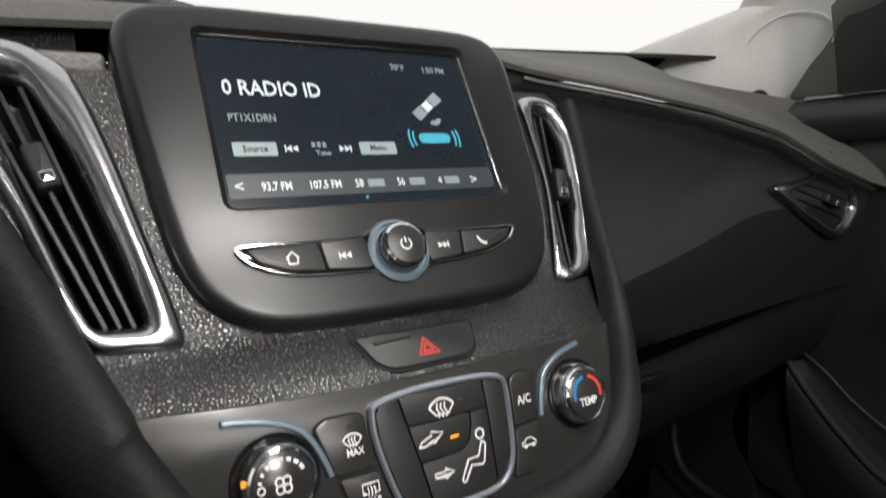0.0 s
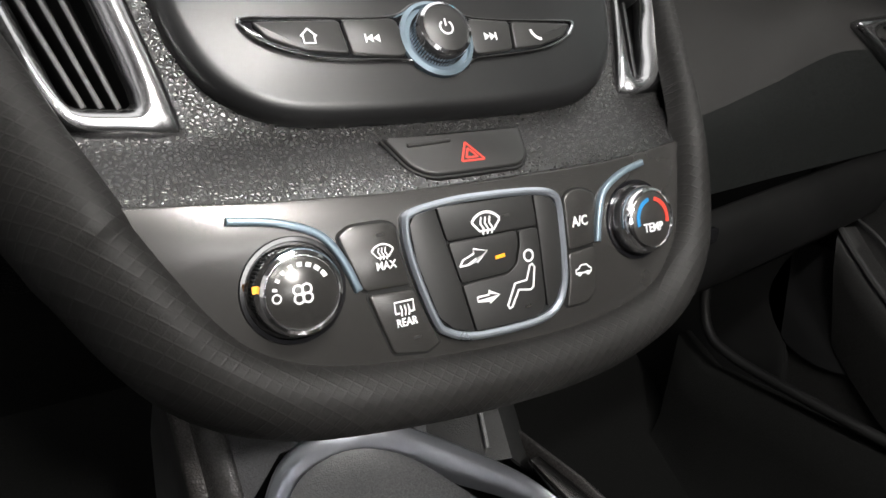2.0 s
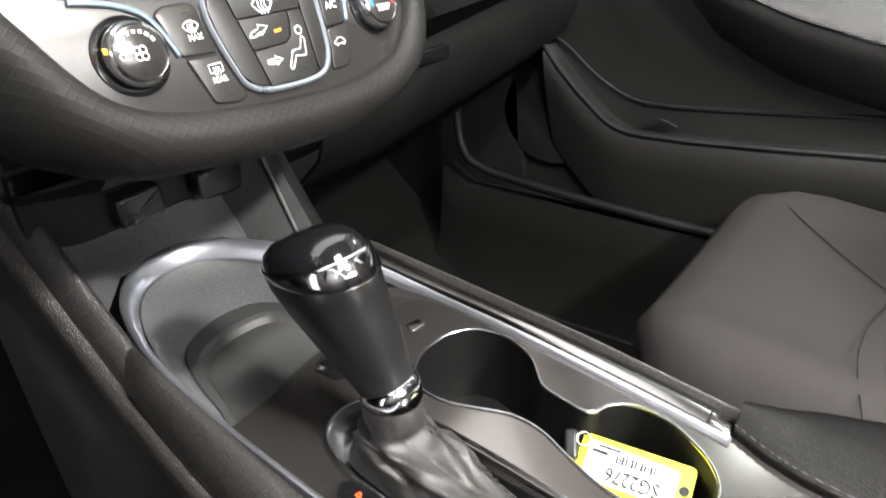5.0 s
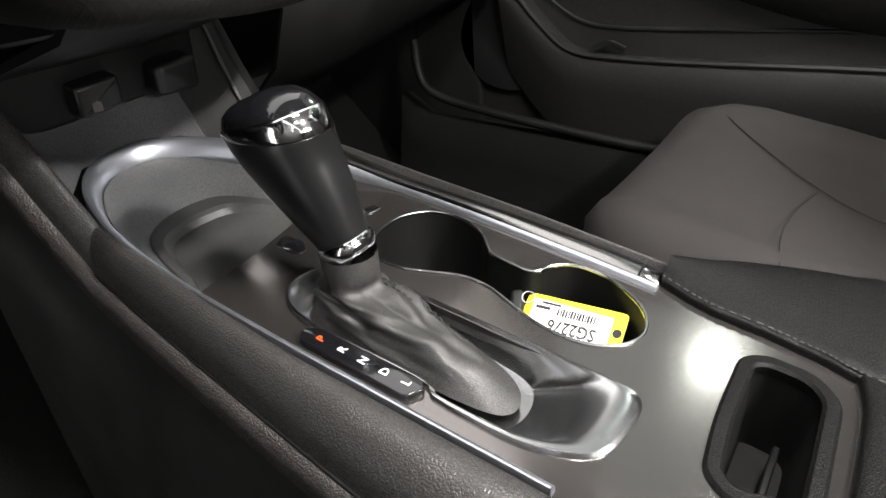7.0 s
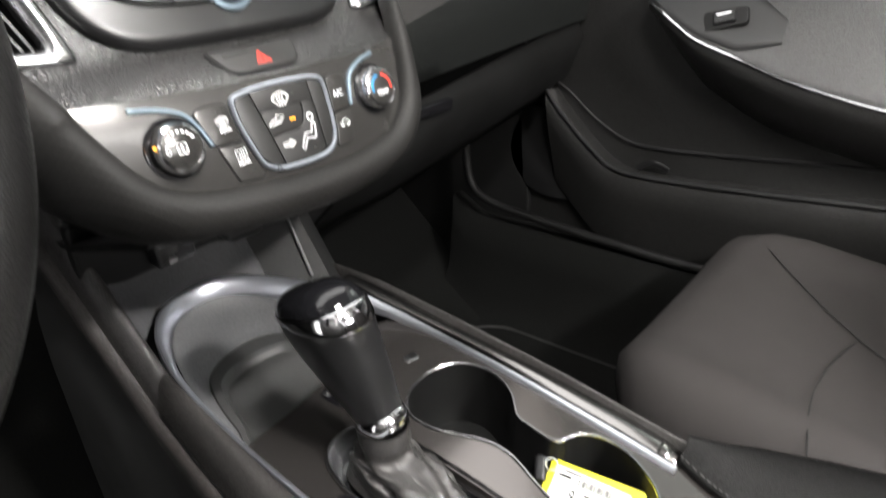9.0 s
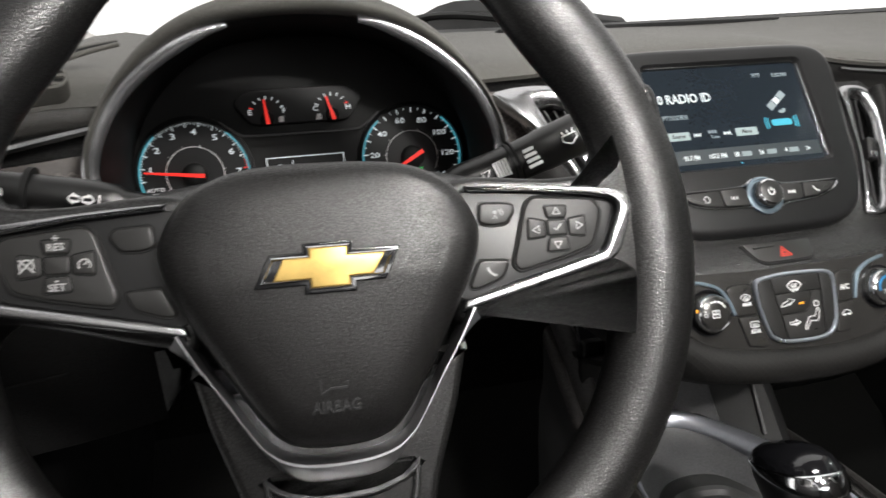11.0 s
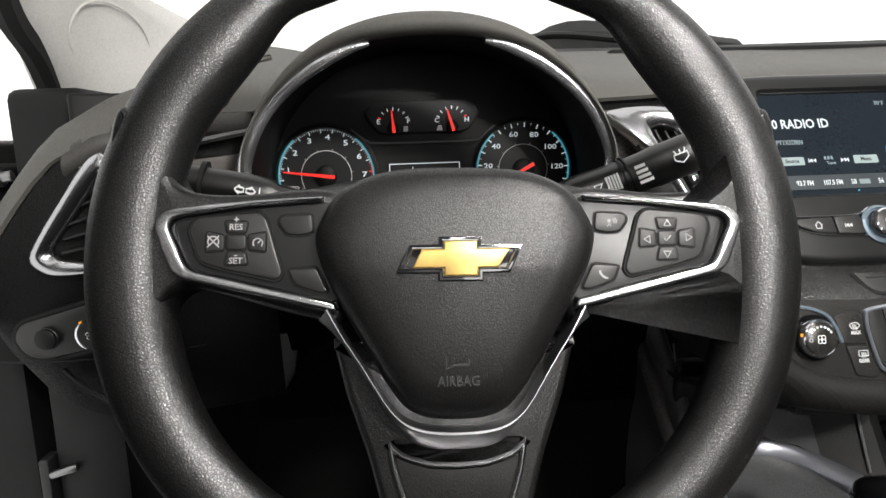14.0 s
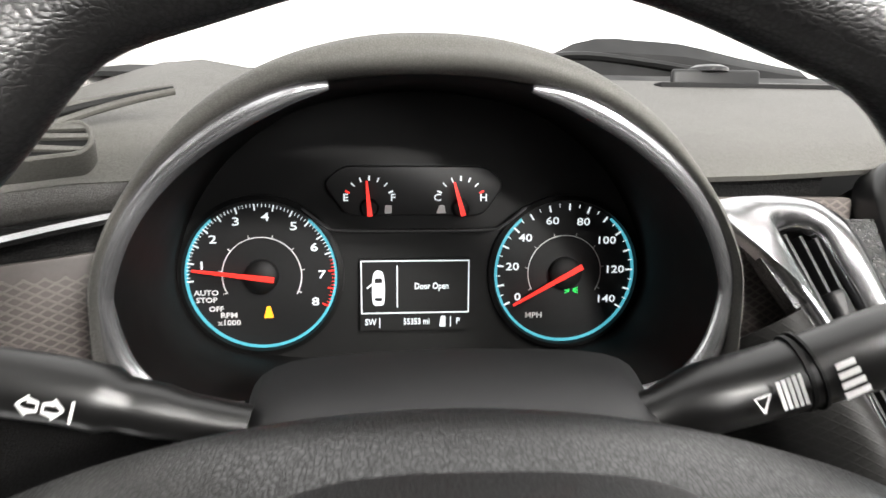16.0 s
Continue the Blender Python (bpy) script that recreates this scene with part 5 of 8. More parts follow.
# ---- instrument cluster ----
def needle(x, y, length, tail, angle, w, parent, width=0.0028, hub=0.0105):
    h = part("hub", lathe([(hub, w - 0.004), (hub * 0.98, w), (hub * 0.8, w + 0.002), (hub * 0.3, w + 0.003)], 28, centre=(x, y)), M_black, parent)
    o = [(-tail, -width * 0.6), (length, -width * 0.22), (length, width * 0.22), (-tail, width * 0.6)]
    part("needle", moved(prism(o, 0, 0.0012), pose(x, y, w + 0.0035, 0, 0, angle)), G_red, h, "lit red needle")


def cluster():
    c = thing("instrument_cluster", "lit instrument cluster with two round dials in a black hood", "instrument panel", DIALS)
    # backing and its tunnel walls
    arch = [(q.x, q.y) for q in curve([(*q, 0) for q in mirror(mm([(0, 113), (48, 108), (84, 95), (116, 70), (138, 38), (148, 4), (143, -24), (122, -46), (70, -56), (0, -58)]))], 5)]
    part("backing", prism(arch, -0.012, 0.0), M_black, c, "matt black dial face")
    tun = bmesh.new()
    rings(tun, [[(q[0] * k, q[1] * k + dy, w) for q in arch] for k, dy, w in ((0.99, 0, -0.001), (0.985, 0.0, 0.03), (0.985, 0.0, 0.07), (0.99, 0.0, 0.100))], False, False)
    part("tunnel", tun, M_black, c, sharp=60)
    for sx, kind in ((-0.0965, "tach"), (0.0950, "speed")):
        r = 0.0462
        cy = -0.001
        d = part("dial", lathe([(r + 0.004, -0.002), (r + 0.004, 0.004), (r + 0.001, 0.0055), (r, 0.001)], 64, centre=(sx, cy)), M_black, c, "round dial")
        part("dial_plate", lathe([(r, 0.0005), (r, 0.0012)], 64, centre=(sx, cy)), M_dial, d)
        part("light_ring", prism(arc_band(sx, cy, r - 0.0018, r - 0.0002, 130, 410, 60), 0.0014, 0.0026), G_ring, d, "cyan lit ring")
        part("inner_ring", prism(arc_band(sx, cy, 0.0238, 0.0243, -30, 208, 48), 0.0014, 0.0017), M_mark, d)
        for j in range(8):
            aa = radians(-25 + j * 33)
            flat("tick", line2([(sx + 0.0241 * math.cos(aa), cy + 0.0241 * math.sin(aa)), (sx + 0.0262 * math.cos(aa), cy + 0.0262 * math.sin(aa))], 0.0004), 0.0014, M_mark, d)
        if kind == "tach":
            for k in range(1, 9):
                a = radians(170 - 28.3 * (k - 1))
                words("number", str(k), 0.0071, G_white, d, sx + 0.0365 * math.cos(a), cy + 0.0365 * math.sin(a), 0.0015, stretch=1.42, bold=0.012)
            for j in range(0, 71):
                a = radians(184 - 28.3 * j / 10 * 1.06)
                long = j % 10 == 5 or j % 5 == 0
                col = G_red if math.degrees(a) < 15 else G_white
                flat("tick", line2([(sx + (0.0408 if long else 0.0428) * math.cos(a), cy + (0.0408 if long else 0.0428) * math.sin(a)), (sx + 0.0448 * math.cos(a), cy + 0.0448 * math.sin(a))], 0.0009 if long else 0.0004), 0.0028, col, d)
            words("label_text", "AUTO\nSTOP", 0.0046, M_mark, d, sx - 0.034, cy - 0.0130, 0.0015, stretch=1.15)
            words("label_text", "OFF", 0.0046, M_mark, d, sx - 0.0285, cy - 0.0210, 0.0015, stretch=1.1)
            words("label_text", "RPM\nx1000", 0.0048, M_mark, d, sx - 0.021, cy - 0.0275, 0.0015, stretch=1.15)
            needle(sx, cy, 0.040, 0.0085, 172.5, 0.006, c)
            bl = part("belt_lamp", prism(rounded([(sx + 0.0002, cy - 0.0270), (sx + 0.0062, cy - 0.0270), (sx + 0.0050, cy - 0.0225), (sx + 0.0044, cy - 0.0195), (sx + 0.0020, cy - 0.0195), (sx + 0.0014, cy - 0.0225)], 0.001), 0.0014, 0.0018), G_orange, d, "orange lit seat belt symbol")
        else:
            for k in range(8):
                a = radians(208 - 34.3 * k)
                words("number", str(k * 20), 0.0069, G_white, d, sx + 0.0345 * math.cos(a) * (1.0 if k < 5 else 0.97), cy + 0.0345 * math.sin(a), 0.0015, stretch=1.3, bold=0.012)
            for j in range(0, 29):
                a = radians(208 - 34.3 * j / 4)
                long = j % 2 == 0
                flat("tick", line2([(sx + (0.0405 if long else 0.0425) * math.cos(a), cy + (0.0405 if long else 0.0425) * math.sin(a)), (sx + 0.0448 * math.cos(a), cy + 0.0448 * math.sin(a))], 0.0011 if long else 0.0005), 0.0028, G_white, d)
            words("label_text", "MPH", 0.0050, M_mark, d, sx - 0.0195, cy - 0.0285, 0.0015, stretch=1.15)
            needle(sx, cy, 0.040, 0.0105, 209, 0.006, c)
            lm = bmesh.new()
            for k in (-1, 1):
                for j in (-1, 0, 1):
                    prism(line2([(sx + 0.005 + k * 0.0012, cy - 0.0120 + j * 0.0006), (sx + 0.005 + k * 0.0044, cy - 0.0120 + j * 0.0018)], 0.0006), 0.0014, 0.0018, bm=lm)
            part("lamp_symbol", lm, G_green, d, "green lit side lamp symbol")
    # fuel and temperature gauges in a raised upper plate
    up = [(q[0], q[1]) for q in rounded(mm([(-58, 57), (-46, 67), (42, 67), (53, 57), (40, 37), (-44, 37)]), 0.006)]
    p = part("upper_plate", prism(up, 0.0, 0.010, 0.001), M_dial, c)
    part("shelf_edge", tube(curve([(x / 1000, y / 1000, 0.011) for x, y in ((-70, 42), (-56, 31), (-46, 28.5), (-2, 28), (42, 28.5), (52, 31), (66, 42))], 6, False), 0.0010, 6), M_bezel, c)
    for sx, lo, hi, ang in ((-0.0300, "E", "F", 95), (0.0255, "C", "H", 106)):
        for j in range(7):
            a = radians(155 - j * 130 / 6)
            red = (lo == "E" and j == 0) or (lo == "C" and j == 6)
            flat("tick", line2([(sx + 0.0128 * math.cos(a), 0.0455 + 0.0128 * math.sin(a)), (sx + 0.0158 * math.cos(a), 0.0455 + 0.0158 * math.sin(a))], 0.0011 if j % 3 == 0 else 0.0008), 0.0103, G_red if red else G_white, p)
        words("letter", lo, 0.0062, G_white, p, sx - 0.0142, 0.0480, 0.0103, stretch=1.1)
        words("letter", hi, 0.0062, G_white, p, sx + 0.0142, 0.0480, 0.0103, stretch=1.1)
        needle(sx, 0.0420, 0.0165, 0.0045, ang, 0.012, c, 0.0026, 0.0058)
        sym = part("symbol", prism(rounded([(sx + (0.0090 if lo == "E" else -0.0150), 0.0385), (sx + (0.0135 if lo == "E" else -0.0090), 0.0385), (sx + (0.0135 if lo == "E" else -0.0100), 0.0435), (sx + (0.0095 if lo == "E" else -0.0130), 0.0435)], 0.0006), 0.0102, 0.0105), M_mark, p)
    # message display
    s = part("message_display", prism(rounded(mm([(-36.5, -37), (33, -37), (33, 9), (-36.5, 9)]), 0.001), 0.0, 0.004), M_black, c, "small lit message display")
    part("display_border", frame_ring(rounded(mm([(-36, -26), (32.5, -26), (32.5, 8.3), (-36, 8.3)]), 0.0005, 2), 0.0008, 0.004, 0.0044, 0.0001), G_white, s)
    words("message_text", "Door Open", 0.0058, G_white, s, 0.0085, -0.0085, 0.0042, stretch=0.78)
    flat("divider", mm([(-13.6, -22), (-12.8, -22), (-12.8, 5), (-13.6, 5)]), 0.0042, G_white, s)
    car = part("car_symbol", prism([(q.x, q.y) for q in curve([(*q, 0) for q in mm([(-28.5, -19), (-29, -8), (-28, 0), (-25, 2), (-22, 0), (-21, -8), (-21.5, -19), (-25, -20.5)])], 4)], 0.0041, 0.0044), G_white, s, "white car plan with an open door")
    flat("car_glass", rounded(mm([(-27.5, -6), (-22.5, -6), (-23, -3), (-27, -3)]), 0.0005), 0.0045, M_black, car)
    flat("car_glass", rounded(mm([(-27, -17.5), (-23, -17.5), (-22.6, -15.6), (-27.4, -15.6)]), 0.0005), 0.0045, M_black, car)
    flat("car_door", mm([(-29, -6), (-32.5, -9), (-31.8, -9.8), (-28.8, -7.4)]), 0.0042, G_white, car)
    words("heading_text", "SW", 0.0056, G_white, s, -0.0300, -0.0315, 0.0042, stretch=0.85)
    words("odometer_text", "55353 mi", 0.0056, G_white, s, -0.0010, -0.0315, 0.0042, stretch=0.8)
    words("gear_text", "P", 0.0056, G_white, s, 0.0255, -0.0315, 0.0042, stretch=0.9)
    flat("divider", mm([(-24.6, -35), (-24.0, -35), (-24.0, -28.5), (-24.6, -28.5)]), 0.0042, G_white, s)
    flat("divider", mm([(20.4, -35), (21.0, -35), (21.0, -28.5), (20.4, -28.5)]), 0.0042, G_white, s)
    flat("door_symbol", rounded(mm([(13.5, -35), (17.5, -35), (17.5, -28), (14.5, -28)]), 0.0008), 0.0042, G_white, s)
    # hood: bright ring interrupted at the top, and the padded cowl over it
    ring = [(-46, 107), (-66, 102), (-95, 87), (-120, 67), (-138, 44), (-149, 18), (-150, 2), (-144, -22), (-132, -39), (-114, -47), (-90, -50)]
    for sgn in (-1, 1):
        pts = curve([(-sgn * x / 1000, (y - 30) * 0.985 / 1000 + 0.030, 0.104 - 0.00022 * max(0, 60 - y) * 0.3) for x, y in ring], 5, False)
        rad = [0.0013 + 0.0046 * math.sin(math.pi * min(1.0, (i + 1) / (len(pts) * 0.22)) / 2) for i in range(len(pts))]
        part("bright_ring", tube(pts, rad, 10, flat=0.8, up=(0, 0, 1)), M_hoop, c, "satin chrome ring segment")
    outer = [(-151.5, -40), (-152.5, 2), (-149.5, 30), (-135, 60.5), (-109, 92.5), (-76, 114.5), (-38, 127), (0, 130.5)]
    outer = outer + [(-x, y) for x, y in outer[:-1][::-1]]
    inner = [(-149, -40), (-150, 2), (-146.5, 27), (-130, 57), (-103.5, 83), (-73, 101), (-37, 109.8), (0, 112)]
    inner = inner + [(-x, y) for x, y in inner[:-1][::-1]]
    co = curve([(x / 1000, y / 1000, 0) for x, y in outer], 10, False)
    ci = curve([(x / 1000, y / 1000, 0) for x, y in inner], 10, False)
    rows = [[(q.x, q.y, 0.075) for q in ci], [(q.x, q.y, 0.103) for q in ci]]
    for f, w in ((0.06, 0.1075), (0.16, 0.1105), (0.32, 0.1122), (0.5, 0.1122), (0.68, 0.1105), (0.84, 0.1072), (0.95, 0.1025)):
        rows.append([(a.lerp(b, f).x, a.lerp(b, f).y, w) for a, b in zip(ci, co)])
    rows += [[(q.x, q.y, 0.095) for q in co], [(q.x * 1.01, q.y * 1.01 + 0.002, 0.06) for q in co], [(q.x * 1.02, q.y * 1.0 + 0.004, 0.0) for q in co], [(q.x * 1.02, q.y * 0.97, -0.10) for q in co]]
    part("hood", sheet(rows), M_dash, c, "grey soft plastic hood", 60)
    return c


cluster()


# ---- steering column, stalks, wheel ----
def column():
    c = thing("column_shroud", "black plastic steering column shroud", "steering column")
    rows = []
    for y, top, w in ((0.26, 0.868, 0.070), (0.30, 0.884, 0.078), (0.335, 0.893, 0.080), (0.37, 0.880, 0.078), (0.46, 0.850, 0.075)):
        sec = [(-w, -0.055), (-w, -0.022), (-w * 0.86, -0.005), (-w * 0.4, 0.0), (w * 0.4, 0.0), (w * 0.86, -0.005), (w, -0.022), (w, -0.055), (w * 0.6, -0.11), (-w * 0.6, -0.11)]
        rows.append([(-0.371 + p.x, y, top + p.y) for p in curve([(*q, 0) for q in sec], 4)])
    n = len(rows[0])
    k0, k1 = 2, n - 14
    part("upper_cover", sheet([r[k0:k1 + 1] for r in rows]), M_dark, c, "black grained upper column cover", 50)
    part("cover_edge", tube([Vector(p) + Vector((0, -0.001, 0.0006)) for p in rows[0][k0 + 4:k1 - 3]], 0.0022, 8), M_stalk, c, "rounded edge of the column cover")
    part("rear_face", (lambda b: (b.faces.new([b.verts.new(p) for p in rows[0]]), b)[1])(bmesh.new()), M_black, c)
    part("lower_cover", sheet([[Vector(p) * 1.0 + Vector((0, 0, -0.0015)) for p in r[k1:] + r[:k0 + 1]] for r in rows]), M_black, c, "black lower column cover", 50)
    s = thing("turn_signal_stalk", "black turn signal stalk with white arrow marks", "stalk")
    pts = [(-0.4456, 0.3095, 0.8750), (-0.4806, 0.3075, 0.8850), (-0.5056, 0.3055, 0.8930), (-0.5506, 0.3025, 0.9020), (-0.5706, 0.3005, 0.9050)]
    part("lever", tube(curve(pts, 5, False), [0.0085] * 4 + [0.0098] * 3 + [0.0118] * 13 + [0.0106], 18, flat=0.95), M_stalk, s)
    part("collar", tube([(-0.5316, 0.3040, 0.8985), (-0.5346, 0.3038, 0.8992)], 0.0150, 18), M_black, s)
    f = Matrix.Translation((-0.5026, 0.2886, 0.8938)) @ pose(0, 0, 0, 78, 0, 0) @ pose(0, 0, 0, 0, 0, -12)
    for bm in sign_arrows():
        part("arrow_mark", moved(bm, f), M_mark, s, "white arrow mark")
    f2 = Matrix.Translation((-0.5476, 0.2857, 0.9028)) @ pose(0, 0, 0, 78, 0, 0) @ pose(0, 0, 0, 0, 0, -12)
    for q in (disc(-0.005, 0, 0.0030, 14) + [(-0.002, 0)], disc(0.005, 0, 0.0030, 14) + [(0.008, 0)], [(-0.0002, -0.0026), (-0.0002, 0.0026)]):
        part("lamp_mark", moved(prism(line2(q, 0.0007), 0, 0.0004), f2), M_mark, s, "white lamp mark")
    w = thing("wiper_stalk", "black wiper stalk with white printed marks", "stalk")
    pts = [(-0.3080, 0.3125, 0.8697), (-0.2830, 0.3105, 0.8787), (-0.2530, 0.3075, 0.8877), (-0.2230, 0.3035, 0.8987), (-0.1960, 0.3005, 0.9087)]
    part("lever", tube(curve(pts, 5, False), [0.0100] * 4 + [0.0115, 0.0130] + [0.0142] * 9 + [0.0150] * 5 + [0.0138], 18, flat=0.95), M_stalk, w)
    part("collar", tube([(-0.2460, 0.3065, 0.8904), (-0.2445, 0.3063, 0.8909)], 0.0147, 18), M_black, w)
    part("tip_ring", tube([(-0.2425, 0.3060, 0.8917), (-0.2415, 0.3059, 0.8921)], 0.0152, 18), M_black, w)
    f = Matrix.Translation((-0.2530, 0.2918, 0.8904)) @ pose(0, 0, 0, 80, 0, 0) @ pose(0, 0, 0, 0, 0, 19)
    for k in range(5):
        part("print_bar", moved(prism(mm([(-8 + k * 2.1, -5 - k * 0.2), (-6.6 + k * 2.1, -5 - k * 0.2), (-6.6 + k * 2.1, 5.5), (-8 + k * 2.1, 5.5)]), 0, 0.0004), f), M_mark, w, "small white print")
    part("wiper_mark", moved(prism(line2(mm([(-15, -3), (-11, 2.5), (-17, 2.5), (-15, -3)]), 0.0008), 0, 0.0004), f), M_mark, w, "white wiper mark")
    f = Matrix.Translation((-0.2340, 0.2892, 0.8954)) @ pose(0, 0, 0, 80, 0, 0) @ pose(0, 0, 0, 0, 0, 20)
    for k in range(4):
        part("white_bar", moved(prism(mm([(-6.5, 5 - k * 3.6), (1 + k * 0.8, 5 - k * 3.6), (1 + k * 0.8, 7.2 - k * 3.6), (-6.5, 7.2 - k * 3.6)]), 0, 0.0004), f), M_mark, w, "white printed bar")
    f = Matrix.Translation((-0.2110, 0.2868, 0.9056)) @ pose(0, 0, 0, 80, 0, 0) @ pose(0, 0, 0, 0, 0, 20)
    bm = bmesh.new()
    prism(line2(mm([(-5, -1), (0, -4), (5, -1), (5, 2.5), (-5, 2.5), (-5, -1)]), 0.0008), 0, 0.0004, bm=bm)
    for k in (-1, 0, 1):
        prism(mm([(k * 3 - 0.4, 2.5), (k * 3 + 0.4, 2.5), (k * 4 + 0.4, 5.5), (k * 4 - 0.4, 5.5)]), 0, 0.0004, bm=bm)
    part("washer_mark", moved(bm, f), M_mark, w)


def sign_arrows():
    out = []
    for k in (-1, 1):
        q = [(a * 0.72, b * 0.72) for a, b in [(k * 9.5, 0), (k * 5.2, 4.2), (k * 5.2, 1.8), (k * 1.2, 1.8), (k * 1.2, -1.8), (k * 5.2, -1.8), (k * 5.2, -4.2), (k * 9.5, 0)]]
        out.append(prism(line2(mm(q), 0.0009), 0, 0.0004))
    out.append(prism(mm([(9.0, -3.4), (9.8, -3.4), (9.8, 3.4), (9.0, 3.4)]), 0, 0.0004))
    return out


column()


def steering_wheel():
    s = thing("steering_wheel", "black leatherette steering wheel with satin chrome spokes", "steering wheel", WHEEL)
    n = 160
    path, rad = [], []
    for k in range(n):
        a = 2 * math.pi * k / n
        deg = math.degrees(a) % 360
        r = 0.0195
        for c, w, g in ((8, 22, 0.0021), (172, 22, 0.0021), (352, 22, 0.0021), (188, 22, 0.0021), (40, 13, 0.0024), (140, 13, 0.0024)):
            d = min(abs(deg - c), 360 - abs(deg - c))
            r += g * math.exp(-(d / w) ** 2)
        # the finger grooves above the thumb rests
        for c in (56, 124):
            r -= 0.0022 * math.exp(-((deg - c) / 7) ** 2)
        r -= 0.0026 * math.exp(-((deg - 90) / 40) ** 2)
        rad.append(r)
        rc = 0.1945 - r
        path.append((rc * math.cos(a), rc * math.sin(a), 0.0))
    part("rim", tube(path, rad, 28, True, flat=0.82, up=(0, 0, 1)), M_wheel, s, "black grained rim", 80)
    for sg in (-1, 1):
        side = lambda pts: [(sg * x, y) for x, y in mm(pts)][::sg]
        # black spoke body, filleted into the rim above and below
        body_o = [(q.x, q.y) for q in curve([(*q, 0) for q in side([(176, 80), (163, 76), (154.5, 62), (150, 47), (144, 38), (133, 33.8), (110, 33), (66, 35.5), (56, 20), (58, -32), (72, -33.5), (112, -22), (134, -16.5), (144, -17.5), (151, -24), (155.5, -36), (162, -52), (172, -58), (180, -30), (182, 20), (181, 60)])], 4)]
        part("spoke", prism(body_o, -0.020, 0.0135, 0.006), M_wheel, s)
        fr = [(67, 29.8), (86, 29), (105, 27.9), (126, 26.1), (143, 24.2), (148.6, 22.3), (151.6, 18.8), (152.6, 14.4), (148.4, 2.2), (145, -5.8), (142, -9.6), (137.4, -12.2), (113.7, -17.8), (90, -23), (65.5, -29), (61, -29), (63, -24.4), (90, -18.2), (112, -12.9), (132, -8.2), (135.6, -6.4), (138.4, -3), (145.4, 13.4), (145.2, 16.2), (143.4, 18.4), (140, 19.9), (105, 25), (69, 27.4)]
        part("chrome_trim", prism(side(fr), 0.010, 0.0212, 0.0016), M_satin, s, "satin chrome spoke trim")
        fill = [(144, 15), (142, 18.6), (105, 24.6), (66, 27.6), (58, 26), (56, -22), (64, -24.8), (92, -17.4), (132, -8), (138, -2.6)]
        part("switch_plate", prism(rounded(side(fill), 0.003), 0.010, 0.0172, 0.001), M_bezel, s)
        pod_o = rounded(side([(136.4, 13.5), (132.6, 19.4), (101.5, 22.4), (97, 19.2), (88.6, -9.5), (91.6, -13.2), (117, -7.6), (130.4, -3.4)]), 0.004)
        part("switch_recess", frame_ring(inset(pod_o, -0.0012), 0.0016, 0.015, 0.0185, 0.0005), M_black, s)
        pod = part("switch_pod", prism(pod_o, 0.0160, 0.0192, 0.0012), M_button, s)
        cx, cy = sg * 0.1120, 0.0064
        for q in ([(-4.7, -3.6), (4.7, -3.6), (4.9, 3.7), (-4.9, 3.7)], [(-4.4, 5.0), (4.6, 5.0), (5.8, 10.6), (-5.8, 11)], [(-5.8, -11.4), (5.8, -11.2), (4.6, -4.9), (-4.4, -4.9)], [(-15.2, -4.6), (-6.2, -3.8), (-6.2, 3.8), (-14.6, 5.6)], [(6.2, -3.8), (14.6, -5.0), (15.0, 5.2), (6.2, 3.8)]):
            bo = rounded([(cx + a / 1000, cy + b / 1000) for a, b in q], 0.0016)
            bt = part("button", prism(bo, 0.0185, 0.0200, 0.0006), M_button, pod)
            part("button_gap", frame_ring(inset(bo, -0.0008), 0.0010, 0.0187, 0.01945, 0.0002), M_black, bt)
        wz = 0.0201
        if sg < 0:
            words("text", "RES", 0.0044, M_dim, pod, cx, cy + 0.0078, wz, stretch=1.0)
            words("text", "+", 0.0052, M_dim, pod, cx + 0.0002, cy + 0.0115, wz)
            words("text", "SET", 0.0044, M_dim, pod, cx, cy - 0.0094, wz, stretch=1.0)
            words("text", "-", 0.0052, M_dim, pod, cx, cy - 0.0062, wz)
            icon("dial_off", cx - 0.0112, cy + 0.0006, wz, M_dim, pod, 0.95)
            icon("dial", cx + 0.0110, cy - 0.0004, wz, M_dim, pod, 0.85)
        else:
            for kd, dx, dy in (("up", 0.2, 7.8), ("down", -0.4, -8.0), ("left", -10.6, -0.4), ("right", 11.2, 0.4), ("check", 0, 0)):
                icon(kd, cx + dx / 1000, cy + dy / 1000, wz, M_dim, pod, 0.70)
        for q, kd in (([(91.7, 17), (89.5, 20.3), (74, 21.2), (73, 11.5), (79, 9.8), (87.3, 10.3)], "voice"), ([(86.6, -7.4), (71.6, -6.4), (65.4, -19.4), (70, -20), (83, -15.4)], "phone")):
            so = rounded(side(q), 0.0024)
            part("switch_gap", frame_ring(inset(so, -0.0009), 0.0012, 0.0160, 0.0176, 0.0003), M_black, s)
            b2 = part("switch", prism(so, 0.0160, 0.0186, 0.0011), M_button, s)
            if sg > 0:
                icon(kd, 0.0825 if kd == "voice" else 0.0775, 0.0152 if kd == "voice" else -0.0122, 0.0187, M_dim, b2, 0.8)
    # chrome V down to the lower spoke: a bright inner lip over a broad dark-mirrored slope
    oo = [(-72, -34), (-64, -41), (-54.8, -53), (-38.5, -79), (-31, -89.5), (-23.5, -97), (-14, -100.6), (0, -101.4)]
    ii = [(-65.5, -27.6), (-58.5, -41), (-47.5, -58), (-37, -75), (-31, -82), (-24, -86.4), (-14, -89), (0, -89.8)]
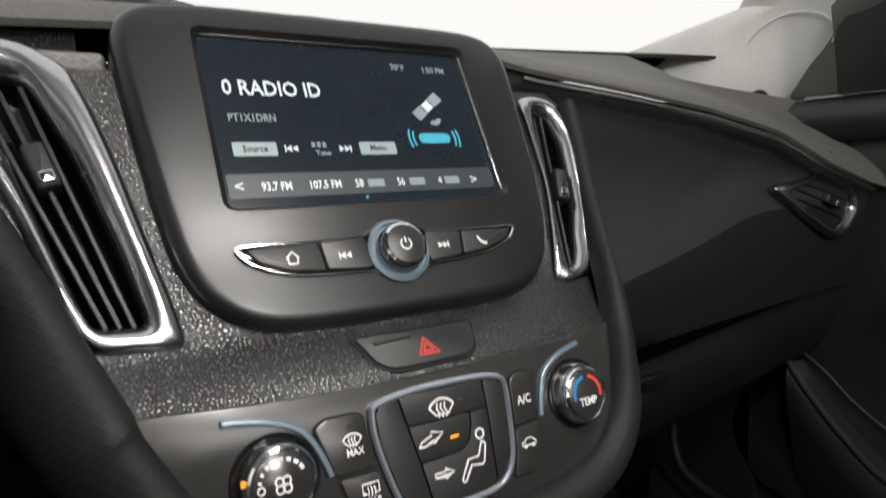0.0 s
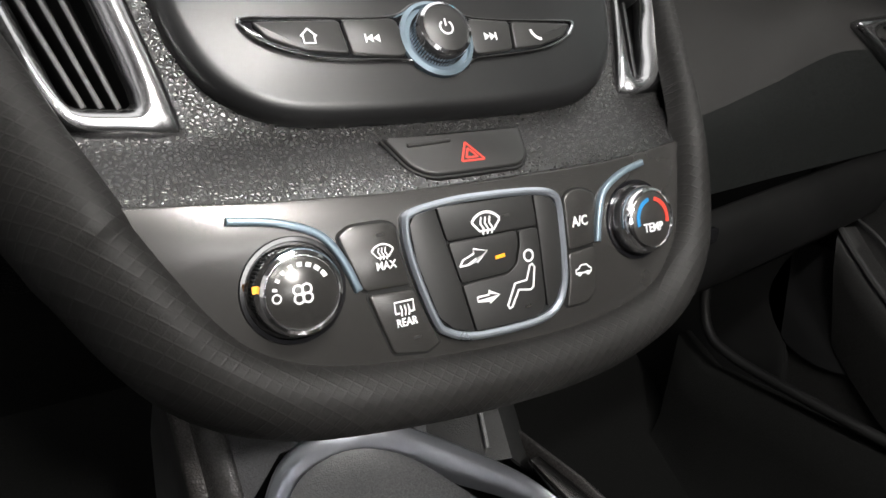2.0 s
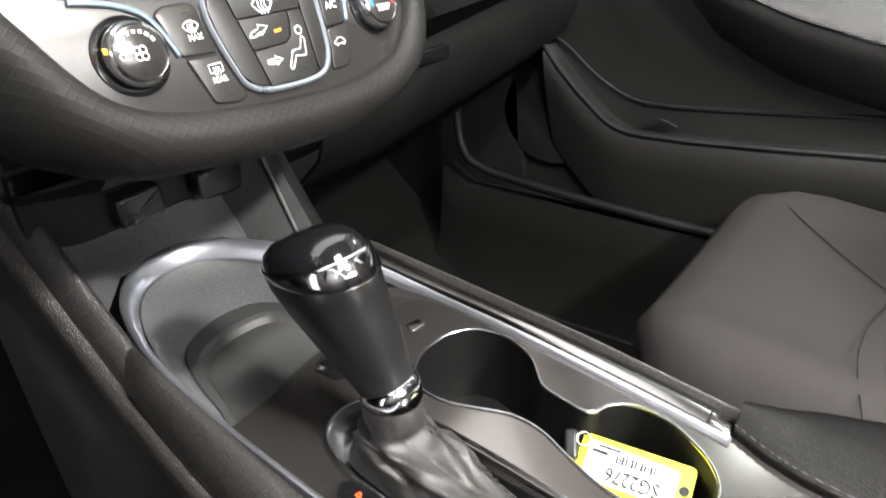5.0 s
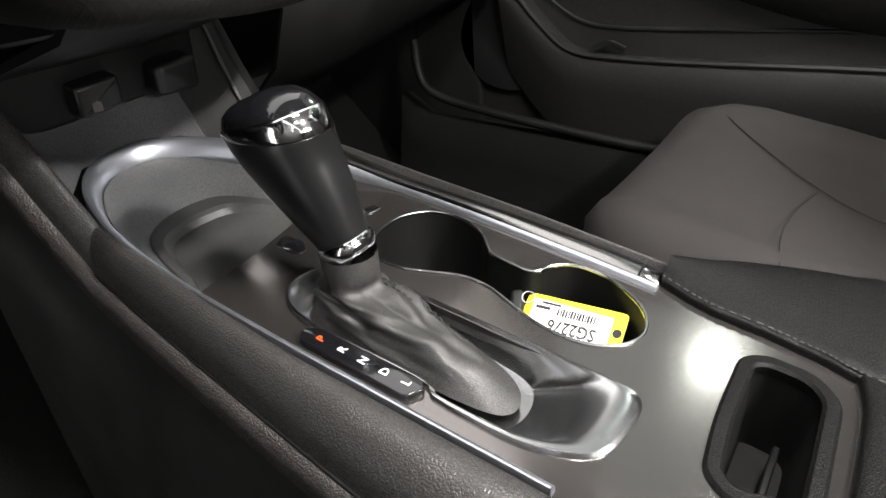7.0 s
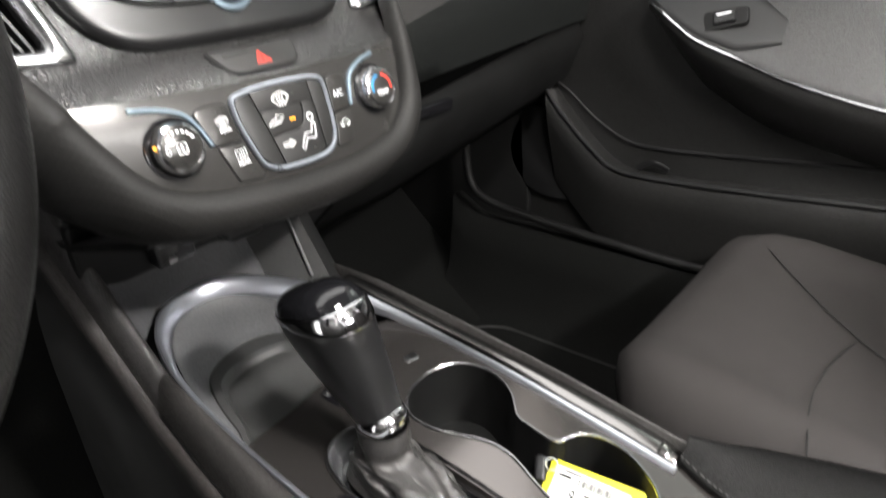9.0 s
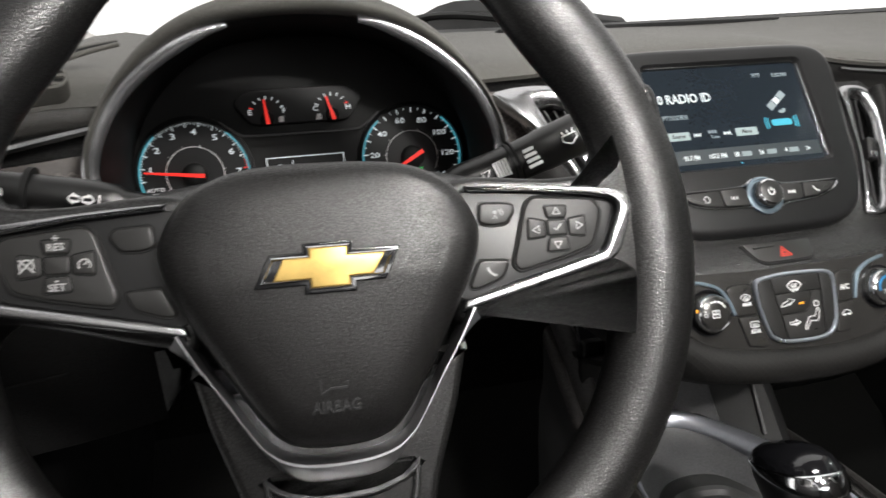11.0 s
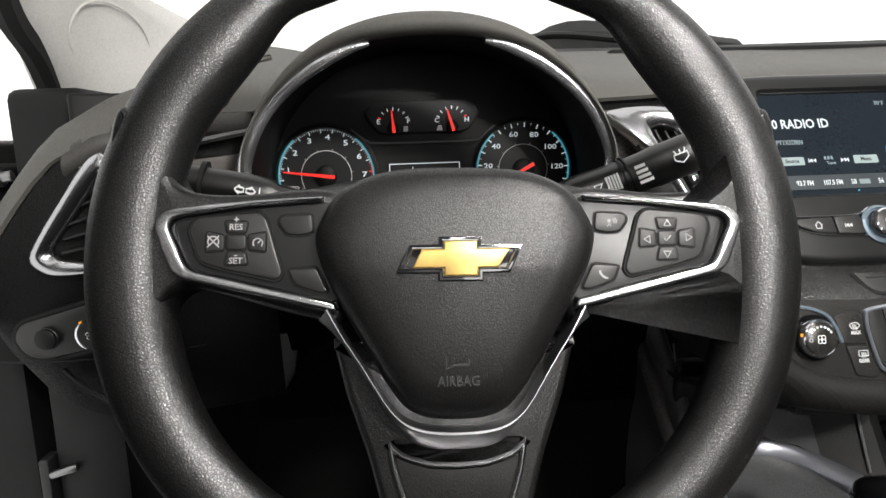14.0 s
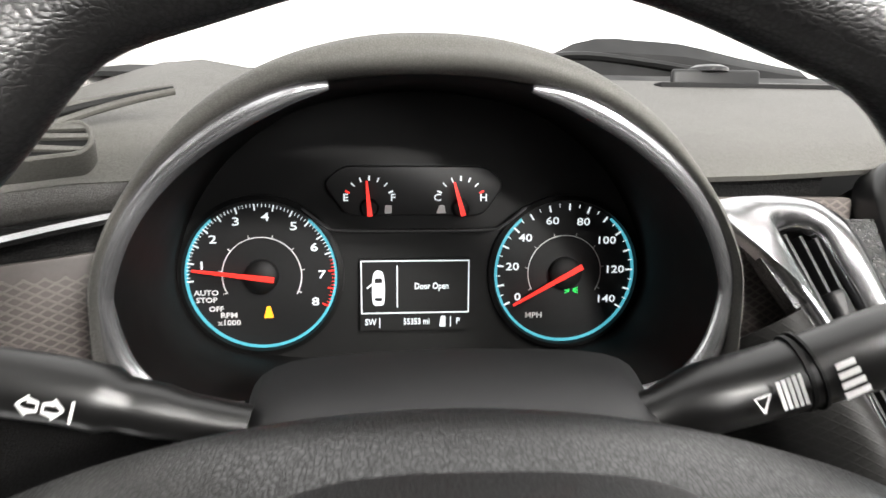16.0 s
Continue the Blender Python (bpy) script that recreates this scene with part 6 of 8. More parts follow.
    oo, ii = [[(x / 1000, y / 1000) for x, y in q + [(-x, y) for x, y in q[:-1][::-1]]] for q in (oo, ii)]
    mix = lambda f, w: [(a[0] + (b[0] - a[0]) * f, a[1] + (b[1] - a[1]) * f, w) for a, b in zip(oo, ii)]
    part("chrome_v", sheet([curve(r, 5, False) for r in (mix(-0.05, -0.004), mix(0, 0.0085), mix(0.06, 0.0100), mix(0.55, 0.0165), mix(0.74, 0.0200), mix(0.84, 0.0222), mix(0.94, 0.0222), mix(1.0, 0.0195), mix(1.0, 0.0))]), M_vee, s, "satin chrome V round the airbag cover", 45)
    # lower spoke
    low = mirror(mm([(0, -80), (66, -42), (58, -74), (47, -105), (39, -135), (34, -176), (0, -178)]))
    part("lower_spoke", prism(rounded(low, 0.005), -0.020, 0.0050, 0.005), M_wheel, s)
    lt = mirror(mm([(0, -108.5), (15, -107.6), (28, -103.5), (37, -95.5), (34.5, -112), (29.5, -128.5), (20, -137.5), (0, -139)]))
    part("lower_edge", frame_ring(rounded(lt, 0.003), 0.0030, 0.002, 0.0080, 0.0012), M_satin, s)
    part("lower_cover", prism(inset(rounded(lt, 0.003), 0.0028), 0.002, 0.0064, 0.0010), M_pad, s, "black grained lower cover")
    # rounded shell behind the spokes
    bm = bmesh.new()
    loops = []
    for up, wd, w in ((34, 100, 0.002), (44, 118, -0.014), (50, 128, -0.026), (54, 134, -0.037), (54, 132, -0.046), (44, 108, -0.053)):
        half = [(0, up), (wd * 0.25, up - 1.5), (wd * 0.5, up - 6), (wd * 0.75, up - 14), (wd * 0.94, up - 24), (wd, up - 34), (wd * 0.9, -2), (wd * 0.5, -20), (wd * 0.25, -40), (0, -56)]
        loops.append([(q.x, q.y, w) for q in curve([(*q, 0) for q in mirror(mm(half))], 4)])
    rings(bm, loops)
    part("hub_shell", bm, M_wheel, s, "black grained shell behind the hub", 60)
    # airbag cover
    pad = [(q.x, q.y) for q in curve([(*q, 0) for q in mirror(mm([(0, 45), (26, 44.2), (45, 40.6), (61, 31.5), (70.8, 16), (72.4, 4), (65.4, -16), (43.8, -55), (29.4, -77), (17, -84.4), (0, -86)]))], 5)]
    bm = bmesh.new()
    loops = []
    c = Vector((0, -0.012))
    for f, z in ((1.0, -0.010), (1.0, 0.012), (0.99, 0.020), (0.965, 0.0275), (0.92, 0.0328), (0.84, 0.0366), (0.7, 0.0386), (0.5, 0.0398), (0.28, 0.0404), (0.08, 0.0406)):
        loops.append([(c.x + (q[0] - c.x) * f, c.y + (q[1] - c.y) * f, z - 0.09 * max(0.0, -0.01 - (c.y + (q[1] - c.y) * f))) for q in pad])
    rings(bm, loops)
    part("airbag_cover", bm, M_pad, s, "black grained airbag cover", 70)
    z = 0.0395
    words("airbag_text", "AIRBAG", 0.0070, M_bezel, s, -0.001, -0.0642, z - 0.0058, lift=0.0014, stretch=0.85)
    part("horn_mark", moved(prism(line2(mm([(-6, 3), (-6, -3), (-2, -1), (5, -1), (5, 1.5)]), 0.0009), 0, 0.0014), pose(-0.001, -0.0550, z - 0.0050)), M_bezel, s)
    # badge: a plain gold cross-bar in a black and chrome frame
    bow = mm([(-31, -11.7), (-24.2, 2.2), (-10.2, 2.2), (-10.2, 6), (10.6, 6), (10.6, 2.2), (31, 2.2), (24.2, -11.7), (11.2, -11.7), (11.2, -15.6), (-10.4, -15.6), (-10.4, -11.7)])[::-1]
    bd = part("badge", prism(bow, z - 0.003, z + 0.0022, 0.0006), M_gloss, s, "black badge with bright edges")
    part("badge_edge", frame_ring(inset(bow, 0.0016), 0.0011, z - 0.001, z + 0.0034, 0.0004), M_chrome, bd)
    part("badge_gold", prism(mm([(-23, -9.2), (-18.4, -0.3), (-7.6, -0.3), (-7.6, 3.5), (8.0, 3.5), (8.0, -0.3), (24.0, -0.3), (18.6, -9.2), (8.4, -9.2), (8.4, -13.1), (-7.6, -13.1), (-7.6, -9.2)])[::-1], z, z + 0.0042, 0.0008), M_gold, bd, "gold badge centre")


steering_wheel()


# ---- light switch panel at the driver's end ----
def light_switch():
    f = Matrix(((0.96, 0, -0.28, -0.668), (0.28, 0, -0.96, 0.392), (0, 1, 0, 0.795), (0, 0, 0, 1)))
    s = thing("light_switch", "black light switch panel with a chrome-ringed knob", "switch panel", f)
    part("plate", prism(rounded(mm([(-59, -7), (-50, 4), (40, 1), (40, -34), (0, -34), (-40, -31), (-54, -24)]), 0.007), -0.012, 0.002, 0.0015), M_button, s)
    part("recess", frame_ring(rounded(mm([(-63, -6), (-52, 8), (44, 5), (44, -38), (0, -38), (-42, -35), (-58, -27)]), 0.009), 0.0045, -0.014, 0.0005, 0.0010), M_black, s)
    k = part("foglamp_button", lathe([(0.0085, 0.003), (0.0085, 0.008), (0.0070, 0.009)], 28, centre=(-0.032, -0.014)), M_black, s)
    part("ring", lathe([(0.0098, 0.003), (0.0098, 0.006), (0.0088, 0.0065), (0.0086, 0.004)], 28, centre=(-0.032, -0.014)), M_bezel, s)
    kn = part("knob", lathe([(0.0135, 0.003), (0.0132, 0.014), (0.0120, 0.0165), (0.0105, 0.0168)], 40, centre=(0.008, -0.021)), M_chrome, s)
    part("cap", lathe([(0.0104, 0.014), (0.0104, 0.0166), (0.0100, 0.0170)], 32, centre=(0.008, -0.021)), M_button, kn)
    part("pointer", moved(box(-0.001, 0.001, -0.002, 0.002, 0, 0.0006), Matrix.Translation((0.004, -0.0100, 0.0150))), G_orange, kn)
    icon("fan", 0.008, -0.021, 0.0171, M_mark, kn, 0.9)


light_switch()
# ---- centre console ----
KONS = pose(0, 0.05, 0.493, 4, 0, 0)


def loc(points):
    """Plan millimetres to the console's own plane."""
    return [(x / 1000, (y - 50) / 1000) for x, y in points]


def smooth2(points, n=4):
    return [(q.x, q.y) for q in curve([(*p, 0) for p in points], n)]


CUPS = smooth2(loc([(35, 286), (54, 297), (83, 298), (104, 286), (112, 265), (110, 246), (101, 227), (86, 212), (80, 204), (77, 185), (76, 172), (81, 164), (92, 159), (102, 145), (102, 126), (97, 112), (84, 91), (68, 79), (51, 77), (36, 86), (27, 102), (25, 120), (28, 140), (36, 163), (44, 186), (44, 208), (36, 229), (28, 250), (27, 270)]))
GATE = smooth2(loc([(-43, 298), (-30, 303), (-14, 301), (0, 288), (7, 260), (8, 200), (6, 140), (4.5, 95), (4, 70), (1, 58.5), (-8, 54), (-24, 54), (-41, 56.5), (-53, 63), (-61, 78), (-66.5, 101), (-67, 130), (-65.5, 154), (-60, 164), (-59, 200), (-60, 240), (-59, 262), (-53, 285)]))
BIN = rounded(loc([(66, 17), (73.5, 6), (71.5, -20), (57, -33), (-26, -35), (-37, 0), (-27, 12), (10, 16.5)]), [0.006, 0.008, 0.010, 0.012, 0.010, 0.008, 0.006, 0.02], 4)


def console():
    c = thing("centre_console", "bronze-grey lacquered centre console with two cup holders", "centre console", KONS)
    outer = loc([(-84, -150), (126, -150), (126, 60), (108, 90), (116, 180), (122, 280), (123, 340), (114, 385), (92, 392), (60, 376), (20, 364), (-24, 356), (-84, 350)])
    part("deck", holed(outer, [CUPS, inset(GATE, 0.003), BIN], -0.006, 0.0), M_console, c, "bronze-grey lacquered deck")
    # cup holders
    part("cup_rim", frame_ring(inset(CUPS, -0.0014), 0.0022, -0.001, 0.0014, 0.0006), M_satin, c, "bright rim of the cup holders")
    part("cup_well", (lambda b: (rings(b, [[(q[0], q[1], 0.0) for q in inset(CUPS, 0.0005)], [(q[0], q[1], -0.045) for q in inset(CUPS, 0.003)], [(q[0], q[1], -0.062) for q in inset(CUPS, 0.008)]], False, True), b)[1])(bmesh.new()), M_black, c, "black cup well", 60)
    # bin with a thick black rim
    part("bin_rim", frame_ring(inset(BIN, -0.004), 0.010, -0.004, 0.003, 0.002), M_rear, c, "black rim of the rear bin")
    part("bin_well", (lambda b: (rings(b, [[(q[0], q[1], 0.0) for q in inset(BIN, 0.005)], [(q[0], q[1], -0.06) for q in inset(BIN, 0.011)]], False, True), b)[1])(bmesh.new()), M_black, c, sharp=60)
    part("bin_divider", box(0.005, 0.045, -0.066, -0.062, -0.06, -0.035, 0.001), M_bezel, c)
    part("armrest_front", prism(rounded(loc([(-84, -51), (-40, -48), (60, -46), (84, -40), (130, -20), (130, -140), (-84, -140)]), 0.012), -0.010, 0.007, 0.005), M_rear, c, "black padded front edge of the armrest")
    # small black button ahead of the gate
    part("lock_cover", prism(rounded(loc([(-5, 352), (10, 358), (14, 338), (4, 326), (-4, 328)]), 0.004), -0.003, 0.0008, 0.0006), M_gloss, c)
    part("deck_button", prism(rounded(loc([(74, 322), (88, 320), (90, 330), (76, 332)]), 0.002), -0.002, 0.0012, 0.0006), M_chrome, c)
    # gate frame, its scoop and the selector strip
    hole = smooth2(loc([(-40, 286), (-28, 293), (-16, 291), (-4, 280), (2, 255), (2.5, 200), (0, 150), (-6, 124), (-20, 114), (-38, 114), (-50, 124), (-53, 150), (-51, 200), (-48, 260)]))
    part("gate_frame", bevel_plate(GATE, hole), M_satin, c, "satin metal gear gate")
    part("gate_floor", prism(inset(GATE, 0.004), -0.022, -0.020), M_satin, c, "brushed metal scoop behind the lever")
    strip = rounded(loc([(-75, 252), (-66, 258), (-59, 250), (-59, 168), (-64, 160), (-76, 166)]), 0.004)
    st = part("selector_strip", prism(strip, -0.002, 0.0046, 0.0012), M_gloss, c, "gloss black gear indicator strip")
    for ch, y in (("P", 240), ("R", 222), ("N", 205), ("D", 188), ("L", 172)):
        words("letter", ch, 0.0080, G_park if ch == "P" else M_mark, st, -0.0670, (y - 50) / 1000, 0.0048)
    # bright rail: left side, round the tray and back to the ridge
    pts = [(-0.083, 0.070, 0.498), (-0.083, 0.18, 0.506), (-0.083, 0.28, 0.514), (-0.083, 0.36, 0.524), (-0.079, 0.44, 0.540), (-0.064, 0.492, 0.553), (-0.037, 0.523, 0.560), (0.005, 0.530, 0.562), (0.040, 0.511, 0.557), (0.070, 0.472, 0.550), (0.097, 0.430, 0.543), (0.114, 0.390, 0.529), (0.1225, 0.340, 0.5155), (0.1215, 0.285, 0.5105), (0.1190, 0.240, 0.5075), (0.1160, 0.200, 0.5048), (0.1130, 0.165, 0.5024), (0.1100, 0.130, 0.4998), (0.1050, 0.085, 0.4966)]
    ln = curve(pts, 6, False)
    bm = bmesh.new()
    loops = []
    for i, p in enumerate(ln):
        t = (ln[min(i + 1, len(ln) - 1)] - ln[max(i - 1, 0)]).normalized()
        sd = t.cross(Vector((0, 0, 1))).normalized()
        f = i / (len(ln) - 1)
        k = max(0.0, min(1.0, (f - 0.16) / 0.12)) * max(0.0, min(1.0, (0.62 - f) / 0.12))
        w = 0.0026 + 0.0032 * k
        prof = ((-1.0, -0.006), (-1.0, 0.001 + 0.002 * k), (-0.85, 0.0030 + 0.0022 * k), (-0.5, 0.0034 + 0.0024 * k), (0.1, 0.0030 + 0.0006 * k), (0.6, 0.0016 - 0.0042 * k), (0.9, 0.0002 - 0.0085 * k), (1.0, -0.002 - 0.0105 * k), (1.0, -0.008 - 0.012 * k))
        loops.append([p + sd * (w * u) + Vector((0, 0, h)) for u, h in prof])
    rings(bm, loops)
    part("bright_rail", moved(bm, KONS.inverted()), M_rail, c, "satin chrome rail round the tray")
    rows = []
    for y, xi, xo, z, h in ((0.447, 0.1120, 0.1230, 0.546, 0.001), (0.400, 0.1150, 0.1400, 0.5305, 0.004), (0.340, 0.1250, 0.1460, 0.5140, 0.0062), (0.285, 0.1240, 0.1440, 0.5095, 0.0066), (0.225, 0.1205, 0.1420, 0.5050, 0.0068), (0.170, 0.1160, 0.1385, 0.5012, 0.0068), (0.130, 0.1125, 0.1355, 0.4984, 0.0068), (0.100, 0.1090, 0.1310, 0.4963, 0.0066), (0.088, 0.1080, 0.1270, 0.4955, 0.0055), (0.0850, 0.1085, 0.1265, 0.4953, 0.0010)):
        rows.append([(xi + (xo - xi) * u, y, z + h * v) for u, v in ((-0.02, -0.5), (0.0, 0.25), (0.07, 0.62), (0.2, 0.9), (0.4, 1.0), (0.62, 0.93), (0.82, 0.62), (0.95, 0.1), (1.0, -0.7))])
    part("side_ridge", moved(sheet(rows), KONS.inverted()), M_ridge, c, "dark bronze chrome ridge beside the cup holders", 60)
    part("ridge_cap", moved(tube([(0.1080, 0.1005, 0.4985), (0.1135, 0.1005, 0.5030), (0.121, 0.1005, 0.5030), (0.1305, 0.1005, 0.4965)], 0.0009, 6), KONS.inverted()), M_black, c)
    # tray in front of the lever
    rim = [(-0.077, 0.356, 0.514), (-0.078, 0.39, 0.527), (-0.074, 0.438, 0.538), (-0.060, 0.486, 0.550), (-0.035, 0.516, 0.557), (0.004, 0.523, 0.559), (0.036, 0.504, 0.554), (0.058, 0.463, 0.546), (0.076, 0.412, 0.535), (0.070, 0.380, 0.520), (0.03, 0.366, 0.513), (-0.02, 0.358, 0.511)]
    foot = [(-0.072, 0.354, 0.503), (-0.069, 0.38, 0.506), (-0.062, 0.420, 0.511), (-0.050, 0.452, 0.515), (-0.028, 0.468, 0.518), (0.002, 0.472, 0.519), (0.028, 0.464, 0.518), (0.046, 0.440, 0.514), (0.060, 0.405, 0.510), (0.062, 0.382, 0.507), (0.028, 0.364, 0.504), (-0.02, 0.356, 0.503)]
    lip = [(-0.066, 0.360, 0.5045), (-0.062, 0.38, 0.5070), (-0.055, 0.412, 0.5115), (-0.046, 0.434, 0.5145), (-0.026, 0.444, 0.5160), (0.000, 0.446, 0.5160), (0.024, 0.440, 0.5150), (0.038, 0.420, 0.5125), (0.049, 0.398, 0.5095), (0.052, 0.386, 0.5080), (0.024, 0.370, 0.5055), (-0.02, 0.361, 0.5045)]
    rim, foot, lip = [curve(q, 5) for q in (rim, foot, lip)]
    bm = bmesh.new()
    down = lambda f, dz: [a.lerp(b, f) + Vector((0, 0, dz)) for a, b in zip(rim, foot)]
    rings(bm, [down(0.0, -0.008), down(0.12, -0.012), down(0.5, -0.006), down(0.86, -0.001), down(1.0, 0.0)], False, False)
    part("tray_wall", moved(bm, KONS.inverted()), M_tray, c, "grey textured tray wall", 60)
    bm = bmesh.new()
    mid = sum(lip, Vector()) / len(lip)
    rings(bm, [foot, [a.lerp(b, 0.15) + Vector((0, 0, 0.0022)) for a, b in zip(foot, lip)], [a.lerp(b, 0.85) + Vector((0, 0, 0.0022)) for a, b in zip(foot, lip)], lip, [p.lerp(mid, 0.06) - Vector((0, 0, 0.005)) for p in lip], [p.lerp(mid, 0.5) - Vector((0, 0, 0.006)) for p in lip]], False, True)
    part("tray_mat", moved(bm, KONS.inverted()), M_mat, c, "grey rubber tray mat", 25)
    # slanting front wall under the stack, and the black socket panel in it
    rows = [[(-0.092, 0.47, 0.545), (-0.08, 0.50, 0.552), (-0.05, 0.532, 0.562), (0.005, 0.54, 0.564), (0.045, 0.525, 0.561), (0.060, 0.505, 0.556)], [(-0.092, 0.53, 0.60), (-0.08, 0.535, 0.605), (-0.05, 0.545, 0.610), (0.005, 0.548, 0.612), (0.045, 0.543, 0.612), (0.058, 0.538, 0.612)], [(-0.092, 0.56, 0.68), (-0.08, 0.56, 0.68), (-0.05, 0.56, 0.68), (0.005, 0.56, 0.68), (0.045, 0.56, 0.68), (0.056, 0.558, 0.68)]]
    part("front_wall", moved(sheet(rows, thick=0.004), KONS.inverted()), M_wall, c, "dark textured wall under the stack", 60)
    sk = part("socket_panel", moved(prism(rounded([(-0.10, -0.022), (0.085, -0.016), (0.085, 0.045), (-0.10, 0.05)], 0.008), 0, 0.012, 0.004), KONS.inverted() @ plane_frame((0.0, 0.540, 0.622), -8)), M_black, c)
    part("usb_cover", moved(prism(rounded([(-0.040, -0.013), (-0.002, -0.011), (-0.002, 0.016), (-0.040, 0.014)], 0.004), 0.010, 0.030, 0.004), KONS.inverted() @ plane_frame((0.0, 0.540, 0.622), -8)), M_bezel, sk)
    part("usb_port", moved(box(-0.030, -0.022, -0.009, -0.001, 0.029, 0.0308), KONS.inverted() @ plane_frame((0.0, 0.540, 0.622), -8)), M_chrome, sk)
    part("power_socket", moved(prism(rounded([(0.030, -0.014), (0.072, -0.016), (0.072, 0.016), (0.030, 0.014)], 0.008), 0.010, 0.034, 0.006), KONS.inverted() @ plane_frame((0.0, 0.540, 0.622), -8)), M_bezel, sk)
    # padded side towards the driver: leather roll, seam, fuzzy roll and the dark lower panel
    st = (-0.20, -0.05, 0.08, 0.16, 0.24, 0.32, 0.38, 0.42, 0.45, 0.50, 0.55, 0.60)
    pad, roll, low, seam = [], [], [], []
    for y in st:
        z = 0.497 + 0.07 * (y - 0.05) + 0.10 * max(0.0, y - 0.30) + 0.9 * max(0.0, y - 0.45)
        x0 = np.interp(y, (0.08, 0.24, 0.38, 0.45, 0.60), (0.0875, 0.0875, 0.0835, 0.081, 0.090))
        wd = np.interp(y, (0.0, 0.164, 0.275, 0.36, 0.45, 0.60), (0.048, 0.037, 0.026, 0.023, 0.018, 0.018))
        pad.append(curve([(-x0, y, z - 0.008), (-x0 - 0.001, y, z + 0.002), (-x0 - wd * 0.3, y, z + 0.0055), (-x0 - wd * 0.6, y, z + 0.001), (-x0 - wd * 0.87, y, z - 0.012), (-x0 - wd, y, z - 0.030)], 4, False))
        seam.append((-x0 - wd - 0.0004, y, z - 0.030))
        roll.append(curve([(-x0 - wd + 0.001, y, z - 0.030), (-x0 - wd - 0.005, y, z - 0.032), (-x0 - wd - 0.009, y, z - 0.039), (-x0 - wd - 0.010, y, z - 0.050)], 4, False))
        low.append(curve([(-x0 - wd - 0.010, y, z - 0.050), (-x0 - wd - 0.012, y, z - 0.10), (-x0 - wd - 0.022, y, z - 0.18), (-x0 - wd - 0.03, y, 0.18)], 3, False))
    inv = KONS.inverted()
    part("side_pad", moved(sheet(pad[:9]), inv), M_leather, c, "black leather padded side", 70)
    part("knee_pad", moved(sheet(pad[8:]), inv), M_leather, c, "black grained knee panel", 70)
    part("fuzzy_roll", moved(sheet(roll), inv), M_roll, c, "worn grey edge roll", 70)
    part("side_panel", moved(sheet(low), inv), M_tunnel, c, "black lower console side", 70)
    part("pad_seam", moved(tube(curve(seam[:9], 4, False), 0.0013, 6), inv), M_black, c)
    run = curve(seam[:9], 14, False)
    bm = bmesh.new()
    for i in range(0, len(run) - 1, 2):
        tube([run[i] + Vector((0.0016, 0, 0.0030)), run[i + 1] + Vector((0.0016, 0, 0.0030))], 0.0005, 5, bm=bm)
    part("pad_stitching", moved(bm, inv), M_thread, c)
    rows = []
    stations = ((-0.20, 0.0), (-0.05, 0.0), (0.08, 0.0), (0.2, 0.0), (0.32, 0.0), (0.42, 0.0), (0.50, 0.004), (0.58, 0.02))
    for y, tuck in stations:
        z = 0.493 + 0.07 * (y - 0.05) + 0.10 * max(0.0, y - 0.30)
        x0, wd = float(np.interp(y, (0.085, 0.13, 0.225, 0.34, 0.42, 0.50), (0.126, 0.1345, 0.1405, 0.1440, 0.1360, 0.122))) - tuck * 0.4, 0.016
        rows.append([(x0, y, z - 0.006), (x0 + 0.002, y, z + 0.004), (x0 + wd * 0.3, y, z + 0.007), (x0 + wd * 0.7, y, z - 0.002), (x0 + wd * 0.95, y, z - 0.022), (x0 + wd, y, z - 0.05), (x0 + wd + 0.01, y, z - 0.12), (x0 + wd + 0.02, y, 0.19)])
    part("side_pad", moved(sheet([curve(r, 3, False) for r in rows], thick=0.003), inv), M_leather, c, "black leather padded side", 70)
    # rear right pad that wraps round the bin, with a stitched edge
    rows, edge = [], []
    for y, xe, w in ((0.085, 0.112, 0.012), (0.062, 0.102, 0.022), (0.043, 0.097, 0.036), (0.012, 0.094, 0.052), (-0.007, 0.090, 0.060), (-0.023, 0.087, 0.066), (-0.036, 0.082, 0.072), (-0.06, 0.079, 0.080), (-0.15, 0.078, 0.09)):
        z = 0.493 + 0.07 * (y - 0.05)
        edge.append((xe + 0.0035, y, z + 0.0072))
        rows.append([(xe, y, z - 0.006), (xe + 0.0005, y, z + 0.0035), (xe + 0.003, y, z + 0.0062), (xe + 0.010, y, z + 0.0085), (0.122 + w * 0.45, y, z + 0.016), (0.124 + w * 0.85, y, z + 0.010), (0.126 + w, y, z - 0.03), (0.128 + w, y, 0.2)])
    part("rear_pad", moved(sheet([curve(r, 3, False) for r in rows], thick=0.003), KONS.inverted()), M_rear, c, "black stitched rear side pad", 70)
    run = curve(edge, 8, False)
    bm = bmesh.new()
    for i in range(0, len(run) - 1, 2):
        tube([run[i], run[i + 1]], 0.0006, 5, bm=bm)
    part("pad_stitching", moved(bm, KONS.inverted()), M_thread, c)
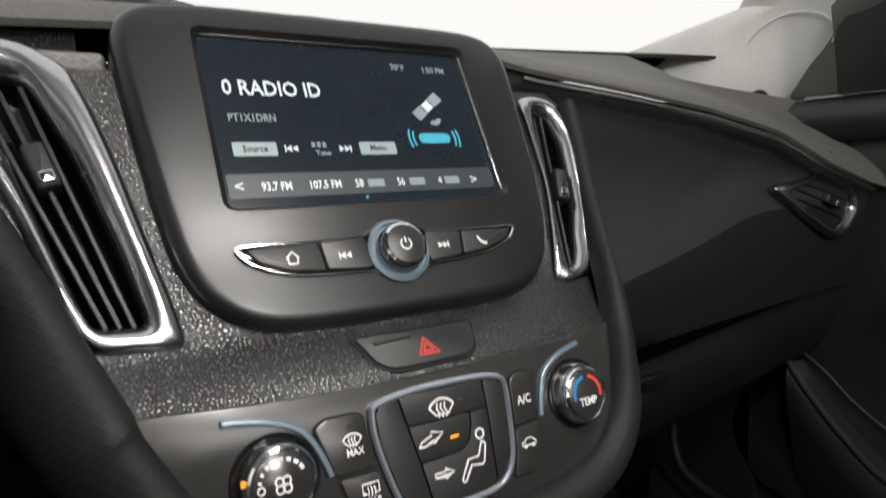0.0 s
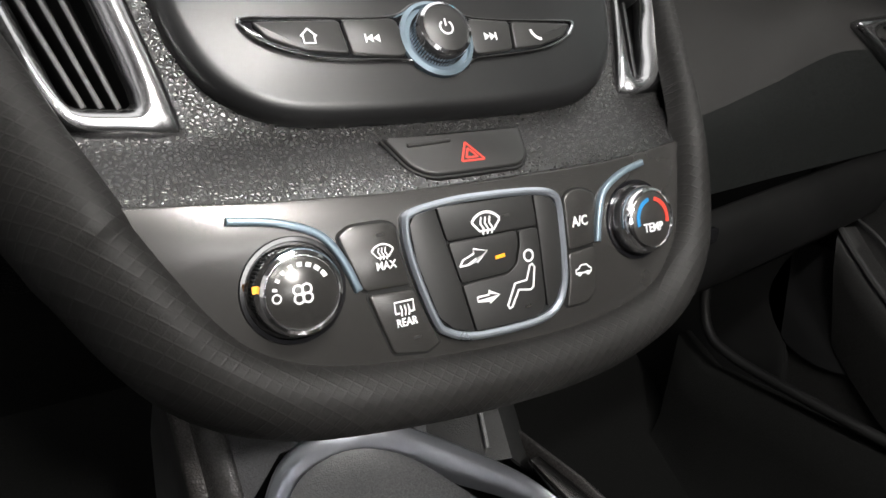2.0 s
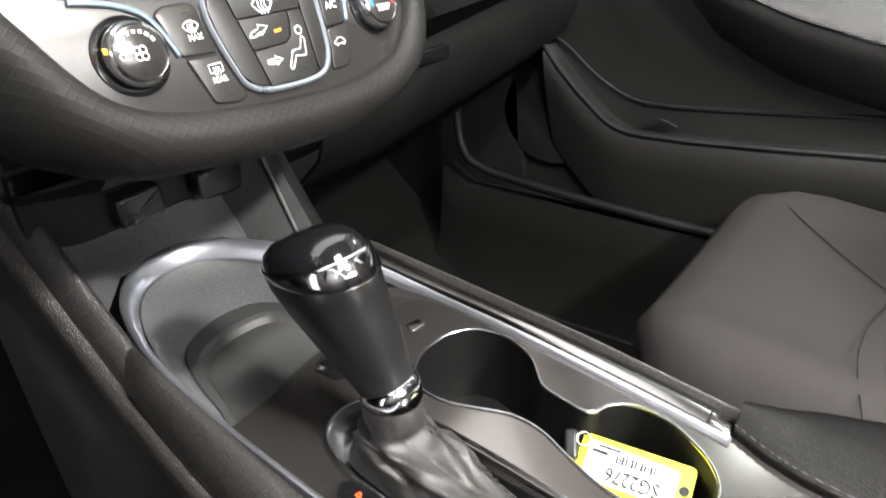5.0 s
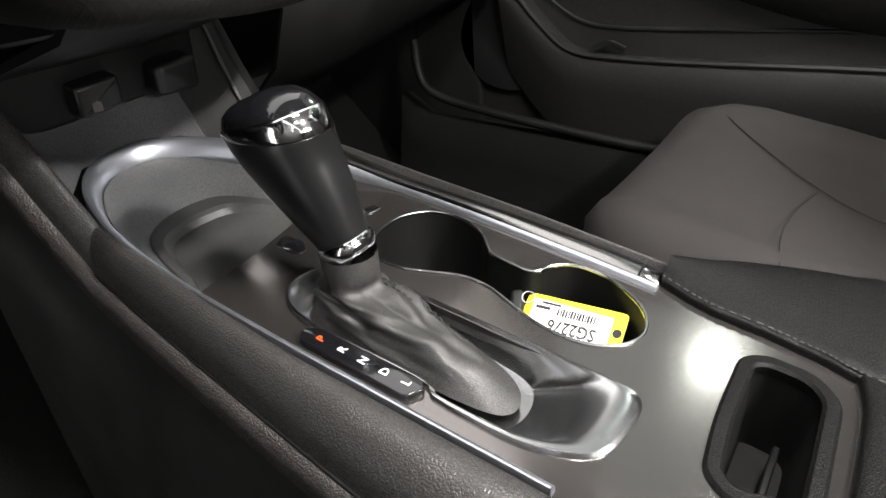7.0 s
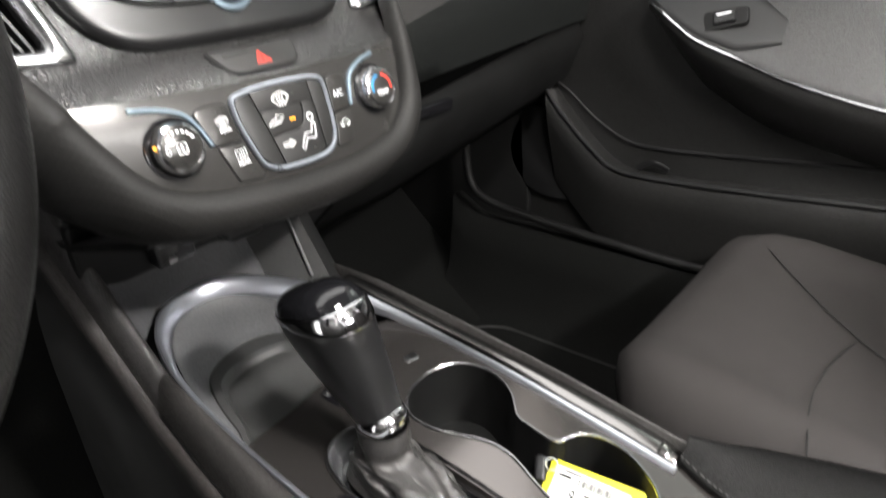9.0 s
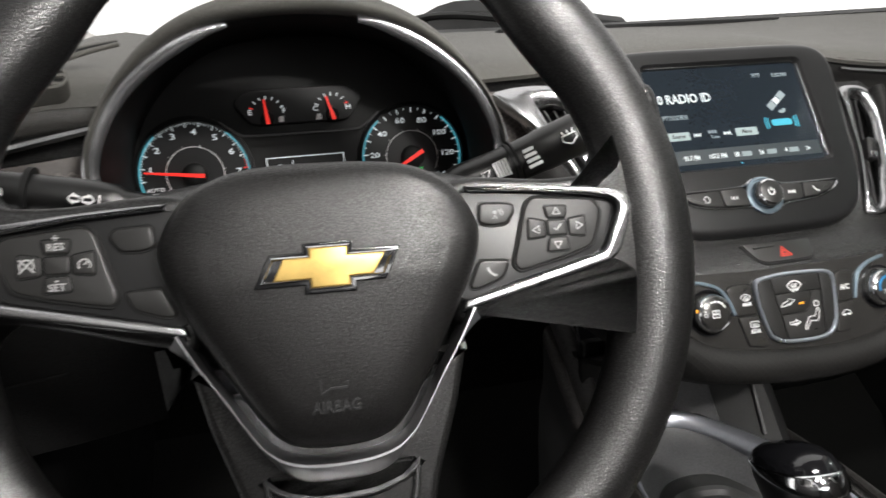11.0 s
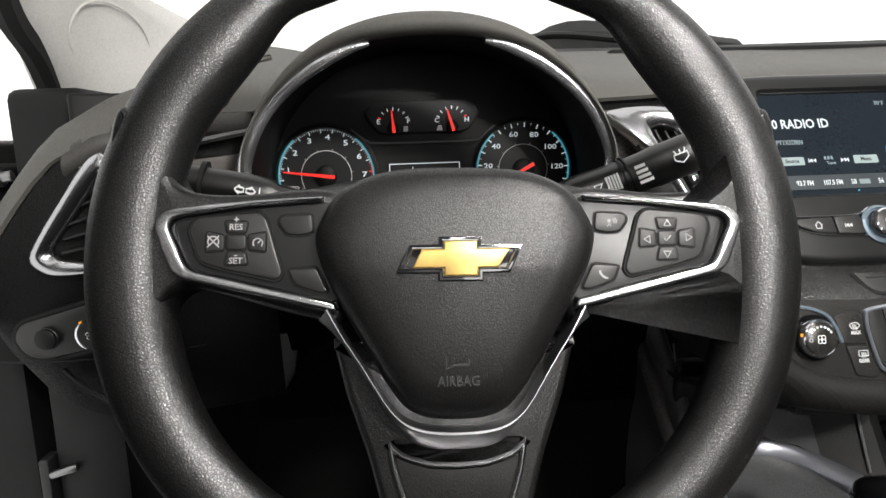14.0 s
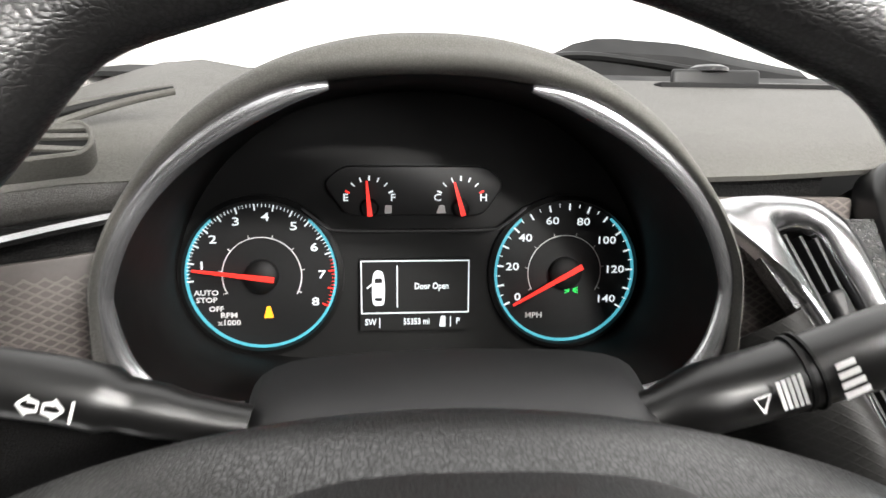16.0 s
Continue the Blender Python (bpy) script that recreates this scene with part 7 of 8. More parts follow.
    # tall slanting side panel between tray and footwell on the right
    rows = [[(0.058, 0.506, 0.553), (0.057, 0.537, 0.612), (0.055, 0.557, 0.70)], [(0.090, 0.458, 0.548), (0.099, 0.520, 0.622), (0.105, 0.555, 0.70)], [(0.101, 0.452, 0.550), (0.111, 0.518, 0.626), (0.117, 0.554, 0.705)], [(0.128, 0.46, 0.52), (0.145, 0.54, 0.60), (0.150, 0.60, 0.70)], [(0.14, 0.48, 0.2), (0.15, 0.60, 0.2), (0.155, 0.72, 0.2)]]
    part("tunnel_panel", moved(sheet(rows, thick=0.003), KONS.inverted()), M_tunnel, c, "dark tunnel side panel", 60)
    part("tunnel_edge", moved(tube(curve([(0.088, 0.465, 0.556), (0.100, 0.515, 0.625), (0.107, 0.555, 0.70)], 5, False), 0.0016, 6), KONS.inverted()), M_tray, c, "worn grey edge")
    return c


def bevel_plate(o, h):
    """A metal frame that dips towards its opening."""
    bm = bmesh.new()
    c = sum((Vector(q) for q in h), Vector((0, 0))) / len(h)

    def at(q):
        d = Vector(q) - c
        best = 0.0
        for i in range(len(h)):
            a, b = Vector(h[i - 1]), Vector(h[i])
            e = b - a
            den = d.x * e.y - d.y * e.x
            if abs(den) < 1e-14:
                continue
            t = ((a.x - c.x) * e.y - (a.y - c.y) * e.x) / den
            s = ((a.x - c.x) * d.y - (a.y - c.y) * d.x) / den
            if t > 0 and -1e-6 <= s <= 1 + 1e-6:
                best = max(best, t)
        return c + d * best

    inner = [at(q) for q in o]
    loops = []
    for f, z in ((0.0, -0.004), (0.0, 0.001), (0.04, 0.0030), (0.16, 0.0034), (0.30, 0.0020), (0.55, -0.006), (0.8, -0.014), (1.0, -0.020)):
        loops.append([(a[0] + (b.x - a[0]) * f, a[1] + (b.y - a[1]) * f, z) for a, b in zip(o, inner)])
    rings(bm, loops, False, False)
    return bm


console()


def gear_lever():
    g = thing("gear_lever", "gear lever with a black and chrome knob in a leather boot", "gear lever")
    a, b = Vector((-0.022, 0.250, 0.553)), Vector((-0.024, 0.296, 0.644))
    ax = (b - a).normalized()
    sx = Vector((1, 0, 0)) - ax * ax.x
    sx.normalize()
    sy = ax.cross(sx)

    def ring(t, hx, hy, shift=0.0, e=2.4, tip=0.0):
        out = []
        for k in range(36):
            an = 2 * math.pi * k / 36
            c, s = math.cos(an), math.sin(an)
            x = hx * math.copysign(abs(c) ** (2 / e), c)
            y = hy * math.copysign(abs(s) ** (2 / e), s)
            out.append(a.lerp(b, t) + sx * x + sy * (y + shift) + ax * (tip * y))
        return out

    bm = bmesh.new()
    rings(bm, [ring(0.0, 0.0155, 0.017), ring(0.12, 0.0170, 0.020), ring(0.3, 0.0205, 0.025, 0.001), ring(0.5, 0.0232, 0.030, 0.003), ring(0.68, 0.0258, 0.0345, 0.004), ring(0.78, 0.0270, 0.0368, 0.005, tip=0.25), ring(0.83, 0.0268, 0.0368, 0.005, tip=0.40)])
    part("grip", bm, M_bezel, g, "satin black grip", 60)
    bm = bmesh.new()
    rings(bm, [ring(0.825, 0.0268, 0.0368, 0.005, tip=0.40), ring(0.84, 0.0274, 0.0376, 0.005, tip=0.40), ring(0.91, 0.0273, 0.0375, 0.005, tip=0.22), ring(0.925, 0.0262, 0.0362, 0.005, tip=0.2)])
    part("chrome_band", bm, M_chrome, g, "chrome band", 60)
    bm = bmesh.new()
    rings(bm, [ring(0.918, 0.0262, 0.0362, 0.005, tip=0.2), ring(0.95, 0.0252, 0.0350, 0.005, tip=0.2), ring(1.00, 0.0226, 0.0318, 0.005, tip=0.18), ring(1.045, 0.0172, 0.0250, 0.005, tip=0.15), ring(1.07, 0.0100, 0.0145, 0.005, tip=0.1), ring(1.078, 0.0030, 0.0045, 0.005, tip=0.1)])
    part("cap", bm, M_gloss, g, "gloss black cap", 60)
    bm = bmesh.new()
    rings(bm, [ring(-0.06, 0.0170, 0.0180), ring(-0.02, 0.0180, 0.0195), ring(0.03, 0.0178, 0.0195), ring(0.05, 0.0160, 0.0175)])
    part("collar", bm, M_chrome, g, "chrome collar", 60)
    # pleated leather boot down to the gate
    base = [(-0.043, 0.276), (-0.030, 0.286), (-0.016, 0.285), (-0.004, 0.274), (0.001, 0.250), (0.002, 0.21), (-0.003, 0.170), (-0.010, 0.140), (-0.022, 0.122), (-0.038, 0.118), (-0.047, 0.135), (-0.049, 0.19), (-0.047, 0.245)]
    bo = curve([(*q, 0) for q in base], 8)
    top = a + Vector((0, 0, -0.004))

    def skin(q, f, lift=0.0):
        """A point of the boot: a short sleeve under the collar, then creased leather spreading to the gate."""
        an = math.atan2((q[1] - 0.215) / 2.0, q[0] + 0.02)
        h = min(1.0, f / 0.74) ** 0.9
        bul = math.sin(math.pi * min(1.0, f / 0.80))
        tx, ty = top.x + 0.0185 * math.cos(an), top.y + 0.0200 * math.sin(an)
        x, y = q[0] + (tx - q[0]) * h, q[1] + (ty - q[1]) * h
        zb = 0.493 + 0.07 * (q[1] - 0.05) - 0.013
        z = zb + (top.z - 0.026 - zb) * (0.55 * h + 0.45 * h * h) + 0.026 * max(0.0, (f - 0.70) / 0.30) + 0.010 * bul
        neck = math.exp(-((f - 0.74) / 0.07) ** 2)
        fold = 0.0020 * math.sin(4 * an + 11 * f) * bul + 0.0012 * math.sin(9 * an - 17 * f) * bul - 0.0016 * bul * max(0.0, 1 - abs(math.sin(2.5 * an + 0.7 + 1.5 * f)) * 3) - 0.0030 * neck * (0.6 + 0.4 * math.sin(3 * an + 1)) + 0.0010 * math.sin(38 * f + 3 * an) * bul ** 2 + lift
        return Vector((x + fold * math.cos(an), y + fold * math.sin(an), z + fold * 0.8))

    bm = bmesh.new()
    rings(bm, [[skin(q, f) for q in bo] for f in np.linspace(0, 1, 30)], False, False)
    part("boot", bm, M_boot, g, "creased black leather boot", 80)
    # raised seam band with two rows of stitches down its right rear
    crest = [(0.0005, 0.195), (-0.002, 0.175), (-0.006, 0.152), (-0.017, 0.127)]
    fs = np.linspace(0.02, 0.98, 40)
    at = lambda k, f, lift: skin(crest[0], f, lift).lerp(skin(crest[3], f, lift), k)
    part("seam_band", sheet([[at(k, f, l) for f in fs] for k, l in ((0.22, -0.001), (0.28, 0.0014), (0.5, 0.0018), (0.72, 0.0014), (0.78, -0.001))]), M_boot, g, "raised leather seam", 70)
    for k in (0.36, 0.64):
        for j in range(19):
            f0 = 0.05 + j * 0.048
            part("stitch", tube([at(k, f0, 0.0020), at(k, f0 + 0.014, 0.0024), at(k, f0 + 0.028, 0.0020)], 0.0005, 5), M_black, g)


M_boot = mat("grey_black_boot_leather", (0.030, 0.0285, 0.0275), 0.34, grain=("leather", 0.0014, 0.55), specular=0.9)
gear_lever()


def key_tag():
    f = pose(0.068, 0.130, 0.474, -26, 0, 97) @ Matrix.Diagonal((1.2, 1.2, 1.2, 1))
    t = thing("key_tag", "yellow and white stock tag lying in the cup holder", "tag", f)
    part("card", prism(rounded(mm([(-30, -14), (32, -14), (32, 14), (-30, 14)]), 0.003), 0, 0.0009, 0.0003), M_yellow, t)
    part("label", prism(rounded(mm([(-22, -9), (27, -11), (27, 11), (-22, 11)]), 0.0015), 0.0009, 0.0012), M_white, t, "white paper label")
    words("stock_text", "SG2276", 0.0115, M_ink, t, 0.000, 0.0048, 0.0013, stretch=0.80)
    for k in range(14):
        flat("barcode_bar", mm([(-12 + k * 1.7, -7), (-11.2 + k * 1.7 + (k % 3) * 0.25, -7), (-11.2 + k * 1.7 + (k % 3) * 0.25, -2), (-12 + k * 1.7, -2)]), 0.0012, M_ink, t)
    flat("print_bar", mm([(10, -9.6), (22, -9.6), (22, -8.2), (10, -8.2)]), 0.0012, M_ink, t)
    flat("print_bar", mm([(16, -6.5), (25, -6.5), (25, -4.5), (16, -4.5)]), 0.0012, M_ink, t)
    part("hole", lathe([(0.0026, 0.0009), (0.0026, 0.0014)], 18, centre=(-0.026, 0)), M_ink, t)
    part("fob", moved(prism(rounded(mm([(-4, -9), (4, -9), (4, 9), (-4, 9)]), 0.003), 0, 0.006, 0.002), pose(0.037, -0.004, -0.002, 0, 0, 20)), M_bezel, t, "dark key end with chrome")
    part("key_ring", tube([(0.031 + 0.004 * math.cos(a), -0.009 + 0.004 * math.sin(a), 0.003) for a in np.linspace(0, 2 * math.pi, 20)], 0.0005, 6), M_chrome, t)


key_tag()


# ---- passenger seat ----
def seat():
    s = thing("passenger_seat", "grey cloth passenger seat with a bolstered cushion", "car seat")
    cx, hw = 0.445, 0.226
    rows = []
    for y, drop, grow in ((0.232, 0.115, 0.90), (0.236, 0.080, 0.94), (0.232, 0.048, 0.965), (0.215, 0.020, 0.985), (0.18, 0.005, 1.0), (0.12, 0.0, 1.0), (0.03, 0.0, 1.0), (-0.08, 0.004, 1.0), (-0.20, 0.010, 0.99), (-0.32, 0.02, 0.97)):
        row = []
        for u, z in ((-1.0, 0.26), (-1.0, 0.34), (-0.985, 0.385), (-0.94, 0.418), (-0.85, 0.440), (-0.74, 0.446), (-0.62, 0.438), (-0.5, 0.430), (-0.25, 0.428), (0, 0.428), (0.25, 0.428), (0.5, 0.430), (0.62, 0.438), (0.74, 0.446), (0.85, 0.440), (0.94, 0.418), (0.985, 0.385), (1.0, 0.34), (1.0, 0.26)):
            ro = 1 - 0.10 * max(0.0, abs(u) - 0.6) / 0.4 if y > 0.2 else 1.0
            yy = y - (0.055 * max(0.0, abs(u) - 0.55) ** 1.5 / 0.3 if y > 0.15 else 0)
            row.append((cx + u * hw * grow, yy, z - drop * min(1.0, (z - 0.20) / 0.2) + (0.15 * (yy - 0.02) if z > 0.3 else 0)))
        rows.append(row)
    bm = sheet([curve(r, 2, False) for r in rows])
    cu = part("cushion", bm, M_seat, s, "grey cloth cushion", 70)
    z0 = 0.4315
    tilt = lambda p: (p[0], p[1], p[2] + 0.15 * (p[1] - 0.02))
    seams = ([(0.232, 0.022, 0.4445), (0.30, 0.036, 0.4435), (0.36, 0.040, 0.4355), (0.41, 0.036, z0), (0.455, 0.026, z0)], [(0.425, -0.06, z0), (0.438, -0.010, z0), (0.475, 0.043, z0), (0.545, 0.115, 0.4315), (0.61, 0.180, 0.437)], [(0.425, -0.06, z0), (0.40, -0.14, 0.430), (0.39, -0.28, 0.415)])
    for p in seams:
        part("seam", tube(curve([tilt(q) for q in p], 8, False), 0.0008, 6), M_rubber, cu)
    part("base", box(cx - 0.20, cx + 0.20, -0.32, 0.17, 0.175, 0.30, 0.01), M_black, s)
    for u in (-0.17, 0.17):
        part("rail", box(cx + u - 0.02, cx + u + 0.02, -0.34, 0.24, 0.166, 0.19, 0.003), M_black, s)
    rows = []
    for z, y, w, th in ((0.40, -0.30, 0.215, 0.10), (0.55, -0.34, 0.235, 0.12), (0.75, -0.40, 0.240, 0.12), (0.95, -0.46, 0.215, 0.10), (1.02, -0.485, 0.15, 0.07)):
        rows.append(curve([(cx - w, y - th * 0.4, z), (cx - w * 0.9, y + th * 0.45, z), (cx - w * 0.6, y + th * 0.2, z), (cx, y + th * 0.1, z), (cx + w * 0.6, y + th * 0.2, z), (cx + w * 0.9, y + th * 0.45, z), (cx + w, y - th * 0.4, z), (cx, y - th * 0.8, z)], 4))
    bm = bmesh.new()
    rings(bm, rows)
    part("backrest", bm, M_seat, s, "grey cloth backrest", 70)
    part("headrest", moved(prism(rounded([(-0.12, -0.08), (0.12, -0.08), (0.11, 0.09), (-0.11, 0.09)], 0.05, 6), -0.05, 0.05, 0.03), Matrix.Translation((cx, -0.51, 1.14)) @ pose(0, 0, 0, 80, 0, 0)), M_seat, s)


seat()


# ---- passenger door ----
DOOR = Matrix(((0, 0, -1, 0.69), (-1, 0, 0, 0), (0, 1, 0, 0), (0, 0, 0, 1)))


def yz(points):
    """Door outlines given as distance forward and height, in millimetres."""
    return [(-y / 1000, z / 1000) for y, z in points]


def door():
    d = thing("passenger_door", "black inner door panel with a grey handle plate and armrest", "car door", DOOR)
    slab = smooth2(yz([(600, 900), (620, 800), (640, 600), (620, 440), (560, 270), (300, 250), (-300, 250), (-520, 280), (-520, 900), (0, 925), (300, 930), (520, 930)]), 5)
    part("panel", prism(slab, -0.07, 0.0, 0.012), M_door, d, "black grained door panel")
    # upper pad that bulges under the window
    rows = []
    for y in np.linspace(560, -500, 16):
        rows.append([(-y / 1000, z / 1000, w) for z, w in ((900, -0.002), (905, 0.016), (925, 0.026), (945, 0.022), (957, 0.0), (957, -0.05))])
    part("upper_pad", sheet(rows), M_dark, d, "black upper door pad", 60)
    part("window_line", tube([(-y / 1000, 0.958, 0.004) for y in np.linspace(545, -500, 10)], 0.003, 6), M_satin, d)
    # unseen pane leaning inwards to the roof, tinted to dim light from outside
    lean = lambda y, z: (-y / 1000, z, 0.010 + 0.105 * max(0.0, (z - 0.958) / 0.40) ** 1.15)
    pane = [[lean(y, 0.958 + (top - 0.958) * f) for f in (0.0, 0.25, 0.5, 0.75, 1.0)] for y, top in ((500, 1.06), (420, 1.13), (300, 1.24), (200, 1.33), (100, 1.37), (-100, 1.38), (-300, 1.38), (-440, 1.38))]
    part("window_pane", sheet(pane, thick=0.004), M_tint, d, "unseen window pane tinted to dim outside light")
    # dark plate at the mirror corner of the window
    part("mirror_corner", prism(rounded(yz([(585, 962), (330, 962), (400, 1075), (475, 1130)]), 0.012), -0.035, -0.022, 0.004), M_dash, d, "dark grey mirror corner plate")
    # grey handle plate
    pl = rounded(yz([(438, 893), (412, 822), (392, 802), (330, 798), (60, 770), (40, 835), (220, 862)]), [0.012, 0.012, 0.02, 0.02, 0.02, 0.02, 0.02], 4)
    plate = part("handle_plate", prism(pl, 0.0, 0.016, 0.006), M_plate, d, "silver-grey handle plate")
    part("lock_button", prism(rounded(yz([(386, 866), (366, 862), (362, 840), (382, 842)]), 0.003), 0.014, 0.019, 0.002), M_button, plate)
    part("handle_cup", prism(rounded(yz([(345, 868), (180, 850), (170, 800), (322, 812)]), 0.012), 0.0, 0.0168, 0.001), M_black, plate)
    part("handle", tube(curve([(-0.335, 0.822, 0.024), (-0.29, 0.822, 0.028), (-0.24, 0.828, 0.030), (-0.215, 0.838, 0.028), (-0.19, 0.845, 0.020)], 5, False), [0.006] * 10 + [0.009] * 11, 10, flat=1.0), M_chrome, plate, "chrome pull handle")
    # armrest: a top that slopes towards the seat, its front end rounded
    sec, edge = [], []
    for y, zt, zs, zb, w in ((386, 776, 764, 754, 0.004), (374, 784, 752, 735, 0.028), (350, 787, 746, 704, 0.050), (320, 787, 727, 668, 0.060), (290, 786, 709, 634, 0.065), (240, 783, 690, 604, 0.067), (190, 778, 670, 580, 0.068), (140, 772, 655, 566, 0.068), (80, 765, 640, 552, 0.068), (0, 755, 625, 542, 0.066), (-150, 745, 615, 536, 0.060), (-300, 745, 615, 536, 0.05)):
        top = lambda f, up=0.0: (zt + (zs - zt) * f + up, 0.006 + (w - 0.006) * f)
        prof = [(zt + 3, -0.004), (zt, 0.005), top(0.45, -2), top(0.85, 2), top(0.97, 1), (zs - 8, w), (zs - 0.3 * (zs - zb), w * 0.93), (zs - 0.7 * (zs - zb), w * 0.6), (zb + 3, w * 0.15), (zb, -0.004)]
        sec.append(curve([(-y / 1000, z / 1000, ww) for z, ww in prof], 4, False))
        edge.append((-y / 1000, (zs + 1) / 1000, w + 0.0005))
    part("armrest", sheet(sec), M_door, d, "black padded armrest", 70)
    part("armrest_strip", tube(curve(edge[1:10], 6, False), 0.0024, 8), M_chrome, d, "thin chrome armrest strip")
    lid = []
    for row, f0, f1 in zip(sec[1:7], (0.30, 0.08, 0.06, 0.10, 0.22, 0.46), (0.80, 0.93, 0.95, 0.95, 0.94, 0.70)):
        at = lambda f: row[4].lerp(row[16], f) + Vector((0, 0.0016, 0.0026))
        lid.append([at(f0) - Vector((0, 0.003, 0.006)), at(f0), at((f0 + f1) / 2), at(f1), at(f1) - Vector((0, 0.003, 0.006))])
    sw = part("switch_panel", sheet([curve(r, 3, False) for r in lid]), M_dark, d, "satin black switch panel", 50)
    slope = Matrix.Translation((-0.262, 0.733, 0.0455)) @ pose(0, 0, 0, -34, 0, 0) @ pose(0, 0, 0, 0, 0, 14)
    part("switch_surround", moved(prism(rounded([(-0.030, -0.014), (0.028, -0.012), (0.028, 0.012), (-0.026, 0.014)], 0.006), -0.002, 0.0045, 0.0015), slope), M_black, sw)
    part("window_switch", moved(prism(rounded([(-0.014, -0.008), (0.014, -0.008), (0.014, 0.008), (-0.014, 0.008)], 0.003), 0.003, 0.009, 0.003), slope), M_bezel, sw)
    part("switch_tip", moved(prism(rounded([(-0.010, 0.002), (0.010, 0.002), (0.010, 0.006), (-0.010, 0.006)], 0.0015), 0.008, 0.0105, 0.001), slope), M_chrome, sw)
    # map pocket along the foot
    up = curve([(*q, 0) for q in yz([(545, 628), (515, 610), (470, 572), (410, 540), (340, 534), (200, 540), (0, 548), (-300, 552)])], 5, False)
    lo = curve([(*q, 0) for q in yz([(540, 616), (510, 580), (465, 535), (415, 500), (340, 494), (200, 498), (0, 508), (-300, 512)])], 5, False)
    rows = [[(p.x, p.y, w0) for p in line] for line, w0 in ((up, 0.001),)]
    bm = sheet([[(p.x, p.y, 0.0) for p in lo], [(p.x, p.y + 0.004, 0.034) for p in lo], [(p.x, p.y - 0.010, 0.040) for p in lo], [(p.x, p.y - 0.05, 0.036) for p in lo], [(p.x, p.y - 0.16, 0.012) for p in lo]])
    part("map_pocket", bm, M_door, d, "black map pocket", 60)
    part("pocket_lip", tube([(p.x, p.y + 0.004, 0.037) for p in lo], 0.0042, 8), M_dark, d)
    part("pocket_edge", tube([(p.x, p.y, 0.001) for p in up], 0.003, 6), M_dark, d)
    part("pocket_shine", tube(curve([(-0.385, 0.502, 0.012), (-0.36, 0.513, 0.012), (-0.335, 0.505, 0.012)], 5, False), 0.005, 8, flat=0.5), M_bezel, d)
    sp = part("speaker_grille", prism(smooth2(yz([(600, 580), (640, 500), (600, 430), (520, 420), (500, 480), (540, 570)]), 4), 0.0, 0.010, 0.004), M_dark, d, "black speaker grille")
    return d


M_tint = tinted_glass("tinted_side_glass", (0.50, 0.53, 0.52))
M_plate = mat("silver_grey_plastic", (0.14, 0.14, 0.137), 0.38, metal=0.3)
door()


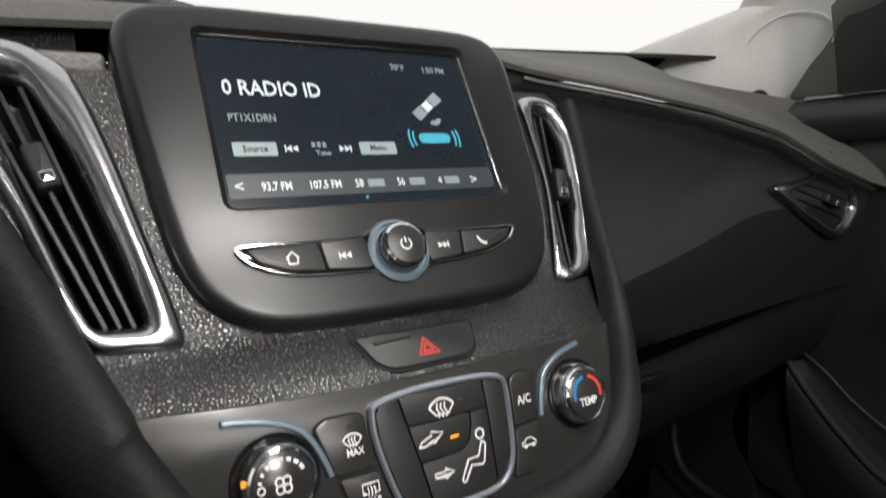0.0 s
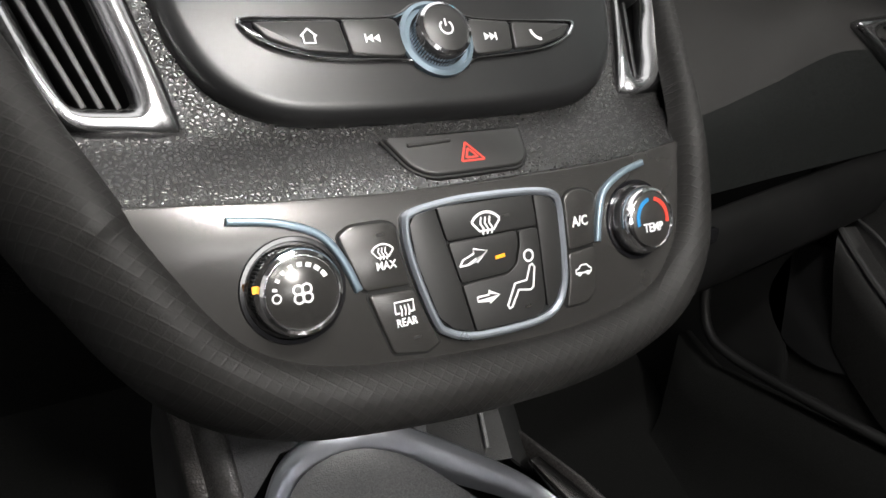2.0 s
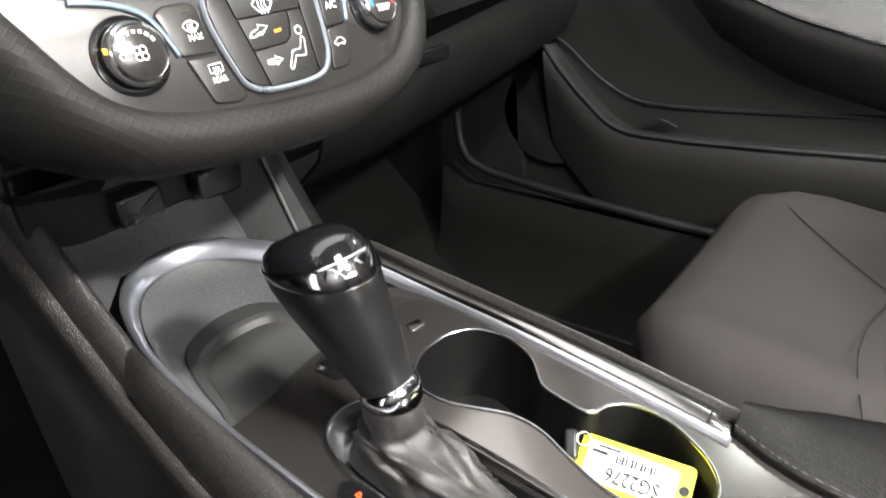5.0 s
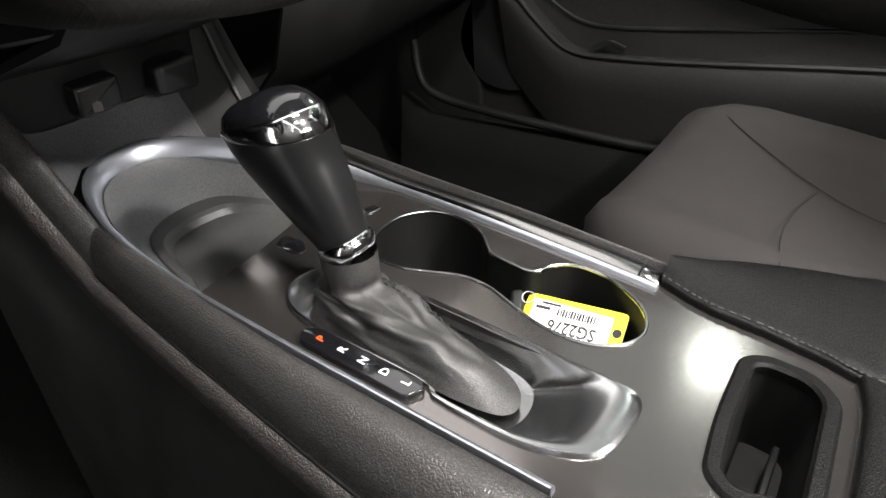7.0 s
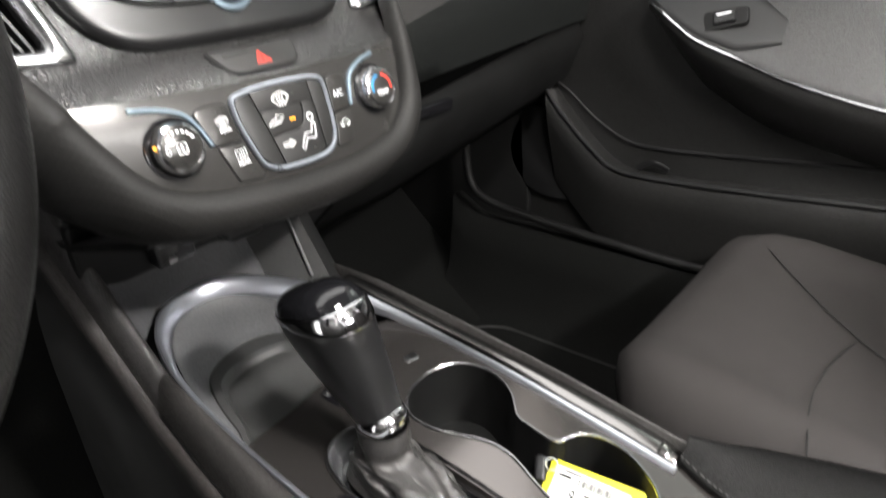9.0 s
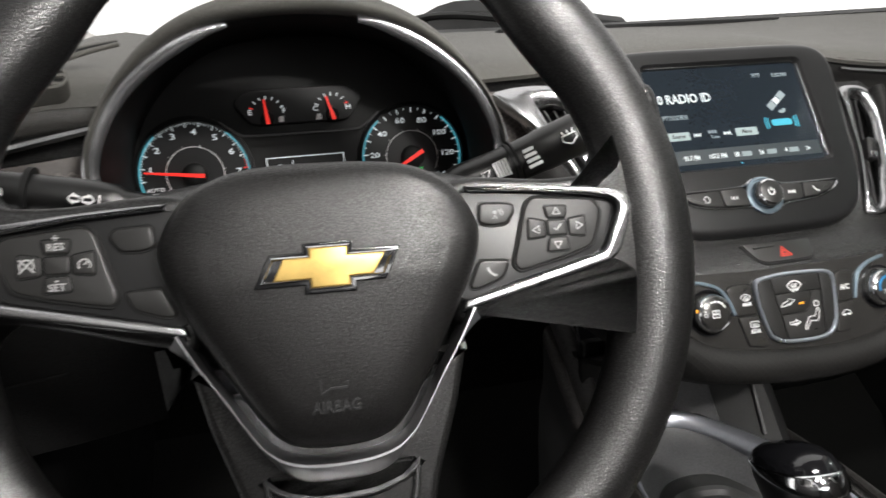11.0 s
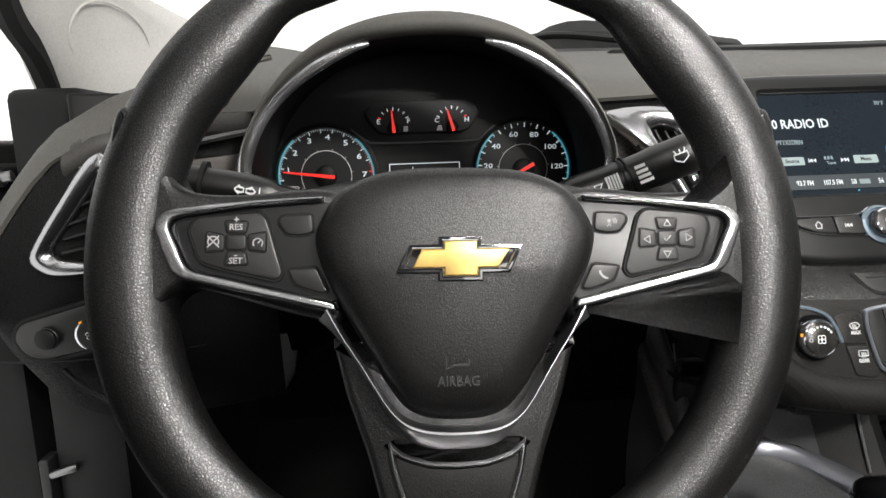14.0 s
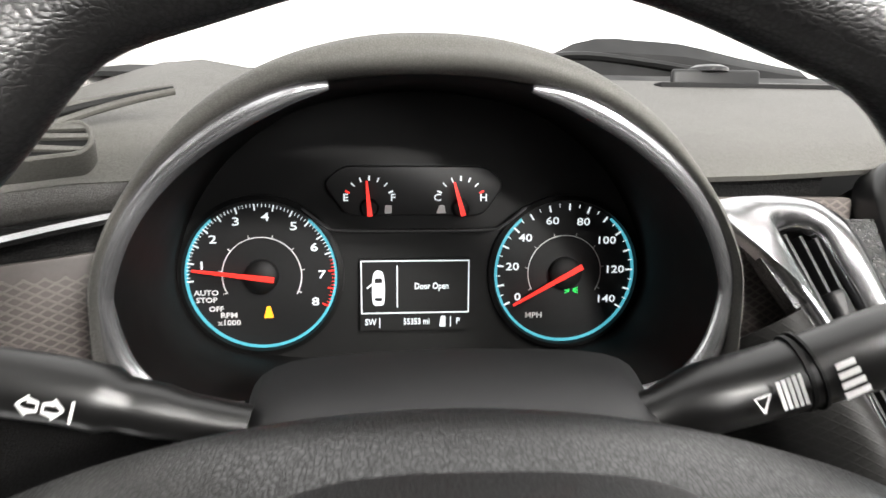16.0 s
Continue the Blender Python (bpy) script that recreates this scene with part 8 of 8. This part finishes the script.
# ---- footwell, mats, sills ----
def footwell():
    for sg in (1, -1):
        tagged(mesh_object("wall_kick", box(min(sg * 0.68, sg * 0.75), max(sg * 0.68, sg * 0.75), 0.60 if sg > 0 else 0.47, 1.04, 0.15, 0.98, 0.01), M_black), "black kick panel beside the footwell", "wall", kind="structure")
    line = curve([(0.655, 0.70, 0.60), (0.648, 0.715, 0.50), (0.640, 0.70, 0.43), (0.635, 0.65, 0.405), (0.635, 0.55, 0.392), (0.635, 0.40, 0.380), (0.635, 0.20, 0.372), (0.635, -0.4, 0.37)], 6, False)
    tagged(mesh_object("trim_door_seal", tube(line, 0.008, 10), M_black), "black rubber door seal along the sill", "trim", kind="structure")
    for sg in (1, -1):
        rows = [[(sg * x, y, z) for x, z in ((0.545, 0.170), (0.575, 0.182), (0.602, 0.225), (0.618, 0.300), (0.630, 0.362), (0.645, 0.368), (0.72, 0.345), (0.73, 0.16))] for y in (-1.7, -0.4, 0.2, 0.5, 0.64, 0.70)]
        rows.append([(p[0] + sg * 0.02, 0.76, p[2] + 0.03) for p in rows[-1]])
        tagged(mesh_object("trim_sill", sheet(rows), M_carpet, sharp=70), "black carpeted door sill", "trim", kind="structure")
    tagged(mesh_object("wall_firewall", box(-0.74, 0.74, 1.03, 1.07, 0.15, 1.04, 0.005), M_black), "black front bulkhead behind the dashboard", "wall", kind="structure")
    m = thing("floor_mat", "black carpet floor mat in the passenger footwell", "floor mat")
    o = rounded([(0.17, 0.18), (0.58, 0.18), (0.58, 0.60), (0.52, 0.66), (0.20, 0.66)], 0.04, 6)
    part("mat", prism(o, 0.171, 0.182, 0.004), M_carpet, m)
    part("binding", tube([(q[0], q[1], 0.181) for q in inset(o, 0.004)], 0.004, 6, True), M_rubber, m)
    # open driver's door: dark shell seen past the pillar
    d = thing("driver_door", "open black driver's door seen from the cabin", "car door")
    part("panel", box(-1.10, -0.765, 0.47, 0.66, 0.20, 0.915, 0.012), M_black, d)
    part("top_edge", box(-1.10, -0.775, 0.462, 0.60, 0.905, 0.936, 0.008), M_door, d)
    part("hinge", moved(box(-0.005, 0.005, -0.012, 0.012, 0.0, 0.065, 0.003), Matrix.Translation((-0.757, 0.474, 0.565))), M_dark, d, "steel door hinge")
    part("hinge_pin", moved(lathe([(0.004, 0), (0.004, 0.024), (0.003, 0.026)], 14), Matrix.Translation((-0.752, 0.466, 0.613)) @ pose(0, 0, 0, 0, 75, 0)), M_steel, d)
    part("striker_bolt", moved(lathe([(0.008, 0), (0.008, 0.004), (0.005, 0.005), (0.005, 0.013), (0.004, 0.014)], 16), Matrix.Translation((-0.762, 0.466, 0.901)) @ pose(0, 0, 0, 0, 80, 0)), M_steel, d)
    k = thing("kick_trim", "grey plastic trim below the dash end", "trim panel")
    part("plate", moved(prism(rounded(mm([(0, 0), (26, 0), (26, -85), (4, -80), (-2, -30)]), 0.005), 0, 0.004, 0.001), Matrix(((1, 0, 0, -0.715), (0, 0, -1, 0.52), (0, 1, 0, 0.665), (0, 0, 0, 1)))), M_plate, k)
    # pedals and the lower column in the dark driver's footwell
    p = thing("brake_pedal", "black rubber brake pedal on its arm", "pedal")
    part("arm", tube([(-0.40, 0.78, 0.62), (-0.40, 0.74, 0.42)], 0.009, 8), M_black, p)
    part("pad", moved(box(-0.045, 0.045, -0.03, 0.03, 0, 0.012, 0.005), Matrix.Translation((-0.40, 0.735, 0.40)) @ pose(0, 0, 0, 60, 0, 0)), M_rubber, p)


footwell()


def cabin_lamp(name, label, x, y, z, sx, sy):
    l = thing(name, label, "lamp", pose(x, y, z))
    part("bezel", frame_ring(rounded([(-sx, -sy), (sx, -sy), (sx, sy), (-sx, sy)], 0.012), 0.008, -0.012, 0.004, 0.002), M_pillar, l)
    part("diffuser", prism(rounded([(-sx + 0.008, -sy + 0.008), (sx - 0.008, -sy + 0.008), (sx - 0.008, sy - 0.008), (-sx + 0.008, sy - 0.008)], 0.008), 0.0, 0.002), G_lamp, l, "lit white diffuser")


cabin_lamp("dome_lamp", "lit dome lamp in the grey headliner", 0.10, -0.82, 1.424, 0.08, 0.05)
# body for the added fill over the driver, out of view
cabin_lamp("left_fill_lamp", "unseen fill lamp added in the grey headliner", -0.30, -0.60, 1.412, 0.085, 0.05)
for sx in (-0.07, 0.07):
    cabin_lamp("map_lamp", "small lit map lamp in the grey headliner", sx, -0.12, 1.418, 0.062, 0.042)
